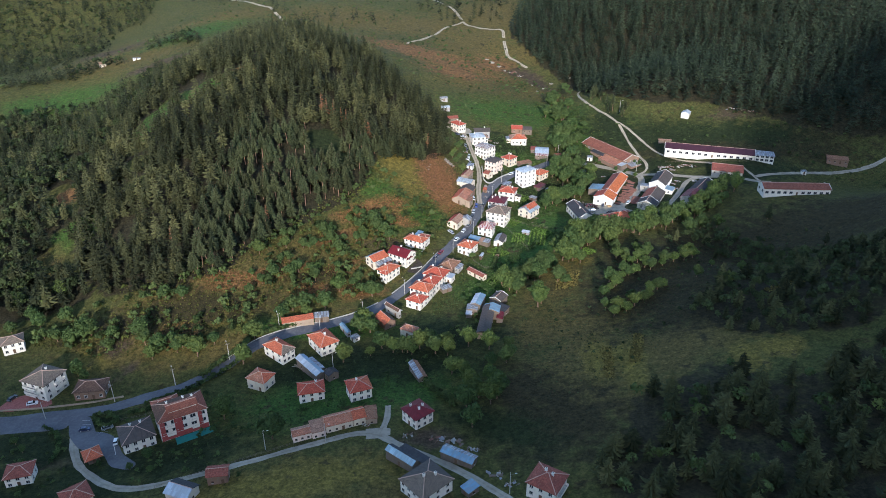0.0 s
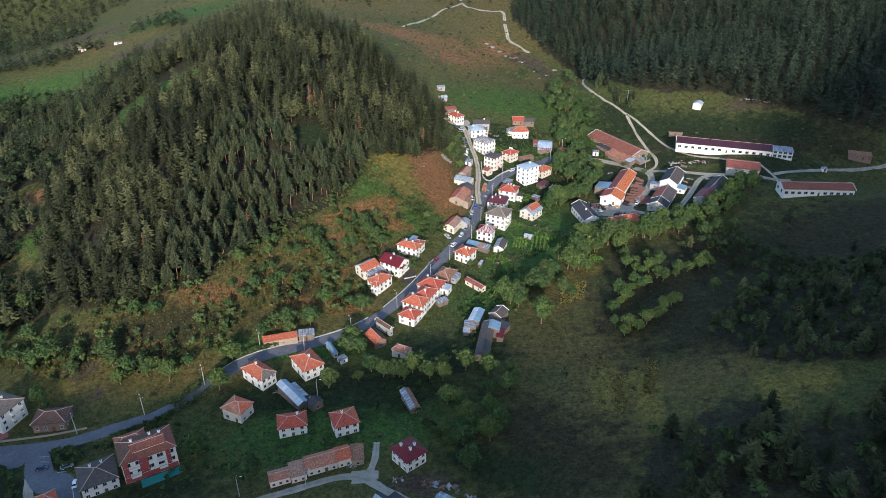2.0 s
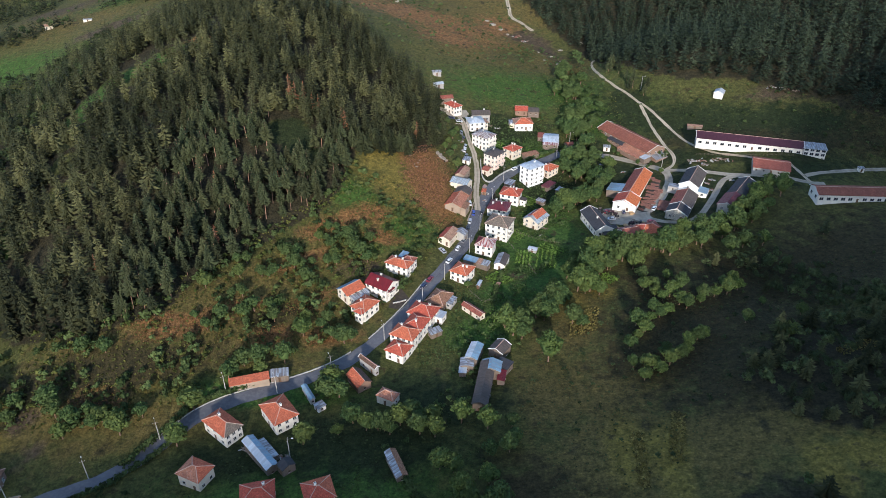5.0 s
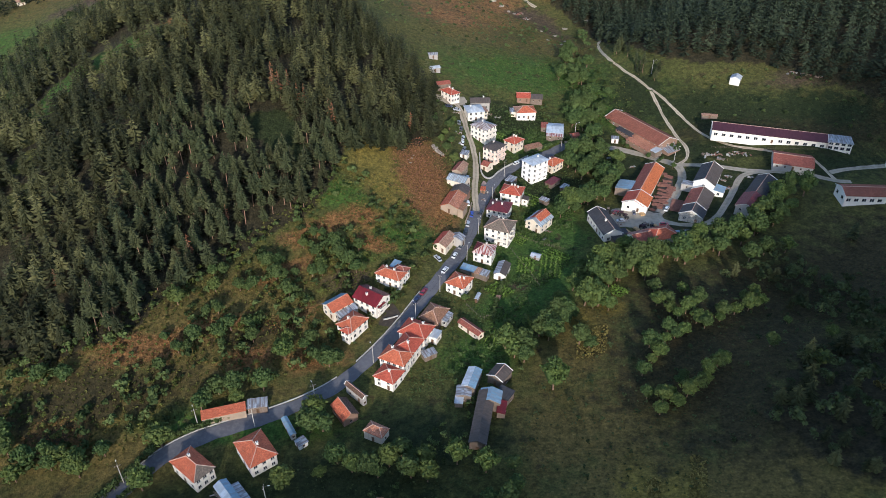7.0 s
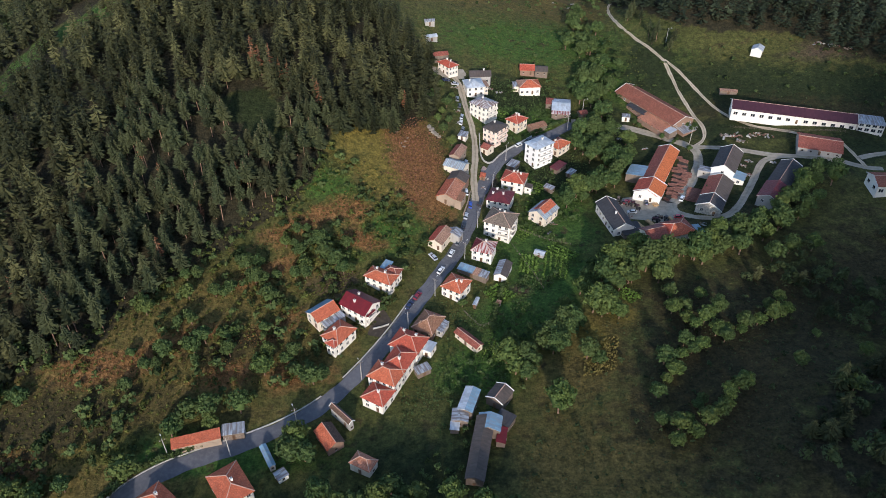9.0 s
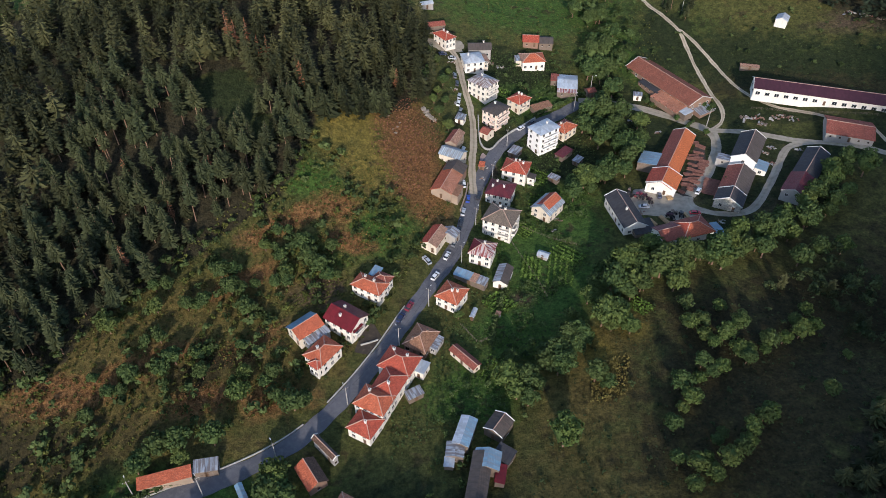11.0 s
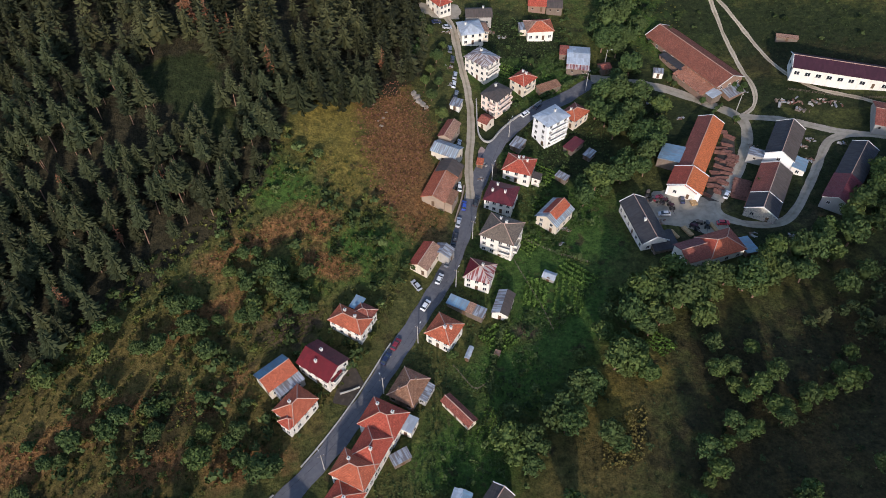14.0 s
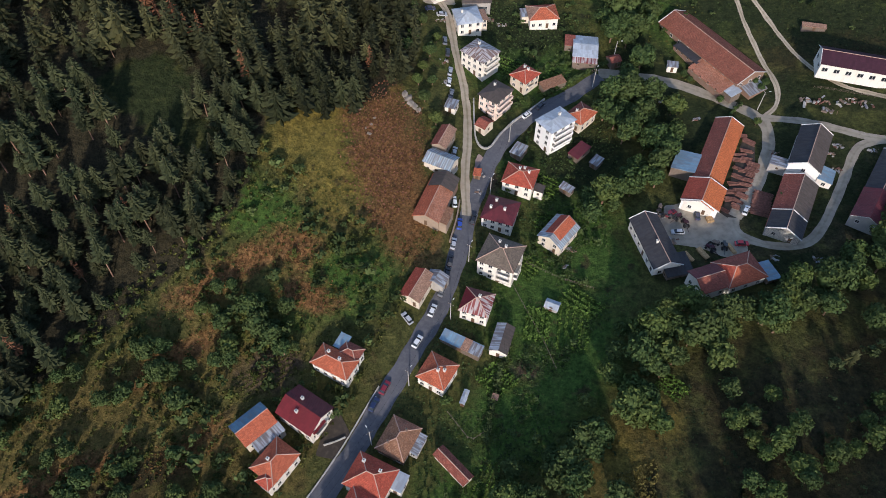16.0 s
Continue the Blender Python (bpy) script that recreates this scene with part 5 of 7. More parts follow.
house(-189.2, 257.9, 29, 9.3, 7.9, 5.2, label="white house with hipped grey-brown roof by the wood", roof="hip", rm=GREYTILE, wins=(3, 2, 2, 2))
r = house(-142.5, 229.5, 8, 12.5, 9.0, 4, label="low brick house with hipped brown tile roof", roof="hip", rm=BROWN, wm=BRICKWALL, storeys=1, wins=(4, 2, 2, 2), rise=2.2)
r = house(-124.0, 188.8, 36, 6.2, 6.8, 3, label="open timber pavilion with pyramid orange tile roof", roof="hip", rm=ORANGE, wm=BOARDS, over=1.2, storeys=1, wins=(1, 1, 0, 0), win=WIN_S, category="pavilion", name="pavilion", rise=2.2)
house(-144.1, 179.2, 16, 9.2, 7.8, 4.3, label="white house with hipped red tile roof in the lower village", roof="hip", rm=OLDRED, wins=(3, 2, 2, 2))
house(-117.5, 165.0, 40, 9.0, 9.0, 5, label="house with old red tile roof in the lower village", roof="hip", rm=OLDRED, wins=(2, 2, 2, 2))
house(-73.9, 172.6, 8, 7.3, 5.3, 4.0, label="roadside barn with old red tile roof", roof="gx", rm=OLDRED, wm=BRICKWALL, **BARN)
house(-83.5, 165.5, -20, 9.0, 7.0, 3.5, label="low house with pale blue sheet roof", roof="gx", rm=(PALESHEET, SLATE), wm=CREAM, **BARN)
house(-66.4, 272.9, 17, 14.5, 3.6, 3, label="long roadside lean-to with orange tile roof", roof="sy", rm=ORANGE, wm=STONEWALL, rise=0.8, **{**SHED, "wins": (0, 0, 0, 0), "door": None})
house(-56.2, 277.1, 10, 6.9, 4.0, 3.0, label="roadside shed with blue-grey tin roof", roof="sy", rm=TIN, wm=BOARDS, rise=0.6, **SHED)
r = house(-44.3, 268.6, -59, 8.8, 2.2, 2.5, label="small blue caravan-like hut with sheet roof", roof="gx", rm=BLUE, wm=GREYWALL, **SHED)
house(-39.2, 262.5, -50, 3.4, 3.6, 2.2, label="small white open shed beside the hut", roof="flat", rm=TIN, wm=WHITE, **SHED)
r = house(-26.4, 274.7, -55, 9.1, 6.2, 3.2, label="old barn with orange tile front and brown roof", roof="gx", rm=(ORANGE, BROWN), wm=BRICKWALL, rise=2.0, **BARN)
house(-23.4, 282.6, -45, 10.1, 2.3, 4.0, label="narrow barn with brown roof and pale verge", roof="gx", rm=(BROWN, DARKBROWN), wm=GREYWALL, rise=0.9, **BARN, verge=FRAMEW)
house(-15.0, 264.9, -28, 7.3, 4.9, 3.5, label="small ruined hut with faded pink tile roof", roof="hip", rm=RUINTILE, wm=CREAM, rise=1.7, **{**SHED, "caps": True})
r = house(16.6, 286.8, -18, 5.1, 9.9, 4.0, label="cluster of sheds with blue-white sheet roofs", roof="gy", rm=(BLUE, PALESHEET), wm=BOARDS, rise=0.8, **SHED)
wing(r, -1.0, -6.2, 12, 5.4, 5.0, 3.2, roof="gy", rm=TIN, wm=BOARDS, storeys=1, win=WIN_S, wins=(1, 0, 0, 0), door=None, rise=0.6, over=0.2, caps=False)
wing(r, -1.6, -10.0, 12, 3.0, 3.0, 2.2, roof="sy", rm=PALESHEET, wm=BOARDS, storeys=1, win=WIN_S, wins=(0, 0, 0, 0), door=None, rise=0.4, over=0.2, caps=False)
r = house(19.4, 268.0, -11, 5.8, 22.9, 4.0, label="long low stable with dark felt roof", roof="gy", rm=DARKBROWN, wm=BOARDS, rise=1.3, **{**BARN, "wins": (1, 4, 0, 3), "caps": False})
wing(r, 1.4, 9.4, 0, 7.5, 6.0, 4.2, roof="gy", rm=BLUE, wm=BOARDS, storeys=1, win=WIN_S, wins=(0, 1, 0, 0), door=None, rise=1.4, over=0.2, caps=False)
wing(r, 5.6, 6.6, 0, 3.0, 6.0, 3.0, roof="sx", rm=CRIMSON, wm=BOARDS, storeys=1, win=WIN_S, wins=(0, 1, 0, 0), door=None, rise=-0.4, over=0.2, caps=False)
house(26.5, 289.0, -34, 6.5, 7.0, 3.6, label="stable with brown felt roof and white verge", roof="gy", rm=DARKBROWN, wm=BOARDS, **{**SHED, "caps": True}, verge=FRAMEW)
house(27.5, 279.5, -34, 5.5, 5.0, 3.0, label="low dark felt-roofed lean-to", roof="sy", rm=SLATE, wm=BOARDS, rise=0.5, **SHED)
house(1.5, 301.5, 30, 5.4, 3.4, 2.4, label="small tin-roofed shed behind the house", roof="sy", rm=TIN, wm=BOARDS, rise=0.4, **SHED)
house(3.6, 310.5, -25, 3.8, 5.0, 3.4, label="white garden pavilion with sheet roof", roof="flat", rm=PALESHEET, wm=WHITE, **SHED)
house(47.5, 364.0, -25, 4.4, 3.4, 1.6, label="low greenhouse with clouded film roof", roof="gx", rm=PALESHEET, wm=GREYWALL, **SHED)
house(20.6, 333.7, -21, 1.6, 4.5, 2.0, label="pale sheet-roofed chicken coop", roof="gy", rm=PALESHEET, wm=BOARDS, **SHED)
house(29.0, 334.0, -20, 1.8, 1.8, 1.6, label="tiny rabbit hutch with board roof", roof="sy", rm=PALETILE, wm=BOARDS, rise=0.2, **SHED)

# ---------------------------------------------------------------- trees
def conifer_arrays(seed, h, r, whorls, blades, bare=0.12, ragged=0.25, slim=0.16):
    """A slender spruce or pine: drooping boughs in uneven whorls, each folded along its spine."""
    rng = np.random.default_rng(seed)
    v, f = [], []
    lean = rng.uniform(-0.025, 0.025, 2)
    for i in range(whorls):
        t = (i + rng.uniform(-0.35, 0.35)) / whorls
        z = h * (bare + (1 - bare) * t)
        reach = r * (1 - max(t, 0)) ** 0.75 * (0.75 + 0.5 * min(1, t * 5)) * rng.uniform(1 - ragged, 1 + ragged) + 0.22
        k = max(4, int(blades * (1 - 0.5 * t)))
        a0 = rng.uniform(0, 6.28)
        z_mid = z
        for j in range(k):
            a = a0 + 6.283 * j / k + rng.uniform(-0.3, 0.3)
            L = reach * rng.uniform(0.5, 1.3)
            drop = L * rng.uniform(-0.25, 0.5)
            z = z_mid + h * (1 - bare) / whorls * rng.uniform(-0.7, 0.7)
            wd = L * rng.uniform(slim, slim * 1.9)
            c, s = math.cos(a), math.sin(a)
            b0 = len(v)
            x0, y0 = lean * z
            v += [(x0, y0, z + rng.uniform(0.1, 0.5)), (x0 + 0.62 * L * c - wd * s, y0 + 0.62 * L * s + wd * c, z - 0.7 * drop - 0.12 * L), (x0 + L * c, y0 + L * s, z - drop * 0.75), (x0 + 0.62 * L * c + wd * s, y0 + 0.62 * L * s - wd * c, z - 0.7 * drop - 0.12 * L)]
            f += [(b0, b0 + 1, b0 + 2), (b0, b0 + 2, b0 + 3)]
    b0 = len(v)
    x0, y0 = lean * h
    v += [(x0 + 0.2, y0, h * 0.9), (x0 - 0.1, y0 + 0.17, h * 0.9), (x0 - 0.1, y0 - 0.17, h * 0.9), (x0, y0, h * 1.03)]
    f += [(b0, b0 + 1, b0 + 3), (b0 + 1, b0 + 2, b0 + 3), (b0 + 2, b0, b0 + 3)]
    return np.array(v), np.array(f)


def trunk_mesh(h, r, seed=0, limbs=0):
    rng = random.Random(seed)
    bm = bmesh.new()
    p, q = Vector((0, 0, -0.6)), Vector((rng.uniform(-0.3, 0.3), rng.uniform(-0.3, 0.3), h))
    tube(bm, p, p.lerp(q, 0.5), r, r * 0.7, 7)
    tube(bm, p.lerp(q, 0.5), q, r * 0.7, r * 0.2, 7)
    for i in range(limbs):
        a, t = rng.uniform(0, 6.28), rng.uniform(0.35, 0.8)
        s = p.lerp(q, t)
        tube(bm, s, s + Vector((math.cos(a), math.sin(a), 0.8)) * h * 0.35, r * 0.4, r * 0.1, 5)
    return tidy(bm, "trunk", BARK)


def broadleaf_arrays(seed, h, r, lobes, leaves, size=0.42, base=0.25):
    """A crown of many leaf sprays gathered in uneven lobes with gaps between."""
    rng = np.random.default_rng(seed)
    v, f = [], []
    for i in range(lobes):
        a, t = rng.uniform(0, 6.28), rng.uniform(0, 1)
        rad = r * math.sqrt(rng.uniform(0, 1)) * 0.72
        zz = h * (base + (1 - base) * (0.25 + 0.6 * (1 - (rad / r) ** 2) * rng.uniform(0.6, 1.05)))
        c = np.array((rad * math.cos(a), rad * math.sin(a), zz))
        R = r * rng.uniform(0.22, 0.40)
        n_ = int(leaves * (R / (0.4 * r)) ** 2)
        d = rng.normal(size=(n_, 3))
        d[:, 2] = d[:, 2] * 0.85 + 0.25
        d /= np.linalg.norm(d, axis=1)[:, None]
        pos = c + d * (R * rng.uniform(0.72, 1.08, (n_, 1))) * np.array((1, 1, 0.85))
        nrm = d + rng.normal(size=(n_, 3)) * 0.32
        nrm /= np.linalg.norm(nrm, axis=1)[:, None]
        u = np.cross(nrm, rng.normal(size=(n_, 3)))
        u /= np.linalg.norm(u, axis=1)[:, None]
        w = np.cross(nrm, u)
        s = size * rng.uniform(0.6, 1.3, (n_, 1))
        b0 = len(v)
        quad = np.stack([pos - u * s, pos - w * s * 0.6 + nrm * s * 0.15, pos + u * s, pos + w * s * 0.6 - nrm * s * 0.1], 1).reshape(-1, 3)
        v += list(map(tuple, quad))
        k = b0 + 4 * np.arange(n_)
        f += list(zip(k, k + 1, k + 2, k + 3))
    return np.array(v), np.array(f)


def core_into(v, f, seed, h, r, base=0.25):
    """Dark inner boughs so that the crown is not see-through."""
    rng = np.random.default_rng(seed)
    bm = bmesh.new()
    bmesh.ops.create_icosphere(bm, subdivisions=2, radius=1)
    cv = np.array([q.co for q in bm.verts])
    cf = np.array([[q.index for q in fc.verts] for fc in bm.faces])
    bm.free()
    cv = cv * (1 + 0.25 * np.sin(cv[:, :1] * 5 + seed) * np.sin(cv[:, 1:2] * 6)) * np.array((r * 0.52, r * 0.52, h * (1 - base) * 0.32)) + np.array((0, 0, h * (base + (1 - base) * 0.45)))
    return cv, cf


CON_NEAR = []
for i in range(8):
    h_ = (16.5, 18, 17, 15, 19, 16, 19, 14)[i]
    v_, f_ = conifer_arrays(10 + i, h_, (2.7, 2.4, 3.0, 2.6, 2.3, 3.1, 2.6, 2.8)[i], 30, 13, (0.16, 0.42, 0.25, 0.38, 0.46, 0.2, 0.35, 0.15)[i])
    CON_NEAR.append((h_, mesh_np("crown", v_, f_, SPRUCE_DIM if i % 3 == 0 else PINE), trunk_mesh(h_ * 0.95, 0.24, i)))
CON_FAR = [conifer_arrays(50 + i, (18, 16, 19, 17, 15.5, 18.5)[i], (2.7, 3.0, 2.6, 2.9, 2.8, 2.5)[i], 16, 8, 0.12, 0.25, 0.2) for i in range(6)]
PINE_FAR = [conifer_arrays(65 + i, 16, 2.9, 13, 9, 0.3, 0.4) for i in range(4)]
# pines of the shady slope: broad, loose and tufted
PINE_LOOSE = [conifer_arrays(90 + i, (11, 12.5, 10, 12)[i], (2.7, 2.4, 2.9, 2.6)[i], 24, 13, 0.12, 0.45, 0.11) for i in range(4)]
DEAD_CROWN = mesh_np("crown", *conifer_arrays(77, 15, 1.5, 15, 6, 0.3, 0.4), DEAD)
BROAD = []
for i in range(6):
    h_, r_ = ((8, 3.4), (9, 3.8), (7, 3.2), (10, 3.9), (6.5, 3.0), (8.5, 3.3))[i]
    v_, f_ = broadleaf_arrays(100 + i, h_, r_, 28, 54, 0.40, 0.08)
    cv, cf = core_into(v_, f_, i, h_, r_, 0.1)
    crown = mesh_np("crown", v_, f_, LEAF)
    core = mesh_np("inner_boughs", cv, cf, LEAF, True)
    light = mesh_np("crown", v_, f_, LEAFLIGHT)
    BROAD.append((h_, crown, light, core, trunk_mesh(h_ * 0.6, 0.25, i, 4)))


def tree_root(kind, parts, label, category, group=""):
    root = new(kind)
    for name, me_ in parts:
        part(name, me_, None, root)
    return tagged(root, label, category, group)


CON_T = [tree_root("spruce_tree", (("trunk", t_), ("crown", c_)), "tall dark green spruce in the hillside wood", "tree", "spruces of the hillside wood") for h_, c_, t_ in CON_NEAR]
DEAD_T = tree_root("spruce_tree", (("trunk", trunk_mesh(14, 0.2, 3)), ("crown", DEAD_CROWN)), "dead rust-brown spruce among green ones", "tree", "dead spruces")
BROAD_T = [tree_root("broadleaf_tree", (("trunk", t_), ("crown", c_), ("crown", k_)), "round green broadleaf tree", "tree", "broadleaf trees") for h_, c_, g_, k_, t_ in BROAD]
LIGHT_T = [tree_root("broadleaf_tree", (("trunk", t_), ("crown", g_), ("crown", k_)), "light yellow-green broadleaf tree", "tree", "broadleaf trees") for h_, c_, g_, k_, t_ in BROAD]
PROTOS = CON_T + [DEAD_T] + BROAD_T + LIGHT_T
used = set()
rnd = random.Random(4)


def plant(proto, x, y, s=1.0, sink=0.0):
    m = pose(x, y, ground(x, y) - sink, rnd.uniform(-3, 3), rnd.uniform(-3, 3), rnd.uniform(0, 360))
    if proto not in used:
        used.add(proto)
        proto.matrix_basis = m
        ob = proto
    else:
        ob = copy_thing(proto, m)
    ob.scale = (s * rnd.uniform(0.9, 1.1), s * rnd.uniform(0.9, 1.1), s)
    return ob


def scatter(poly, step, seed, holes=(), jitter=0.42):
    p = np.array(poly)
    rng = np.random.default_rng(seed)
    xs, ys = np.meshgrid(np.arange(p[:, 0].min(), p[:, 0].max(), step), np.arange(p[:, 1].min(), p[:, 1].max(), step))
    xs, ys = xs.ravel() + rng.uniform(-jitter, jitter, xs.size) * step, ys.ravel() + rng.uniform(-jitter, jitter, ys.size) * step
    ok = inside(poly, xs, ys)
    for hx, hy, hr in holes:
        ok &= np.hypot(xs - hx, ys - hy) > hr
    return np.stack([xs[ok], ys[ok]], 1)


def merged(name, protos, places, scales, material, label, category, seed=0, tilt=0.05):
    """Plants past counting, joined into one mesh."""
    rng = np.random.default_rng(seed)
    vs, fs, tones, off = [], [], [], 0
    zs = land(places[:, 0], places[:, 1])
    for (x, y), z, s in zip(places, zs, scales):
        v, f = protos[rng.integers(len(protos))]
        a = rng.uniform(0, 6.283)
        c, sn = math.cos(a), math.sin(a)
        w = v * np.array((s * rng.uniform(0.85, 1.2), s * rng.uniform(0.85, 1.2), s))
        w = np.stack([w[:, 0] * c - w[:, 1] * sn + w[:, 2] * rng.uniform(-tilt, tilt), w[:, 0] * sn + w[:, 1] * c + w[:, 2] * rng.uniform(-tilt, tilt), w[:, 2]], 1) + (x, y, z)
        vs.append(w)
        fs.append(f + off)
        tones.append(np.full(len(v), rng.uniform(-0.5, 0.5), np.float32))
        off += len(v)
    if not vs:
        return None
    me_ = mesh_np(name, np.concatenate(vs), np.concatenate(fs), material)
    me_.attributes.new("tone", "FLOAT", "POINT").data.foreach_set("value", np.concatenate(tones))
    return tagged(new(name, me_), label, category, kind="stuff")


west = scatter(WOOD_WEST, 5.2, 1, HOLES, 0.55)
thin = np.sin(west[:, 0] * 0.09 + 2 * np.sin(west[:, 1] * 0.04)) * np.sin(west[:, 1] * 0.075 + 1.5 * np.sin(west[:, 0] * 0.05)) + np.random.default_rng(9).normal(0, 0.3, len(west))
west = west[thin < 0.7]
near_w = (west[:, 1] < 420) & (west[:, 0] > -125)
rng0 = np.random.default_rng(3)
front = np.nonzero(near_w)[0]
front = front[np.argsort(-(west[front, 0] - 0.8 * west[front, 1]))][:290]
for i in front:
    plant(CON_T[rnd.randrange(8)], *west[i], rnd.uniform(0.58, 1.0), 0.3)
rest = np.delete(west, front, 0)
olive = np.sin(rest[:, 0] * 0.06 + 1) * np.sin(rest[:, 1] * 0.05) + rng0.normal(0, 0.5, len(rest)) > 0.45
merged("spruce_wood", CON_FAR, rest[~olive], rng0.uniform(0.55, 1.1, (~olive).sum()), SPRUCE_DIM, "dense dark spruce wood covering the hill", "wood", 5)
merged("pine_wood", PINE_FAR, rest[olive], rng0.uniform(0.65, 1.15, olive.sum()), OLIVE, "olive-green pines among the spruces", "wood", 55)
for x, y, s in ((-60.5, 412, 0.85), (-50, 416.5, 0.9), (-66, 402, 0.75), (-86, 428, 0.7)):
    plant(CON_T[rnd.randrange(8)], x, y, s, 0.3)
for x, y, s in ((-73.6, 441, 1), (-65, 437, 0.9), (-62, 440, 0.8), (-45.5, 425, 1.1), (-48.5, 431.5, 0.9), (-92, 337, 0.95), (-83, 360, 0.7), (-110, 381, 0.7), (-70, 443, 1.0), (-77, 444, 1.1), (-10, 446, 0.8), (-20, 462, 0.8), (-100, 372, 0.8), (-118, 360, 0.7), (-72, 377, 0.95), (-136, 318, 0.7)):
    plant(DEAD_T, x, y, s)

EAST_T = [conifer_arrays(80 + i, 18.0, 2.6, 10, 6, 0.1, 0.25, 0.22) for i in range(5)]
east = scatter(WOOD_EAST, 5.8, 2, (), 0.55)
merged("spruce_wood", EAST_T, east, rng0.uniform(0.65, 1.2, len(east)), FIR, "tall dark spruce forest on the far valley side", "wood", 6)

# mixed wood on the shady near slope
BROAD_FAR = [broadleaf_arrays(200 + i, 8, 3.4, 11, 20, 0.68) for i in range(4)]
BROAD_TINY = [broadleaf_arrays(220 + i, 8, 3.2, 8, 9, 1.0) for i in range(4)]
CON_TINY = [conifer_arrays(60 + i, 13, 2.8, 7, 6, 0.1, 0.25, 0.22) for i in range(3)]


def by_lot(points, shares):
    """Deals the places out at random."""
    u = rng0.uniform(size=len(points)) * sum(shares)
    edges = np.cumsum(shares)
    return [points[(u < hi) & (u >= lo)] for lo, hi in zip(np.r_[0, edges[:-1]], edges)]


def mix(name, points, kinds):
    for i, (pts_, (protos, share, lo, hi, material, label)) in enumerate(zip(by_lot(points, [k[1] for k in kinds]), kinds)):
        merged(name, protos, pts_, rng0.uniform(lo, hi, len(pts_)), material, label, "wood", len(points) + i)


pts = scatter(WOOD_SHADE, 6.0, 7, (), 0.55)
pts = pts[np.sin(pts[:, 0] * 0.12) * np.sin(pts[:, 1] * 0.14 + 1) + rng0.normal(0, 0.3, len(pts)) < 0.45]
mix("mixed_wood", pts, ((PINE_LOOSE, 0.72, 0.6, 1.1, OLIVE, "shaded loose-boughed pines on the near slope"), (BROAD_FAR, 0.2, 0.6, 1.1, LEAF, "shaded broadleaf trees on the near slope"), (BROAD_FAR, 0.06, 0.7, 1.0, LEAFLIGHT, "light green broadleaf trees on the near slope")))
merged("pine_edge", PINE_LOOSE, np.array([(-38.3, 419.3), (-34.9, 421), (-30.4, 423.5), (-26.3, 425.2), (-22.2, 427), (-18.1, 429), (-13.9, 432), (-32.9, 425.5), (-24.8, 429.5), (-36.5, 417)]), rng0.uniform(0.85, 1.2, 10), PINE, "sunlit young pines at the edge of the hillside wood", "wood", 59)
mix("mixed_wood", scatter(WOOD_SHADE2, 5.6, 8, (), 0.55), ((PINE_LOOSE, 0.5, 0.45, 0.95, OLIVE, "grey-green pines on the shaded rise"), (BROAD_FAR, 0.5, 0.5, 1.0, LEAFDARK, "dark broadleaf thicket on the shaded rise")))
# dark thicket beyond the brook
THICKET = [(92, 337), (113, 341), (134, 345), (148, 362), (162, 352), (170, 338), (176, 316), (188, 312), (184, 292), (170, 282), (156, 289), (148, 306), (136, 313), (141, 328), (122, 339), (104, 338)]
mix("thicket", scatter(THICKET, 5.0, 81, (), 0.55), ((BROAD_FAR, 0.9, 0.45, 0.95, LEAFDARK, "dark alder thicket beyond the brook"), (PINE_LOOSE, 0.1, 0.4, 0.7, OLIVE, "small pines in the alder thicket")))
plant(CON_T[7], 184, 365, 0.75)
plant(CON_T[0], 195, 322, 0.5)

# side valley: dense mixed wood with small glades; lens falloff is in its dark colours
mix("mixed_wood", scatter(LEFT_WOOD, 5.2, 11, GLADES, 0.55), ((CON_FAR, 0.45, 0.55, 1.05, SPRUCE_DIM, "dark spruces of the side valley"), (PINE_FAR, 0.15, 0.6, 1.0, OLIVE, "olive pines of the side valley"), (BROAD_FAR, 0.4, 0.7, 1.35, LEAFDARK, "green broadleaf trees of the side valley")))
# far groves and tree lines on the western meadows
for poly, step, seed in (([(-560, 690), (-425, 690), (-350, 735), (-345, 765), (-372, 800), (-332, 825), (-350, 930), (-640, 930)], 8.0, 61), ([(-430, 615), (-352, 634), (-296, 664), (-300, 680), (-358, 664), (-440, 645)], 6.5, 62), ([(-285, 692), (-255, 690), (-232, 674), (-226, 690), (-255, 716), (-282, 712)], 6.5, 63),
                         ([(-350, 582), (-312, 570), (-285, 566), (-290, 578), (-318, 588), (-350, 596)], 6.0, 64), ([(-170, 652), (-150, 700), (-120, 700), (-140, 735), (-185, 712), (-205, 650), (-195, 600)], 7.5, 66)):
    mix("distant_wood", scatter(poly, step, seed, (), 0.55), ((BROAD_TINY, 0.25, 0.7, 1.2, LEAFDARK, "distant broadleaf trees in the gullies"), (CON_TINY, 0.85, 0.6, 1.15, SPRUCE_DIM, "distant dark spruces in the gullies")))
fv = scatter([(-160, 740), (60, 780), (300, 900), (700, 1000), (700, 1700), (-900, 1700), (-700, 960), (-330, 900), (-200, 780)], 15, 14)
keep = np.sin(fv[:, 0] * 0.021 + 0.5) * np.sin(fv[:, 1] * 0.017 + fv[:, 0] * 0.006) + 0.35 * np.sin(fv[:, 0] * 0.06) * np.sin(fv[:, 1] * 0.05)
fv = fv[keep > 0.12]
merged("distant_wood", CON_TINY, fv, rng0.uniform(0.7, 1.2, len(fv)), SPRUCE_DIM, "distant groves on the far meadows", "wood", 15)
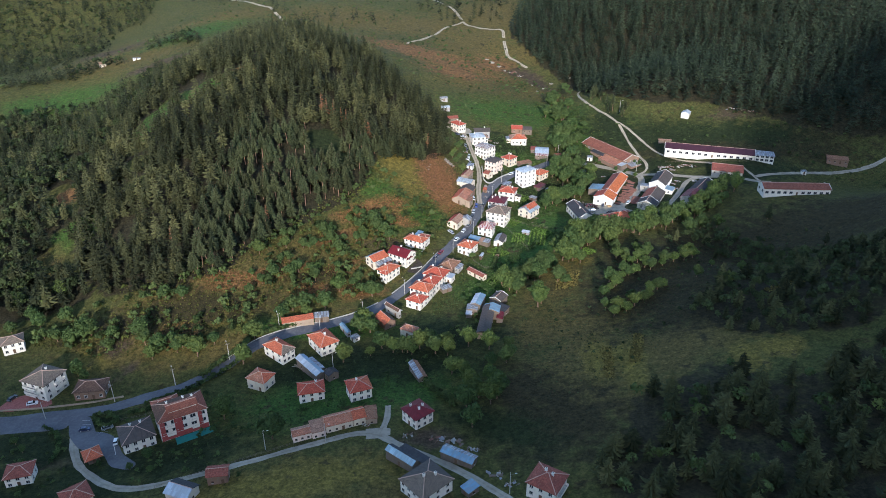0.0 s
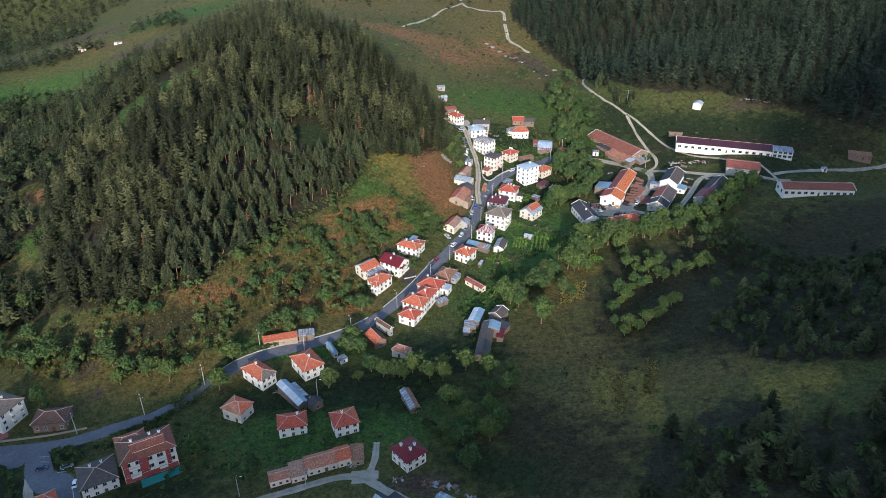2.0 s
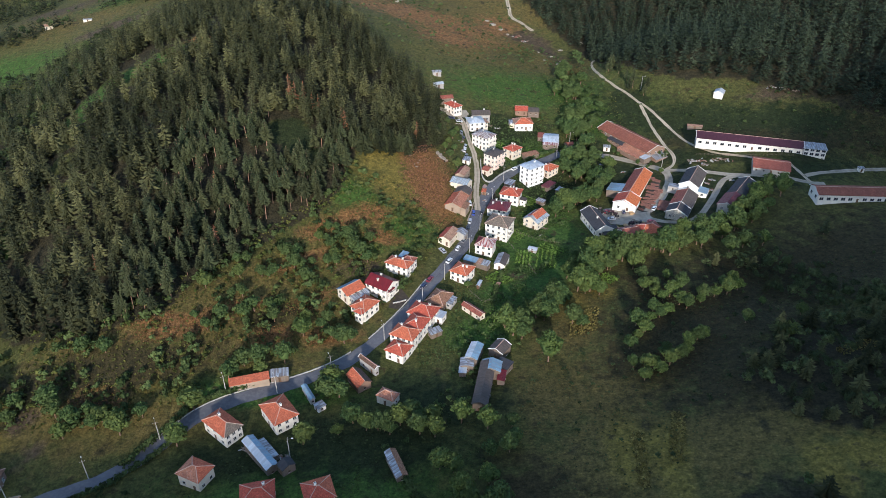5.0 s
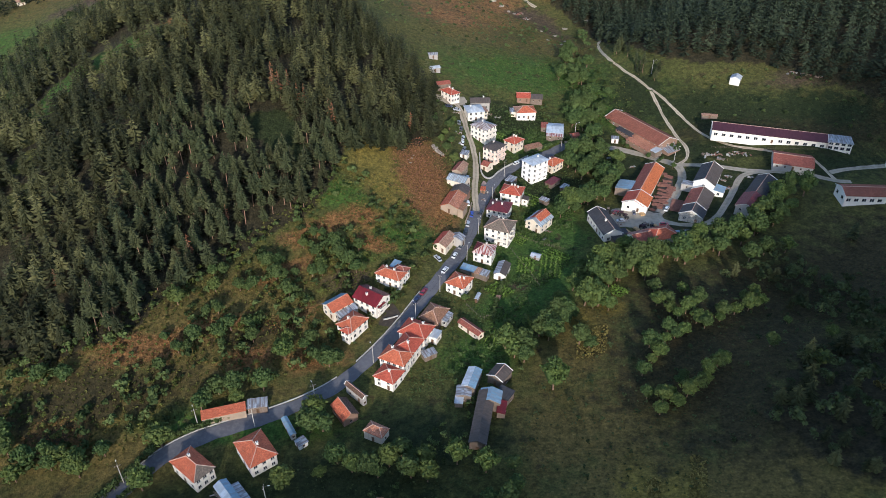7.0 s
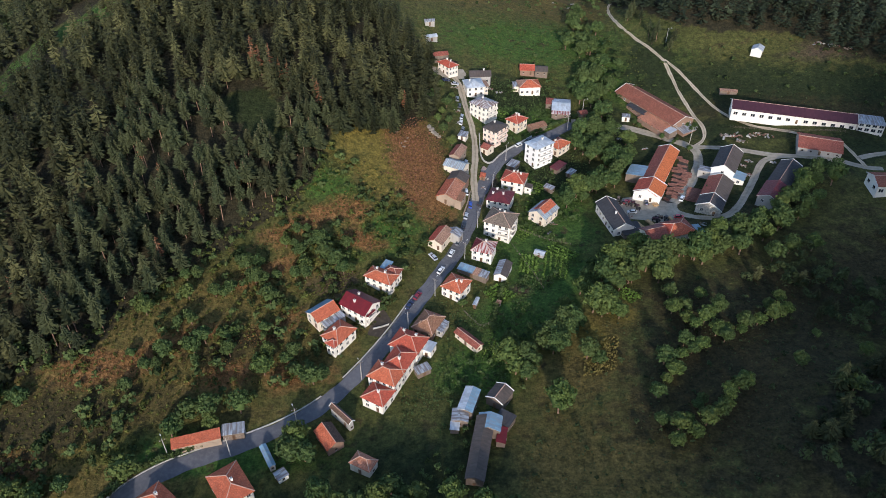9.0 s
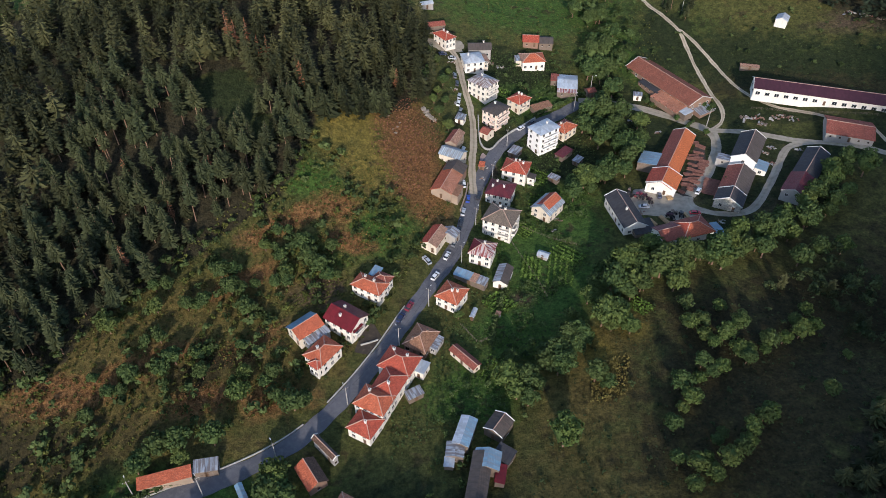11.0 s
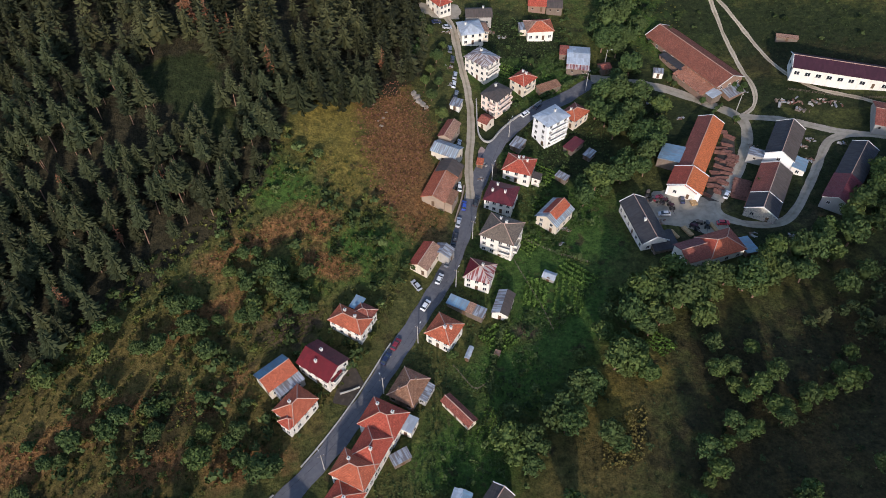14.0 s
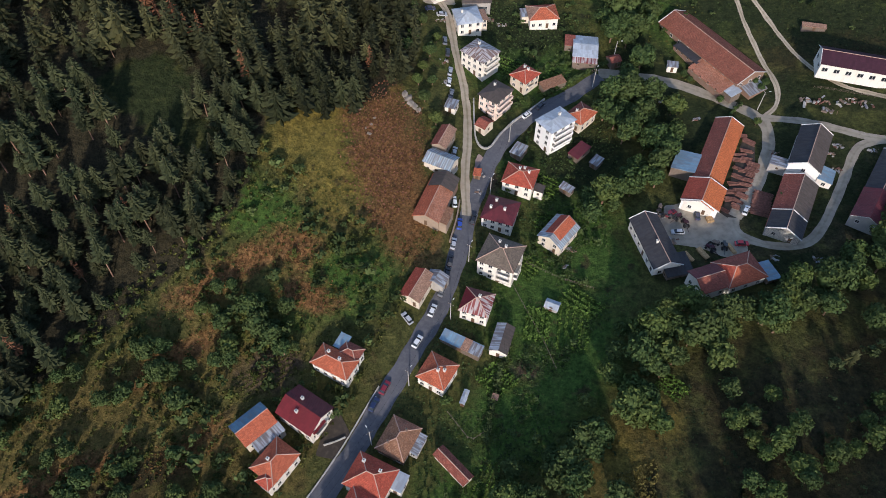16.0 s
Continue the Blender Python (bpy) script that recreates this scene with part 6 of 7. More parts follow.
scrub = scatter([(-20, 560), (30, 560), (100, 600), (70, 690), (20, 760), (-60, 800), (-120, 760), (-80, 660)], 8.0, 18, (), 0.55)
scrub = scrub[np.sin(scrub[:, 0] * 0.07) * np.sin(scrub[:, 1] * 0.06) + rng0.normal(0, 0.3, len(scrub)) > -0.05]
merged("scrub", BROAD_TINY, scrub, rng0.uniform(0.15, 0.6, len(scrub)), LEAF, "green scrub on the valley head meadow", "bush", 19)
lone = scatter([(-360, 640), (-160, 720), (60, 720), (90, 600), (10, 560), (-20, 640), (-130, 760), (200, 900), (-200, 900)], 13, 16, (), 0.5)
merged("scrub", BROAD_TINY, lone, rng0.uniform(0.15, 0.6, len(lone)), LEAF, "scattered bushes on the far meadows", "bush", 17)


CLEAR = ((102, 369, 10), (108, 364, 5), (96, 409, 9), (104, 430, 6), (26, 417, 6))

BUILT = [ob.location.xy for ob in scene.objects if ob.parent is None and ob.type == "EMPTY" and not ob.name.startswith(("spruce", "broadleaf"))]


def grove(points, light=0.2, lo=0.75, hi=1.15):
    for x, y in points:
        if any(math.hypot(x - a, y - c) < r for a, c, r in CLEAR) or any(math.hypot(x - a, y - c) < 6.0 for a, c in BUILT):
            continue
        plant((LIGHT_T if rnd.random() < light else BROAD_T)[rnd.randrange(6)], x + rnd.uniform(-0.5, 0.5), y + rnd.uniform(-0.5, 0.5), rnd.uniform(lo, hi), 0.2)


# the brook's belt, the rows on the dark meadow, the trees of the sunny slope
BELT = [(30, 305), (36, 305), (43, 311), (46, 314), (33, 300), (53, 323), (50, 320), (57, 306), (66, 335), (63, 328), (67, 331), (68, 327), (72, 342), (69, 345), (78, 357), (86, 361), (90, 358), (81, 352), (93, 354), (99, 365), (87, 350), (76, 346), (106, 355)]
BELT_FAR = [(114, 357), (119, 359), (109, 352), (98, 361), (80, 344), (90, 342), (73, 352), (113, 362), (125, 358), (137, 367), (145, 373), (156, 379), (139, 377), (154, 389), (166, 403), (173, 406), (177, 400), (144, 358), (154, 360), (131, 367), (136, 354), (118, 368), (126, 366), (148, 382), (160, 394)]
ROWS_TWO = [(101, 332), (90, 325), (94, 326), (95, 316), (93, 319), (91, 304), (87, 303), (94, 306), (84, 296), (101, 312), (105, 312), (110, 312), (112, 315), (117, 316), (123, 319), (128, 322), (103, 308), (99, 318), (90, 308), (123, 324), (129, 329), (91, 334), (104, 322), (81, 300), (75, 286), (80, 293), (74, 275), (79, 273), (76, 267), (86, 281), (87, 273), (92, 277), (96, 283), (101, 287), (82, 270)]
SLOPE_HIGH = [(-52, 354), (-43, 345), (-46, 340), (-81, 325), (-73, 328), (-68, 331), (-60, 336), (-53, 340), (-81, 314), (-72, 309), (-66, 312), (-63, 305), (-54, 305), (-50, 307), (-45, 306), (-51, 300), (-35, 297), (-31, 299), (-39, 355), (-46, 352), (-32, 348), (-36, 350), (-29, 345), (-53, 317), (-64, 342), (-92, 299), (-87, 295), (-83, 301), (-83, 333), (-92, 316), (-48, 361)]
SLOPE_LOW = [(-100, 257), (-121, 281), (-129, 282), (-91, 288), (-70, 282), (-54, 329), (-40, 300), (-37, 328), (-74, 305), (-133, 260), (-146, 261), (-118, 256), (-205, 298), (-202, 287), (-183, 293), (-189, 286), (-190, 278), (-173, 276), (-196, 269), (-179, 265), (-64, 279), (-74, 277), (-29, 357), (-157, 263)]
grove(BELT, 0.35, 1.15, 1.6)
grove([(x + 2.8, y - 2.4) for x, y in BELT], 0.2, 0.8, 1.2)
grove(BELT_FAR, 0.35, 1.0, 1.5)
# many pale-leaved trees here: sun on the crowns is put into the leaf colour
grove(ROWS_TWO, 0.6, 0.68, 1.08)
grove([(x + 2.2, y + 1.6) for x, y in ROWS_TWO[25::2]], 0.6, 0.6, 0.9)
UPPER_BROOK = [(84, 557), (88, 550), (78, 544), (83, 540), (90, 539), (94, 534), (87, 532), (80, 532), (91, 525), (96, 523), (101, 524), (105, 517), (96, 514), (91, 514), (83, 504), (90, 501), (96, 504), (104, 508), (80, 493), (87, 492), (95, 493), (102, 497), (78, 485), (82, 481), (88, 482), (95, 485), (106, 617), (105, 599), (110, 622), (104, 583)]
merged("broadleaf_wood", BROAD_FAR, np.array(UPPER_BROOK, float), rng0.uniform(0.75, 1.2, len(UPPER_BROOK)), LEAF, "green broadleaf trees along the upper brook", "wood", 58)
for i, (x, y) in enumerate(((127, 528.5), (129.5, 530), (134.5, 520), (137, 523.5), (126, 534.5), (118.5, 557), (124, 549.5), (122.5, 563))):
    plant(CON_T[i % 8], x, y, (0.6, 0.75, 0.5, 0.7)[i % 4])
grove(SLOPE_HIGH, 0.15, 0.6, 1.15)
grove([(x + 3.1, y + 1.4) for x, y in SLOPE_HIGH[::2]], 0.1, 0.5, 0.85)
grove(SLOPE_LOW, 0.15, 0.7, 1.25)
plant(LIGHT_T[3], 44.5, 283, 1.45)
plant(LIGHT_T[0], 46.5, 286, 1.0)
grove([(-60, 281), (-65, 283), (-70, 282), (-56, 285), (-33, 268), (-34, 261), (-36, 272)], 0.1, 1.1, 1.4)
# half of these also carry the sunlit crown in paler leaves
grove([(132, 288), (130, 280), (143, 297), (121, 294), (133, 309)], 0.5, 0.6, 1.0)
grove([(61, 409), (62, 403), (68, 405), (72, 406), (63, 397), (78, 411), (83, 413), (89, 418), (92, 424), (95, 431), (89, 428), (87, 442), (82, 437), (82, 450), (87, 456), (79, 445), (76, 450), (76, 438), (90, 450), (73, 442), (89, 408), (86, 411), (78, 431), (80, 481), (85, 487), (86, 478), (91, 484), (97, 493), (90, 496), (83, 493), (78, 490), (99, 548), (87, 541), (92, 526), (97, 513), (79, 534), (86, 507), (86, 560), (90, 467), (81, 472), (98, 445)], 0.08, 1.05, 1.6)
grove([(-75, 275), (-37, 275), (-35, 266), (-38, 270), (-22, 251), (-15, 250), (-10, 252), (-3, 247), (2, 245), (-114, 255), (-106, 250), (-123, 253), (-125, 248), (19, 248), (11, 251), (-42, 245), (-85, 246), (-172, 263), (-184, 272), (-163, 259), (-108, 255), (-130, 256), (-83, 209), (4, 230), (10, 217), (11, 196), (18, 209), (20, 212), (14, 213), (8, 229), (-61, 194), (1, 253), (-83, 260), (-159, 262)], 0.5, 0.95, 1.4)
# fillers along the brook
for (x0, y0), (x1, y1), k in (((26, 303), (55, 324), 6), ((55, 324), (68, 345), 6), ((68, 347), (104, 358), 8), ((104, 358), (150, 378), 10), ((150, 378), (176, 402), 8), ((66, 405), (92, 424), 8), ((92, 424), (82, 462), 10), ((85, 465), (92, 590), 26), ((8, 205), (30, 250), 8), ((-28, 250), (0, 250), 5)):
    for i in range(k):
        t_ = (i + rnd.random()) / k
        grove([(x0 + (x1 - x0) * t_ + rnd.gauss(0, 3.2), y0 + (y1 - y0) * t_ + rnd.gauss(0, 3.2))], 0.12, 0.7, 1.25)
for x, y, k in ((-103.3, 187, 0.6), (-100, 180, 0.45), (-151.8, 193.3, 0.5), (-148, 186, 0.6), (-157, 198, 0.5), (-148.5, 236, 0.7), (-153, 240, 0.9), (-126, 255, 0.9), (-115, 251.7, 0.8), (-146, 255, 0.8), (-108, 182, 0.4)):
    plant(BROAD_T[rnd.randrange(6)], x, y, k, 0.2)
grove([(8, 455), (10, 463), (6, 447), (12, 471), (9, 440), (4, 470), (13, 431), (7, 479), (4, 486), (2, 462), (11, 449)], 0.35, 0.5, 0.85)
plant(LIGHT_T[2], -31, 249, 0.75)
plant(LIGHT_T[4], 15.5, 332.5, 0.6)
plant(BROAD_T[1], -29.5, 400, 0.42)
plant(BROAD_T[2], 49.5, 471.5, 0.5)
for proto in PROTOS:
    if proto not in used:
        plant(proto, -70 + 9 * PROTOS.index(proto) % 40, 312, 0.5)

# ---------------------------------------------------------------- low growth
TUFT = []
for i in range(5):
    rng = np.random.default_rng(300 + i)
    v_, f_ = [], []
    for j in range(7):
        a, L = rng.uniform(0, 6.28), rng.uniform(0.3, 0.7)
        c, s = math.cos(a), math.sin(a)
        b0 = len(v_)
        hh = rng.uniform(0.3, 0.75)
        v_ += [(0.1 * c, 0.1 * s, 0), (L * 0.6 * c - 0.2 * s, L * 0.6 * s + 0.2 * c, hh), (L * c, L * s, hh * 0.8), (L * 0.6 * c + 0.2 * s, L * 0.6 * s - 0.2 * c, hh)]
        f_ += [(b0, b0 + 1, b0 + 2, b0 + 3)]
    TUFT.append((np.array(v_), np.array(f_)))


PAVED = ((-126, 200, 8), (-117, 191, 6), (-111, 185, 4), (-136, 208, 7), (-148, 212, 7), (-160, 212, 8), (-170, 210, 8), (-150, 198, 6), (97, 392, 13), (-98, 207, 9), (-99, 199, 8), (-112, 199, 8), (-23, 194, 4), (-45, 196, 5), (-33, 201, 5), (90, 398, 6))


def keep_off(p):
    """Not on the ways nor inside buildings."""
    ok = np.ones(len(p), bool)
    for ob in scene.objects:
        if ob.parent is None and ob.type == "EMPTY" and not ob.name.startswith(("spruce", "broadleaf")):
            ok &= np.hypot(p[:, 0] - ob.location.x, p[:, 1] - ob.location.y) > 5.0
    for line, width in WAYS:
        ok &= np.min(np.hypot(p[:, None, 0] - line[None, :, 0], p[:, None, 1] - line[None, :, 1]), 1) > width / 2 + 1.3
    for x, y, r in PAVED:
        ok &= np.hypot(p[:, 0] - x, p[:, 1] - y) > r
    return p[ok]


def low(name, poly, step, seed, material, sizes, label, holes=(), where=None, least=0.5):
    p = keep_off(scatter(poly, step, seed, holes, 0.5))
    if where:
        p = p[cover_at(p[:, 0], p[:, 1])[where] + np.random.default_rng(seed).uniform(-0.3, 0.3, len(p)) > least]
    merged(name, TUFT, p, np.random.default_rng(seed).uniform(*sizes, len(p)), material, label, "undergrowth", seed, 0.2)


PLOTS = ((42.5, 373, 7), (37, 366, 4), (62.9, 379.5, 8), (42, 358, 7.5), (58, 366, 6), (52, 368, 4), (48, 335, 7), (55, 342, 6), (60, 350, 5), (50, 356, 5), (79, 337, 5))
SLOPE_ZONE = [(-190, 262), (-150, 250), (-100, 252), (-70, 280), (-30, 303), (-8, 335), (4, 362), (12, 380), (12, 440), (-10, 440), (-40, 410), (-52, 384), (-76, 358), (-96, 326), (-114, 304), (-150, 295)]
low("ferns", SLOPE_ZONE, 0.75, 21, FERN, (0.25, 0.75), "rust-brown ferns on the bare hillside", where="fern")
BRUSH = leaf_mat("dry_brushwood", (0.070, 0.034, 0.024), (0.38, 0.175, 0.098), (0.21, 0.092, 0.054))
low("brushwood", [(-24, 405), (-16, 434), (-4, 446), (6, 455), (9, 436), (8, 420), (4, 398), (-4, 386), (-14, 394)], 1.05, 41, BRUSH, (0.35, 0.95), "cut brushwood and dead stalks on the bare slope", where="fern", least=0.35)
QUARRY = ((-4, 412, 17), (2, 396, 11), (-6, 430, 14), (-28, 416, 14))
low("herbs", SLOPE_ZONE, 1.9, 22, HERB, (0.5, 1.4), "tall weeds and grass on the slope", QUARRY)
for strip_ in ([(61, 214), (65, 214), (69, 240), (65, 241)], [(71, 222), (76, 222), (84, 246), (80, 248)], [(54, 296), (66, 300), (70, 316), (58, 312)], [(140, 262), (158, 266), (156, 271), (140, 268)]):
    low("dry_grass", strip_, 0.9, 29, STRAW, (0.5, 1.3), "strip of yellow dry grass on the meadow")
low("herbs", [(-5, 280), (30, 300), (60, 350), (70, 400), (80, 440), (75, 490), (25, 505), (28, 460), (46, 446), (31, 415), (23, 375), (6, 340), (-6, 315)], 1.3, 28, LEAF, (0.3, 1.1), "beans, weeds and garden plants between the houses", PLOTS)
low("herbs", [(36, 340), (62, 345), (66, 372), (60, 398), (44, 400), (40, 360)], 1.3, 23, LEAF, (0.4, 1.1), "green garden growth behind the houses", PLOTS)
low("herbs", [(-100, 225), (-20, 262), (20, 262), (20, 215), (-10, 212), (-60, 200), (-95, 180)], 2.2, 24, LEAFDARK, (0.3, 0.9), "green weeds in the lower gardens")
low("herbs", [(30, 262), (60, 330), (110, 345), (200, 345), (200, 290), (110, 262), (70, 215), (40, 205)], 2.6, 25, LEAFDARK, (0.3, 0.9), "coarse grass and weeds on the dark meadow")
low("herbs", [(100, 440), (120, 480), (120, 600), (90, 600), (30, 560), (30, 505), (60, 500), (80, 440)], 2.6, 26, HERB, (0.4, 1.1), "green weeds on the upper meadow")
low("herbs", [(110, 480), (140, 520), (190, 516), (300, 450), (300, 400), (200, 440), (160, 470)], 2.6, 27, LEAFDARK, (0.4, 1.0), "coarse meadow grass behind the cowshed")
# shrubs on the slope
sh = keep_off(scatter(SLOPE_ZONE, 3.4, 31, QUARRY, 0.5))
sh = sh[np.sin(sh[:, 0] * 0.16 + 1) * np.sin(sh[:, 1] * 0.13) + 0.4 * np.sin(sh[:, 0] * 0.5) * np.sin(sh[:, 1] * 0.45) > -0.15]
BUSH = [broadleaf_arrays(260 + i, 2.6, 1.7, 6, 22, 0.42, 0.05) for i in range(4)]
merged("shrubs", BUSH, sh[::2], rng0.uniform(0.35, 1.9, len(sh[::2])), LEAF, "scattered green shrubs on the slope", "bush", 32)
merged("shrubs", BUSH, sh[1::2], rng0.uniform(0.2, 1.1, len(sh[1::2])), HERB, "scattered olive shrubs on the slope", "bush", 30)
sh = keep_off(scatter([(25, 510), (120, 480), (140, 518), (200, 515), (290, 455), (290, 400), (200, 470), (160, 480), (115, 610), (60, 660), (0, 600)], 9.0, 39, (), 0.55))
merged("shrubs", BUSH, sh, rng0.uniform(0.25, 1.1, len(sh)), LEAF, "scattered bushes on the upper meadow", "bush", 40)
sh = keep_off(scatter([(30, 255), (60, 330), (110, 345), (210, 345), (210, 290), (110, 262), (70, 215)], 9.0, 33, (), 0.5))
merged("shrubs", BUSH, sh, rng0.uniform(0.3, 0.8, len(sh)), LEAFDARK, "scattered shrubs on the dark meadow", "bush", 34)
sh = keep_off(scatter([(-40, 205), (-100, 215), (-100, 180), (20, 262), (60, 345), (66, 372), (60, 430), (70, 500), (40, 500), (30, 400), (38, 340), (10, 300), (0, 250)], 4.2, 35, PLOTS, 0.55))
merged("shrubs", BUSH, sh, rng0.uniform(0.25, 1.0, len(sh)), LEAF, "garden bushes between the houses", "bush", 36)


sh = keep_off(scatter([(-175, 175), (-90, 165), (-60, 175), (-95, 200), (-90, 235), (-125, 218), (-175, 205)], 5.0, 37, (), 0.5))
merged("shrubs", BUSH, sh, rng0.uniform(0.25, 1.0, len(sh)), LEAF, "dark garden bushes in the lower village", "bush", 38)


def hedge(pts, label, seed, size=0.7):
    p = np.array(pts, float)
    seg = np.r_[0, np.cumsum(np.hypot(*np.diff(p, axis=0).T))]
    s_ = np.arange(0, seg[-1], 0.75)
    q = np.stack([np.interp(s_, seg, p[:, i]) for i in (0, 1)], 1)
    merged("hedge", BUSH, q, np.random.default_rng(seed).uniform(size * 0.8, size * 1.2, len(q)), LEAF, label, "hedge", seed)


hedge([(-122, 216), (-112, 219), (-101, 224)], "dark clipped hedge above the guesthouse", 71)
hedge([(-151, 207.5), (-144.5, 203.5), (-139.5, 195.5), (-138.5, 187)], "dark hedge round the corner garden", 72)
hedge([(-84, 252), (-92, 240), (-104, 229), (-118, 221)], "roadside bushes below the street", 73, 0.8)
hedge([(-100, 237), (-84, 262), (-60, 276)], "overgrown bushes above the street", 74, 0.9)
hedge([(-135, 214.8), (-130, 216.5), (-125, 211.5), (-127, 207.5), (-131, 208.5), (-134, 213)], "dark thick hedge round the forecourt bed", 79, 0.75)
hedge([(52, 452), (66, 462), (78, 470), (95, 468)], "bushes along the lane", 75, 0.8)
hedge([(104, 420), (115, 440), (124, 448)], "bushes behind the log stacks", 76, 0.6)
hedge([(-14, 240), (-5, 222), (4, 208)], "bushes on the brook bank", 77, 1.0)
hedge([(26, 322), (30, 340), (34, 350)], "garden bushes along the plot edge", 78, 0.7)


def crop_rows(x0, y0, x1, y1, rows, gap, material, label, size, seed):
    d = np.array((x1 - x0, y1 - y0))
    L = np.hypot(*d)
    d = d / L
    side = np.array((d[1], -d[0]))
    rng = np.random.default_rng(seed)
    pts = [np.array((x0, y0)) + d * (i * 0.55) + side * (k * gap) + rng.normal(0, 0.14, 2) for k in range(rows) for i in range(int(L / 0.55))]
    merged("crop_rows", TUFT, np.array(pts), rng.uniform(size * 0.5, size * 1.0, len(pts)), material, label, "crop", seed, 0.1)


crop_rows(38.6, 353, 40.5, 364.5, 5, 1.5, CROP, "tall light green rows of maize behind the shed", 1.69, 41)
crop_rows(47.5, 350, 50.5, 366, 5, 2.1, CROP, "rows of green vegetables behind the houses", 1.28, 42)
crop_rows(54, 371.5, 63.5, 363, 4, 1.9, CROP, "rows of staked beans along the plot edge", 1.55, 52)
crop_rows(24, 340, 31, 346, 6, 1.6, CROP, "rows of maize behind the white house", 1.62, 43)
crop_rows(77, 340.5, 82, 334.5, 5, 1.3, CROP, "small plot of maize by the brook", 1.35, 45)
crop_rows(44, 418, 56, 412, 6, 1.5, CROP, "rows of light green garden crops", 1.35, 44)
crop_rows(-42, 337, -28, 346, 6, 1.3, HERB, "withered bean rows on dark soil", 0.81, 46)
crop_rows(38, 386, 47, 378, 6, 1.4, CROP, "rows of potatoes in the long garden", 1.08, 48)
crop_rows(46, 400, 58, 398, 5, 1.5, CROP, "rows of garden greens by the old house", 1.22, 49)
crop_rows(36, 470, 48, 466, 6, 1.5, CROP, "rows of crops in the upper gardens", 1.22, 50)
crop_rows(56, 466, 64, 460, 5, 1.5, CROP, "rows of crops by the pale barn", 1.22, 51)
crop_rows(22, 308, 26, 318, 4, 1.4, CROP, "rows of cabbages by the outbuilding", 0.94, 47)


# ---------------------------------------------------------------- rocks, walls, fences
def rock(x, y, s, seed):
    rng = random.Random(seed)
    bm = bmesh.new()
    bmesh.ops.create_icosphere(bm, subdivisions=2, radius=1)
    for v in bm.verts:
        v.co *= 1 + 0.35 * noise.noise(v.co * 1.7 + Vector((seed, 0, 0)))
        v.co.z *= 0.3
    ob = new("boulder", tidy(bm, "boulder", ROCK))
    ob.matrix_basis = pose(x, y, ground(x, y) - 0.02 * s, 0, 0, rng.uniform(0, 360)) @ Matrix.Diagonal((s * 1.2, s * 0.8, s, 1))
    tagged(ob, "pale limestone outcrop on the rusty slope", "rock", "rocks of the slope")


for i, (x, y, s) in enumerate(((46, 672, 3.0), (52, 664, 2.2), (41, 678, 2.0), (57, 658, 1.8), (1.6, 441.2, 1.5), (2.6, 439.6, 1.7), (3.6, 438, 1.9), (4.9, 436.8, 1.6), (6.4, 435.6, 1.2), (-9, 424, 0.7), (-8, 427, 0.6), (-9.5, 420, 0.9), (-13, 429, 0.7), (-10.5, 422, 0.5), (88, 622, 1.8), (95, 612, 1.6), (82, 612, 1.3), (98, 640, 2.0), (91, 606, 1.4), (116, 652, 2.2), (79, 628, 1.2))):
    rock(x, y, s, i)


def run_wall(name, pts, height, thick, material, label, category, cap=None):
    p = np.array(pts, float)
    seg = np.r_[0, np.cumsum(np.hypot(*np.diff(p, axis=0).T))]
    s = np.arange(0, seg[-1] + 0.01, 1.5)
    q = np.stack([np.interp(s, seg, p[:, i]) for i in (0, 1)], 1)
    for _ in range(4):
        q[1:-1] = (q[:-2] + 2 * q[1:-1] + q[2:]) / 4
    d = np.gradient(q, axis=0)
    d /= np.hypot(d[:, 0], d[:, 1])[:, None]
    nrm = np.stack([d[:, 1], -d[:, 0]], 1) * thick / 2
    bm = bmesh.new()
    rows = []
    for (x, y), (a, c) in zip(q, nrm):
        z = ground(x, y)
        rows.append([bm.verts.new(w) for w in ((x - a, y - c, z - 0.8), (x - a, y - c, z + height), (x + a, y + c, z + height), (x + a, y + c, z - 0.8))])
    for r0, r1 in zip(rows, rows[1:]):
        for i in range(3):
            bm.faces.new((r0[i], r1[i], r1[i + 1], r0[i + 1]))
    bm.faces.new(rows[0]), bm.faces.new(rows[-1][::-1])
    bmesh.ops.recalc_face_normals(bm, faces=bm.faces)
    return tagged(new(name, tidy(bm, name, material)), label, category, kind="structure")


def beside(line, lo, hi, off):
    """A line kept at a distance from the street, between two shares of its length."""
    q = line[int(lo * len(line)):int(hi * len(line)):4]
    d = np.gradient(q, axis=0)
    d /= np.hypot(d[:, 0], d[:, 1])[:, None]
    return [(a + off * e[1], c - off * e[0]) for (a, c), e in zip(q, d)]


run_wall("retaining_wall", beside(main_line, 0.51, 0.635, -3.1), 0.45, 0.3, CONCRETE, "pale concrete wall along the street", "wall")
run_wall("retaining_wall", beside(main_line, 0.30, 0.50, -3.1), 0.4, 0.3, CONCRETE, "low pale roadside wall", "wall")
run_wall("retaining_wall", [(26.0, 446), (25.9, 436), (26.1, 427.5), (27.6, 424), (29.6, 423.4), (31.4, 425), (35.0, 431.8), (40.6, 438.8), (47.3, 445.3), (53.2, 451.4)], 0.8, 0.45, CONCRETE, "pale stone wall at the bend of the street", "wall")
run_wall("retaining_wall", [(-176, 217), (-160, 219.5), (-150, 221.5), (-140, 223.5), (-128, 227)], 0.7, 0.35, STONEWALL, "roadside concrete wall in the lower village", "wall")
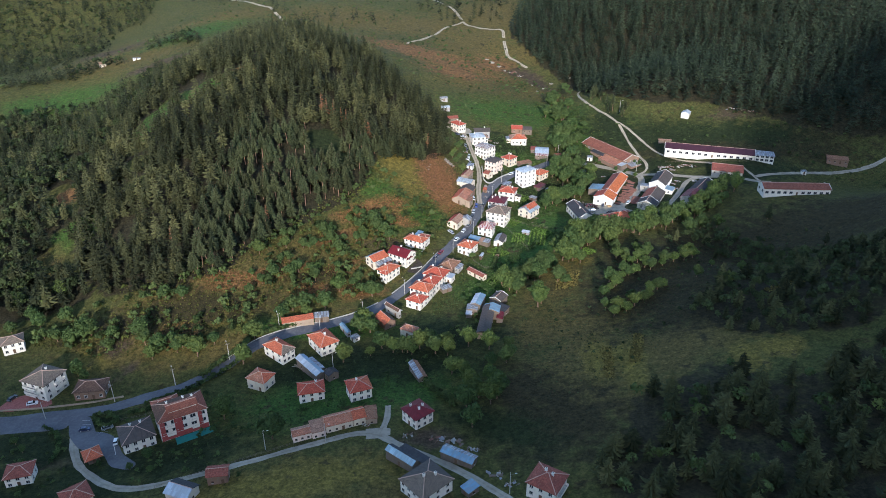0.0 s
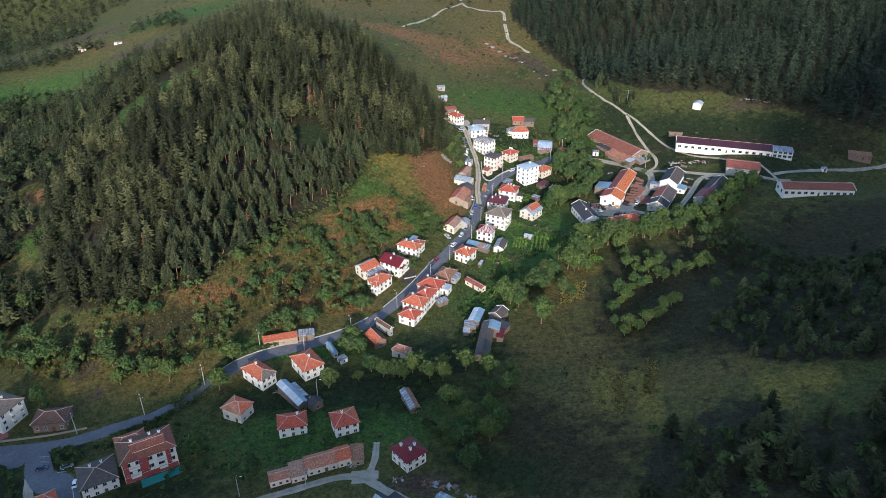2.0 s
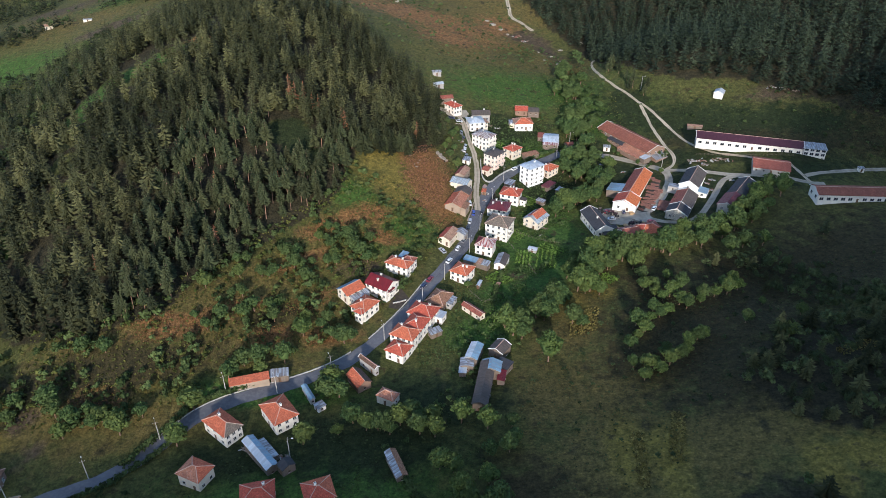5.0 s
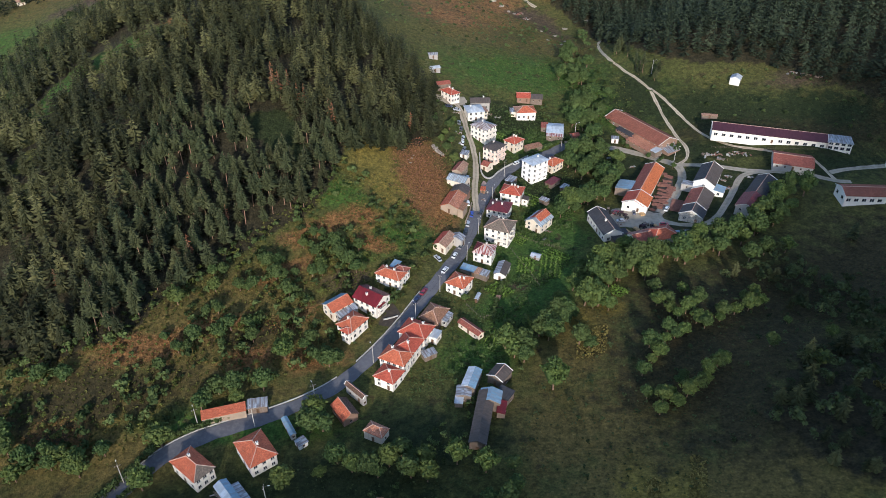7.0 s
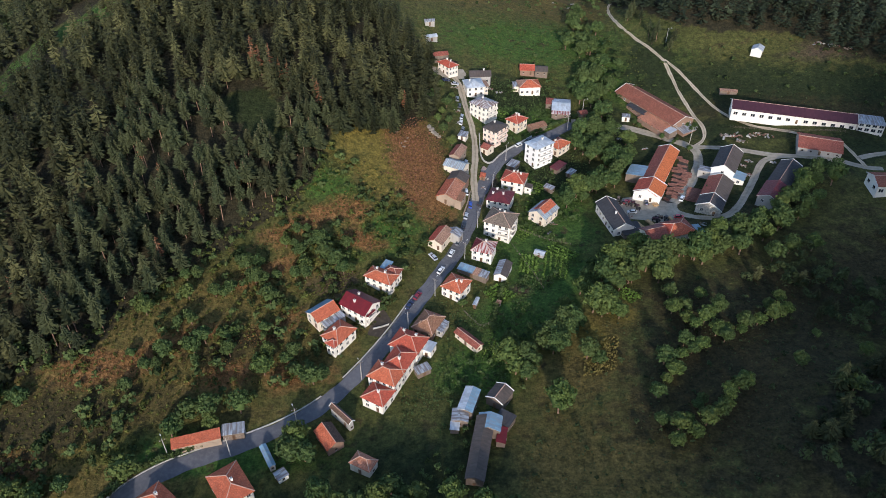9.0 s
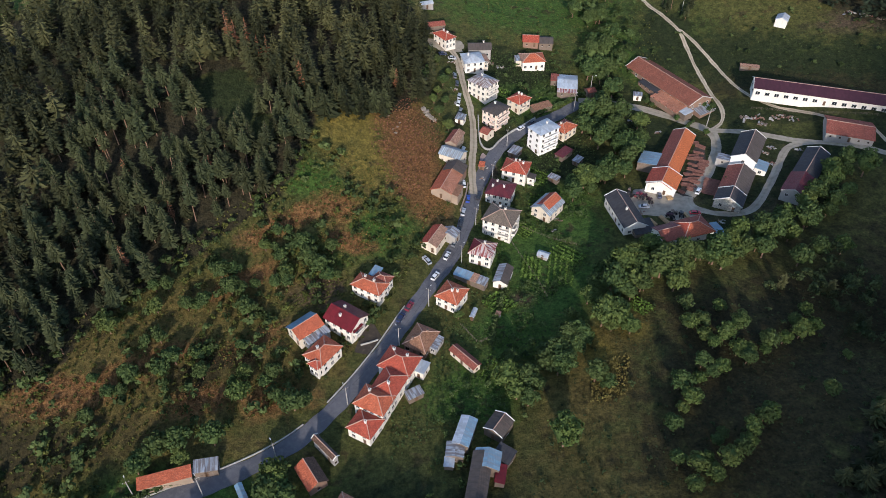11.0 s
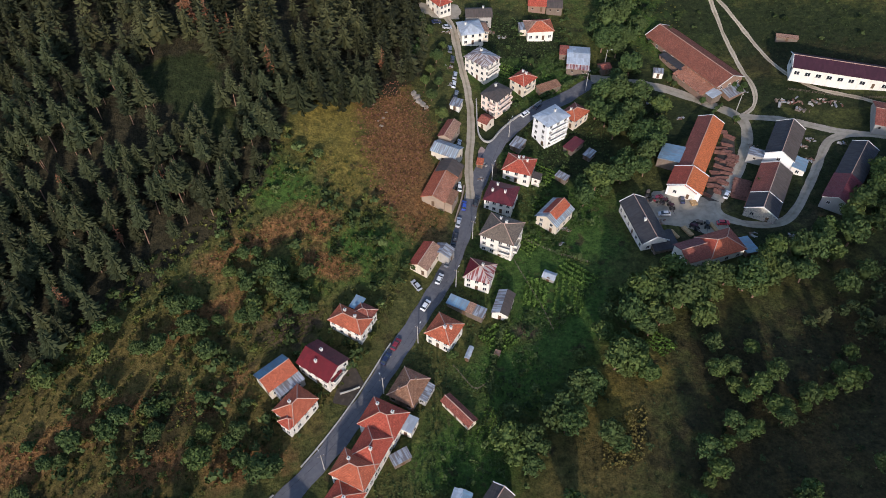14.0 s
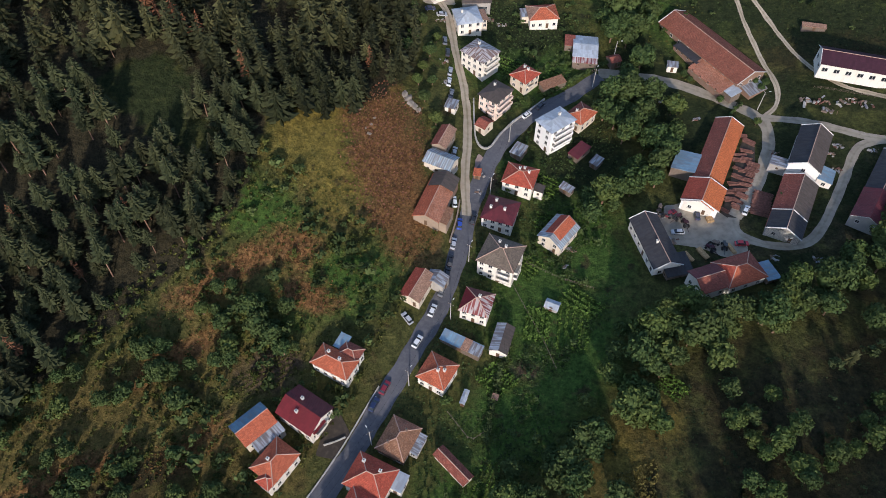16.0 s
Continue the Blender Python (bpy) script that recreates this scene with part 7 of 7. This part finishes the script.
run_wall("retaining_wall", [(-16.5, 320.6), (-13, 321.6), (-10.6, 323.0)], 0.7, 0.3, CONCRETE, "pale entrance wall of the court", "wall")
run_wall("retaining_wall", [(17, 385), (19.5, 395), (20.5, 402)], 1.0, 0.4, STONEWALL, "stone wall by the parked cars", "wall")


def fence(pts, h, label):
    p = np.array(pts, float)
    seg = np.r_[0, np.cumsum(np.hypot(*np.diff(p, axis=0).T))]
    s = np.arange(0, seg[-1], 2.2)
    q = np.stack([np.interp(s, seg, p[:, i]) for i in (0, 1)], 1)
    root = thing("fence", *q[0])
    tagged(root, label, "fence")
    o = root.matrix_basis.inverted()
    for x, y in q:
        bm = bmesh.new()
        c = o @ Vector((x, y, ground(x, y)))
        tube(bm, c - Vector((0, 0, 0.3)), c + Vector((0, 0, h)), 0.06, 0.05, 6)
        part("post", bm, BOARDS, root)
    for a, c in zip(q, q[1:]):
        bm = bmesh.new()
        for k in (0.45, 0.9):
            tube(bm, o @ Vector((*a, ground(*a) + h * k)), o @ Vector((*c, ground(*c) + h * k)), 0.035, 0.035, 5)
        part("rail", bm, BOARDS, root)


fence([(-95, 171), (-65, 184), (-52, 189.5)], 1.1, "weathered wooden fence beside the lower lane")
fence([(41, 380), (52, 374), (62, 370)], 1.2, "wooden garden fence behind the houses")
fence([(36, 372), (44, 352), (47, 342)], 1.1, "wooden fence between garden plots")
fence([(150, 452), (170, 443), (200, 436)], 1.1, "paddock fence before the long barn")
fence([(-124, 212), (-112, 216), (-104, 220)], 1.2, "garden fence of the guesthouse")
fence([(16, 330), (22, 322), (28, 326)], 1.1, "rickety fence by the vegetable garden")

# ---------------------------------------------------------------- poles and lines
POLE_BODY = bmesh.new()
tube(POLE_BODY, (0, 0, -0.6), (0, 0, 8.5), 0.17, 0.10, 8)
POLE_BODY = tidy(POLE_BODY, "pole", CONCRETE)
ARM = bmesh.new()
tube(ARM, (0, 0, 8.0), (1.5, 0, 8.7), 0.045, 0.04, 6)
ARM = tidy(ARM, "arm", RAIL)
HEAD = boxm("lamp_head", LAMP, (1.3, 1.95, -0.11, 0.11, 8.62, 8.76))
BARMESH = boxm("crossbar", BOARDS, (-0.06, 0.06, -0.9, 0.9, 7.9, 8.02))
INSUL = boxm("insulator", FRAMEW, (-0.05, 0.05, -0.05, 0.05, 8.02, 8.2))
proto_pole = new("street_lamp")
part("pole", POLE_BODY, None, proto_pole)
a_ = part("arm", ARM, None, proto_pole)
part("lamp_head", HEAD, None, a_)
c_ = part("crossbar", BARMESH, None, proto_pole)
for k in (-0.8, 0.8):
    part("insulator", INSUL, None, c_, at=pose(0, k, 0))
tagged(proto_pole, "tall grey concrete pole with street lamp", "street lamp", "roadside poles")
first_pole = True


def pole(x, y, turn=0):
    global first_pole
    m = pose(x, y, ground(x, y), 0, 0, turn)
    if first_pole:
        proto_pole.matrix_basis, first_pole = m, False
    else:
        copy_thing(proto_pole, m)


def wire(a, c):
    """Two sagging wires between poles."""
    for off in (-0.8, 0.8):
        cu = bpy.data.curves.new("wire", "CURVE")
        cu.dimensions, cu.bevel_depth, cu.bevel_resolution = "3D", 0.02, 0
        s = cu.splines.new("POLY")
        s.points.add(8)
        p, q = Vector((*a, ground(*a) + 8.1)), Vector((*c, ground(*c) + 8.1))
        sd = (q - p).cross(Vector((0, 0, 1))).normalized() * off
        for i in range(9):
            t_ = i / 8
            s.points[i].co = (*(p.lerp(q, t_) + sd - Vector((0, 0, 3.0 * t_ * (1 - t_)))), 1)
        cu.materials.append(RUBBER)
        tagged(new("wire", cu), "thin sagging overhead wire between poles", "wire", "overhead wires")


LINE_POLES = [(-154, 213.5), (-131.5, 224), (-110, 233), (-91.5, 248), (-74, 268.5), (-56, 270), (-37.5, 281), (-18.8, 299.2), (-4, 321), (5.4, 337.5), (17, 358.6), (22.8, 379), (30.5, 405.6), (38, 429), (71, 458)]
for i, p in enumerate(LINE_POLES):
    pole(*p, 60 if i > 8 else 120)
for p, q in zip(LINE_POLES, LINE_POLES[1:]):
    wire(p, q)
for p in ((80.5, 472), (-62, 187.5), (-41, 189), (20.7, 160.5), (-45.8, 239.8), (129.1, 445), (134.2, 527), (26.7, 459)):
    pole(*p)
wire((-62, 187.5), (-41, 189))

# ---------------------------------------------------------------- cars


def paint(c):
    m, n_, l_, b_ = mat("car_paint", 0.3, 0.0, 0.5)
    b_.inputs["Base Color"].default_value = (*c, 1)
    b_.inputs["Coat Weight"].default_value = 0.6
    return m


COLOURS = dict(white=(0.72, 0.72, 0.70), silver=(0.42, 0.43, 0.45), grey=(0.16, 0.17, 0.18), black=(0.02, 0.02, 0.022), dark=(0.05, 0.05, 0.055), navy=(0.02, 0.03, 0.08), blue=(0.03, 0.07, 0.35), darkred=(0.22, 0.02, 0.03), red=(0.42, 0.02, 0.03))
WORDS = dict(dark="dark grey", darkred="dark red")
made = {}


def car_proto(colour):
    pm = paint(COLOURS[colour])
    root = new("car")
    # body: side outline drawn once and given width, shoulders narrower than the sills
    out = [(-2.1, 0.35), (-2.12, 0.75), (-1.9, 0.93), (-1.0, 0.98), (1.35, 0.98), (2.0, 0.9), (2.12, 0.7), (2.1, 0.32)]
    bm = bmesh.new()
    cols = [[bm.verts.new((x, s * (0.84 if z < 0.8 else 0.78), z)) for x, z in out] for s in (-1, 1)]
    bm.faces.new(cols[0]), bm.faces.new(cols[1][::-1])
    for i in range(len(out)):
        j = (i + 1) % len(out)
        bm.faces.new((cols[0][j], cols[0][i], cols[1][i], cols[1][j]))
    bmesh.ops.recalc_face_normals(bm, faces=bm.faces)
    bmesh.ops.bevel(bm, geom=bm.edges[:], offset=0.05, segments=1, affect="EDGES")
    part("body", bm, pm, root)
    low_, top_ = [(-1.75, 0.97), (1.15, 0.97)], [(-1.25, 1.42), (0.35, 1.42)]
    ring = [[(x, s * 0.76, z) for x, z in low_] for s in (-1, 1)]
    ringt = [[(x, s * 0.60, z) for x, z in top_] for s in (-1, 1)]
    for name, q in (("side_window", (ring[0][0], ring[0][1], ringt[0][1], ringt[0][0])), ("side_window", (ring[1][1], ring[1][0], ringt[1][0], ringt[1][1])),
                    ("windscreen", (ring[0][1], ring[1][1], ringt[1][1], ringt[0][1])), ("rear_window", (ring[1][0], ring[0][0], ringt[0][0], ringt[1][0]))):
        bm = bmesh.new()
        mid_ = Vector((-0.4, 0, 1.1))
        o_ = [bm.verts.new(p_) for p_ in q]
        i_ = [bm.verts.new(Vector(p_).lerp(mid_, 0.06)) for p_ in q]
        bm.faces.new(o_), bm.faces.new(i_[::-1])
        for k_ in range(4):
            bm.faces.new((o_[(k_ + 1) % 4], o_[k_], i_[k_], i_[(k_ + 1) % 4]))
        part(name, bm, GLASS, root)
    part("roof_panel", boxm("roof_panel", pm, (-1.28, 0.38, -0.62, 0.62, 1.40, 1.46)), None, root)
    for x in (-1.3, 1.3):
        for s in (-1, 1):
            bm = bmesh.new()
            tube(bm, (x, s * 0.68, 0.32), (x, s * 0.87, 0.32), 0.32, 0.32, 12)
            wh = part("wheel", bm, RUBBER, root)
            bm = bmesh.new()
            tube(bm, (x, s * 0.86, 0.32), (x, s * 0.885, 0.32), 0.19, 0.18, 10)
            part("rim", bm, LAMP, wh)
    for s in (-1, 1):
        part("headlight", boxm("headlight", LAMP, (2.06, 2.13, s * 0.62 - 0.14, s * 0.62 + 0.14, 0.62, 0.76)), None, root)
        part("tail_light", boxm("tail_light", CRIMSON, (-2.13, -2.07, s * 0.66 - 0.11, s * 0.66 + 0.11, 0.64, 0.8)), None, root)
    return tagged(root, WORDS.get(colour, colour) + " parked car beside the road", "car", "parked cars")


def car(x, y, yaw, colour, on=0.16):
    n_ = np.array((ground(x + 0.8, y) - ground(x - 0.8, y), ground(x, y + 0.8) - ground(x, y - 0.8))) / 1.6
    a = radians(yaw)
    pitch = math.degrees(math.atan(n_[0] * math.cos(a) + n_[1] * math.sin(a)))
    roll = math.degrees(math.atan(-n_[0] * math.sin(a) + n_[1] * math.cos(a)))
    m = pose(x, y, ground(x, y) + on, 0, 0, yaw) @ pose(0, 0, 0, roll, -pitch, 0)
    if colour in made:
        copy_thing(made[colour], m)
    else:
        made[colour] = car_proto(colour)
        made[colour].matrix_basis = m


car(7.4, 350.4, 61, "white")
car(11.6, 360.6, 69, "white")
car(-1.2, 336.4, 63, "darkred")
car(-3.9, 331.6, 63, "navy")
car(14.4, 367.4, 70, "grey")
car(16.0, 373.6, 78, "black")
car(17.0, 378.2, 80, "black")
car(18.0, 384.4, 80, "silver")
car(20.0, 392.0, 84, "blue")
car(24.4, 394.6, 76, "black")
car(4.4, 357.5, 129, "silver", 0.03)
car(45.0, 441.8, 45, "white")
car(50.4, 446.9, 50, "dark")
car(113.4, 398.4, 58, "white", 0.12)
car(97.8, 397.5, 82, "navy", 0.1)
car(90.2, 390.9, 176, "silver", 0.1)
car(108.5, 384.8, -4, "red", 0.05)
car(18.6, 420.4, 79, "silver", 0.05)
car(18.4, 400.2, 95, "white", 0.05)
car(-135.4, 206.4, 12, "navy", 0.12)
car(-163.6, 222.2, 21, "white", 0.16)
car(-120.1, 198.3, 109, "white", 0.1)
car(-173.0, 225.0, 72, "dark", 0.1)
car(17.8, 446.2, 79, "grey", 0.05)
car(17.5, 457, 82, "silver", 0.05)
car(17.0, 451.6, 84, "white", 0.05)
car(16.6, 466.5, 88, "dark", 0.05)
car(15.6, 472.5, 92, "grey", 0.05)
car(14.5, 487, 12, "silver", 0.05)
car(10.0, 489, 20, "navy", 0.05)
car(-127.2, 207.2, 32, "grey", 0.12)
car(89.5, 399, 30, "darkred", 0.1)


# ---------------------------------------------------------------- timber and junk
def log_pile(x, y, yaw, length, rows, label):
    root = thing("log_pile", x, y, yaw)
    tagged(root, label, "log pile", "timber in the yard")
    k = 0
    o = root.matrix_basis.inverted()
    for i in range(rows):
        for lay_ in range(2 if i < rows - 1 else 1):
            bm = bmesh.new()
            r_ = rnd.uniform(0.16, 0.24)
            yy = i * 0.5 + lay_ * 0.25 + rnd.uniform(-0.05, 0.05)
            dx = rnd.uniform(-0.4, 0.4)
            wpt = root.matrix_basis @ Vector((0, yy, 0))
            z0 = ground(wpt.x, wpt.y) - root.location.z + 0.2 + lay_ * 0.36
            tube(bm, (dx - length / 2, yy, z0), (dx + length / 2, yy + rnd.uniform(-0.1, 0.1), z0), r_, r_ * 0.85, 7)
            part("log", bm, LOGS, root)


log_pile(117.2, 396.5, -22, 6.0, 22, "long stack of reddish debarked logs")
for i, (x, y) in enumerate(((122, 429), (120.5, 425), (119, 420.5), (117, 416), (114.6, 413), (111, 406.5), (109.5, 403), (106.5, 399), (118, 423.5), (115.2, 417.5), (112.4, 410), (121, 432), (116.2, 409.5), (113.4, 404.5), (118.6, 413.6), (120.6, 418), (114.2, 407.3), (117.6, 411.2), (110.4, 399.8), (116.8, 420.8), (119.8, 415.9), (112, 402.4))):
    log_pile(x, y, rnd.uniform(-45, 5), rnd.uniform(2.6, 4.6), rnd.choice((3, 4, 5)), "heap of loose reddish-brown logs on bare soil")
plant(BROAD_T[4], 124.8, 401.7, 0.75)
plant(LIGHT_T[1], 126.5, 437.5, 0.45)
for x, y, k in ((132.4, 455, 0.5), (134.6, 456.8, 0.55), (130.4, 457.6, 0.4), (116.5, 449.5, 0.4), (105.5, 463, 0.5), (107.5, 460.5, 0.4)):
    plant(BROAD_T[rnd.randrange(6)], x, y, k, 0.2)


def machine(x, y, yaw, m, label):
    """A farm or sawmill machine: chassis, bonnet, cab frame, wheels and a long arm."""
    root = thing("farm_machine", x, y, yaw)
    tagged(root, label, "machine", "machines in the yard")
    part("chassis", boxm("chassis", RAIL, (-1.6, 1.6, -0.45, 0.45, 0.55, 0.75)), None, root)
    part("bonnet", boxm("bonnet", m, (0.2, 1.7, -0.4, 0.4, 0.75, 1.35)), None, root)
    part("seat", boxm("seat", RUBBER, (-0.7, -0.2, -0.3, 0.3, 0.75, 1.1)), None, root)
    for a, c in ((-0.9, -0.5), (-0.9, 0.5), (0.1, -0.5), (0.1, 0.5)):
        bm = bmesh.new()
        tube(bm, (a, c, 0.75), (a, c, 2.0), 0.04, 0.04, 5)
        part("post", bm, RAIL, root)
    part("roof_panel", boxm("roof_panel", m, (-1.0, 0.2, -0.6, 0.6, 2.0, 2.08)), None, root)
    for a, r_ in ((-1.1, 0.62), (1.15, 0.42)):
        for k in (-1, 1):
            bm = bmesh.new()
            tube(bm, (a, k * 0.5, r_), (a, k * 0.85, r_), r_, r_, 12)
            part("wheel", bm, RUBBER, root)
    bm = bmesh.new()
    tube(bm, (-1.5, 0, 0.7), (-3.6, 0.2, 0.5), 0.12, 0.08, 6)
    part("arm", bm, m, root)


for x, y, yaw, m_, w_ in ((91.4, 397.2, 40, PLUM, "rusty dark red tractor parked in the gravel yard"), (93.2, 394.4, 100, PLUM, "dark red hay machine standing in the yard"), (88, 398.2, -20, RAIL, "black sawmill machine beside the workshop"), (86.4, 401.4, 70, BOARDS, "brown worn trailer machine beside the workshop"),
                          (100.2, 385.4, 15, BOARDS, "brown old machine behind the plank stacks"), (103, 384.2, 80, RAIL, "dark scrap machine behind the plank stacks"), (98.6, 383.6, 130, PLUM, "dark red scrap machine by the lane")):
    machine(x, y, yaw, m_, w_)


def plank_stack(x, y, yaw, label, w=1.2, l=4.0):
    root = thing("plank_stack", x, y, yaw)
    tagged(root, label, "timber stack", "timber in the yard")
    for i in range(6):
        part("plank", boxm("plank", WOOD, *[(-l / 2 + rnd.uniform(-0.1, 0.1), l / 2, -w / 2 + j * w / 5, -w / 2 + (j + 0.92) * w / 5, 0.1 + i * 0.12, 0.19 + i * 0.12) for j in range(5)]), None, root)


plank_stack(91.5, 381, -62, "stack of fresh yellow planks in the yard")
plank_stack(96.0, 382, -62, "stack of fresh yellow planks in the yard", 1.6, 4.6)
plank_stack(105.0, 383.2, -70, "stack of pale boards beside the lane")
plank_stack(101.3, 395.6, 10, "round-cornered stack of yellow boards", 2.2, 2.2)


def junk(x, y, s, seed, label="heap of pale scrap and boards", material=None):
    rng = random.Random(seed)
    root = thing("scrap_heap", x, y)
    tagged(root, label, "scrap heap", "scrap heaps")
    for i in range(11):
        a, c, e = rng.uniform(0.2, 0.9) * s, rng.uniform(0.08, 0.35) * s, rng.uniform(0.08, 0.4) * s
        mm = material or rng.choice((TIN, BOARDS, CONCRETE, BOARDS, GREYWALL, BRICKWALL, LOGS))
        part("scrap", boxm("scrap", mm, (-a, a, -c, c, -0.2, e)), None, root, at=pose(rng.uniform(-2, 2) * s, rng.uniform(-1.2, 1.2) * s, 0.05, rng.uniform(-12, 12), rng.uniform(-12, 12), rng.uniform(0, 180)))


# about the sawmill and the lower sheds, then in the gardens and on the far slopes
SCRAP_LOW = ((146.5, 446.5, 1.6), (151.5, 445.8, 1.5), (153, 441, 1.3), (158, 443.5, 1.4), (165, 441.5, 1.2), (161, 444, 1.0), (121.6, 455.5, 1.2), (126, 454.5, 1.1), (150.6, 424.5, 0.9), (147, 414, 0.9), (129.6, 421, 0.8), (161, 420.5, 0.9), (106.8, 442, 0.8), (116.3, 378.9, 0.9), (129, 378, 0.9), (17, 170, 1.3), (-2, 190, 1.2), (4, 188, 1.2), (10, 184, 1.0), (-12, 192, 1.0), (22, 165, 1.0), (27, 413, 0.9))
SCRAP_HIGH = ((26, 406, 0.8), (16, 452, 1.0), (15, 462, 1.0), (17, 442, 0.8), (216, 503, 1.3), (209, 506, 1.5), (222, 499, 1.0), (64, 655, 1.8), (70, 648, 1.6), (88, 388, 1.0), (86, 398, 1.0), (148, 421, 0.8), (-48, 240, 0.8), (-62, 244, 0.8), (56, 386, 0.9), (53, 379, 0.7), (130, 424, 0.8), (14, 484, 0.9), (33, 489, 1.0), (38, 487, 0.9), (47, 461, 0.8), (96, 451, 0.7), (-28, 199, 0.8))
for i, (x, y, s) in enumerate(SCRAP_LOW + SCRAP_HIGH):
    junk(x, y, s, 500 + i)
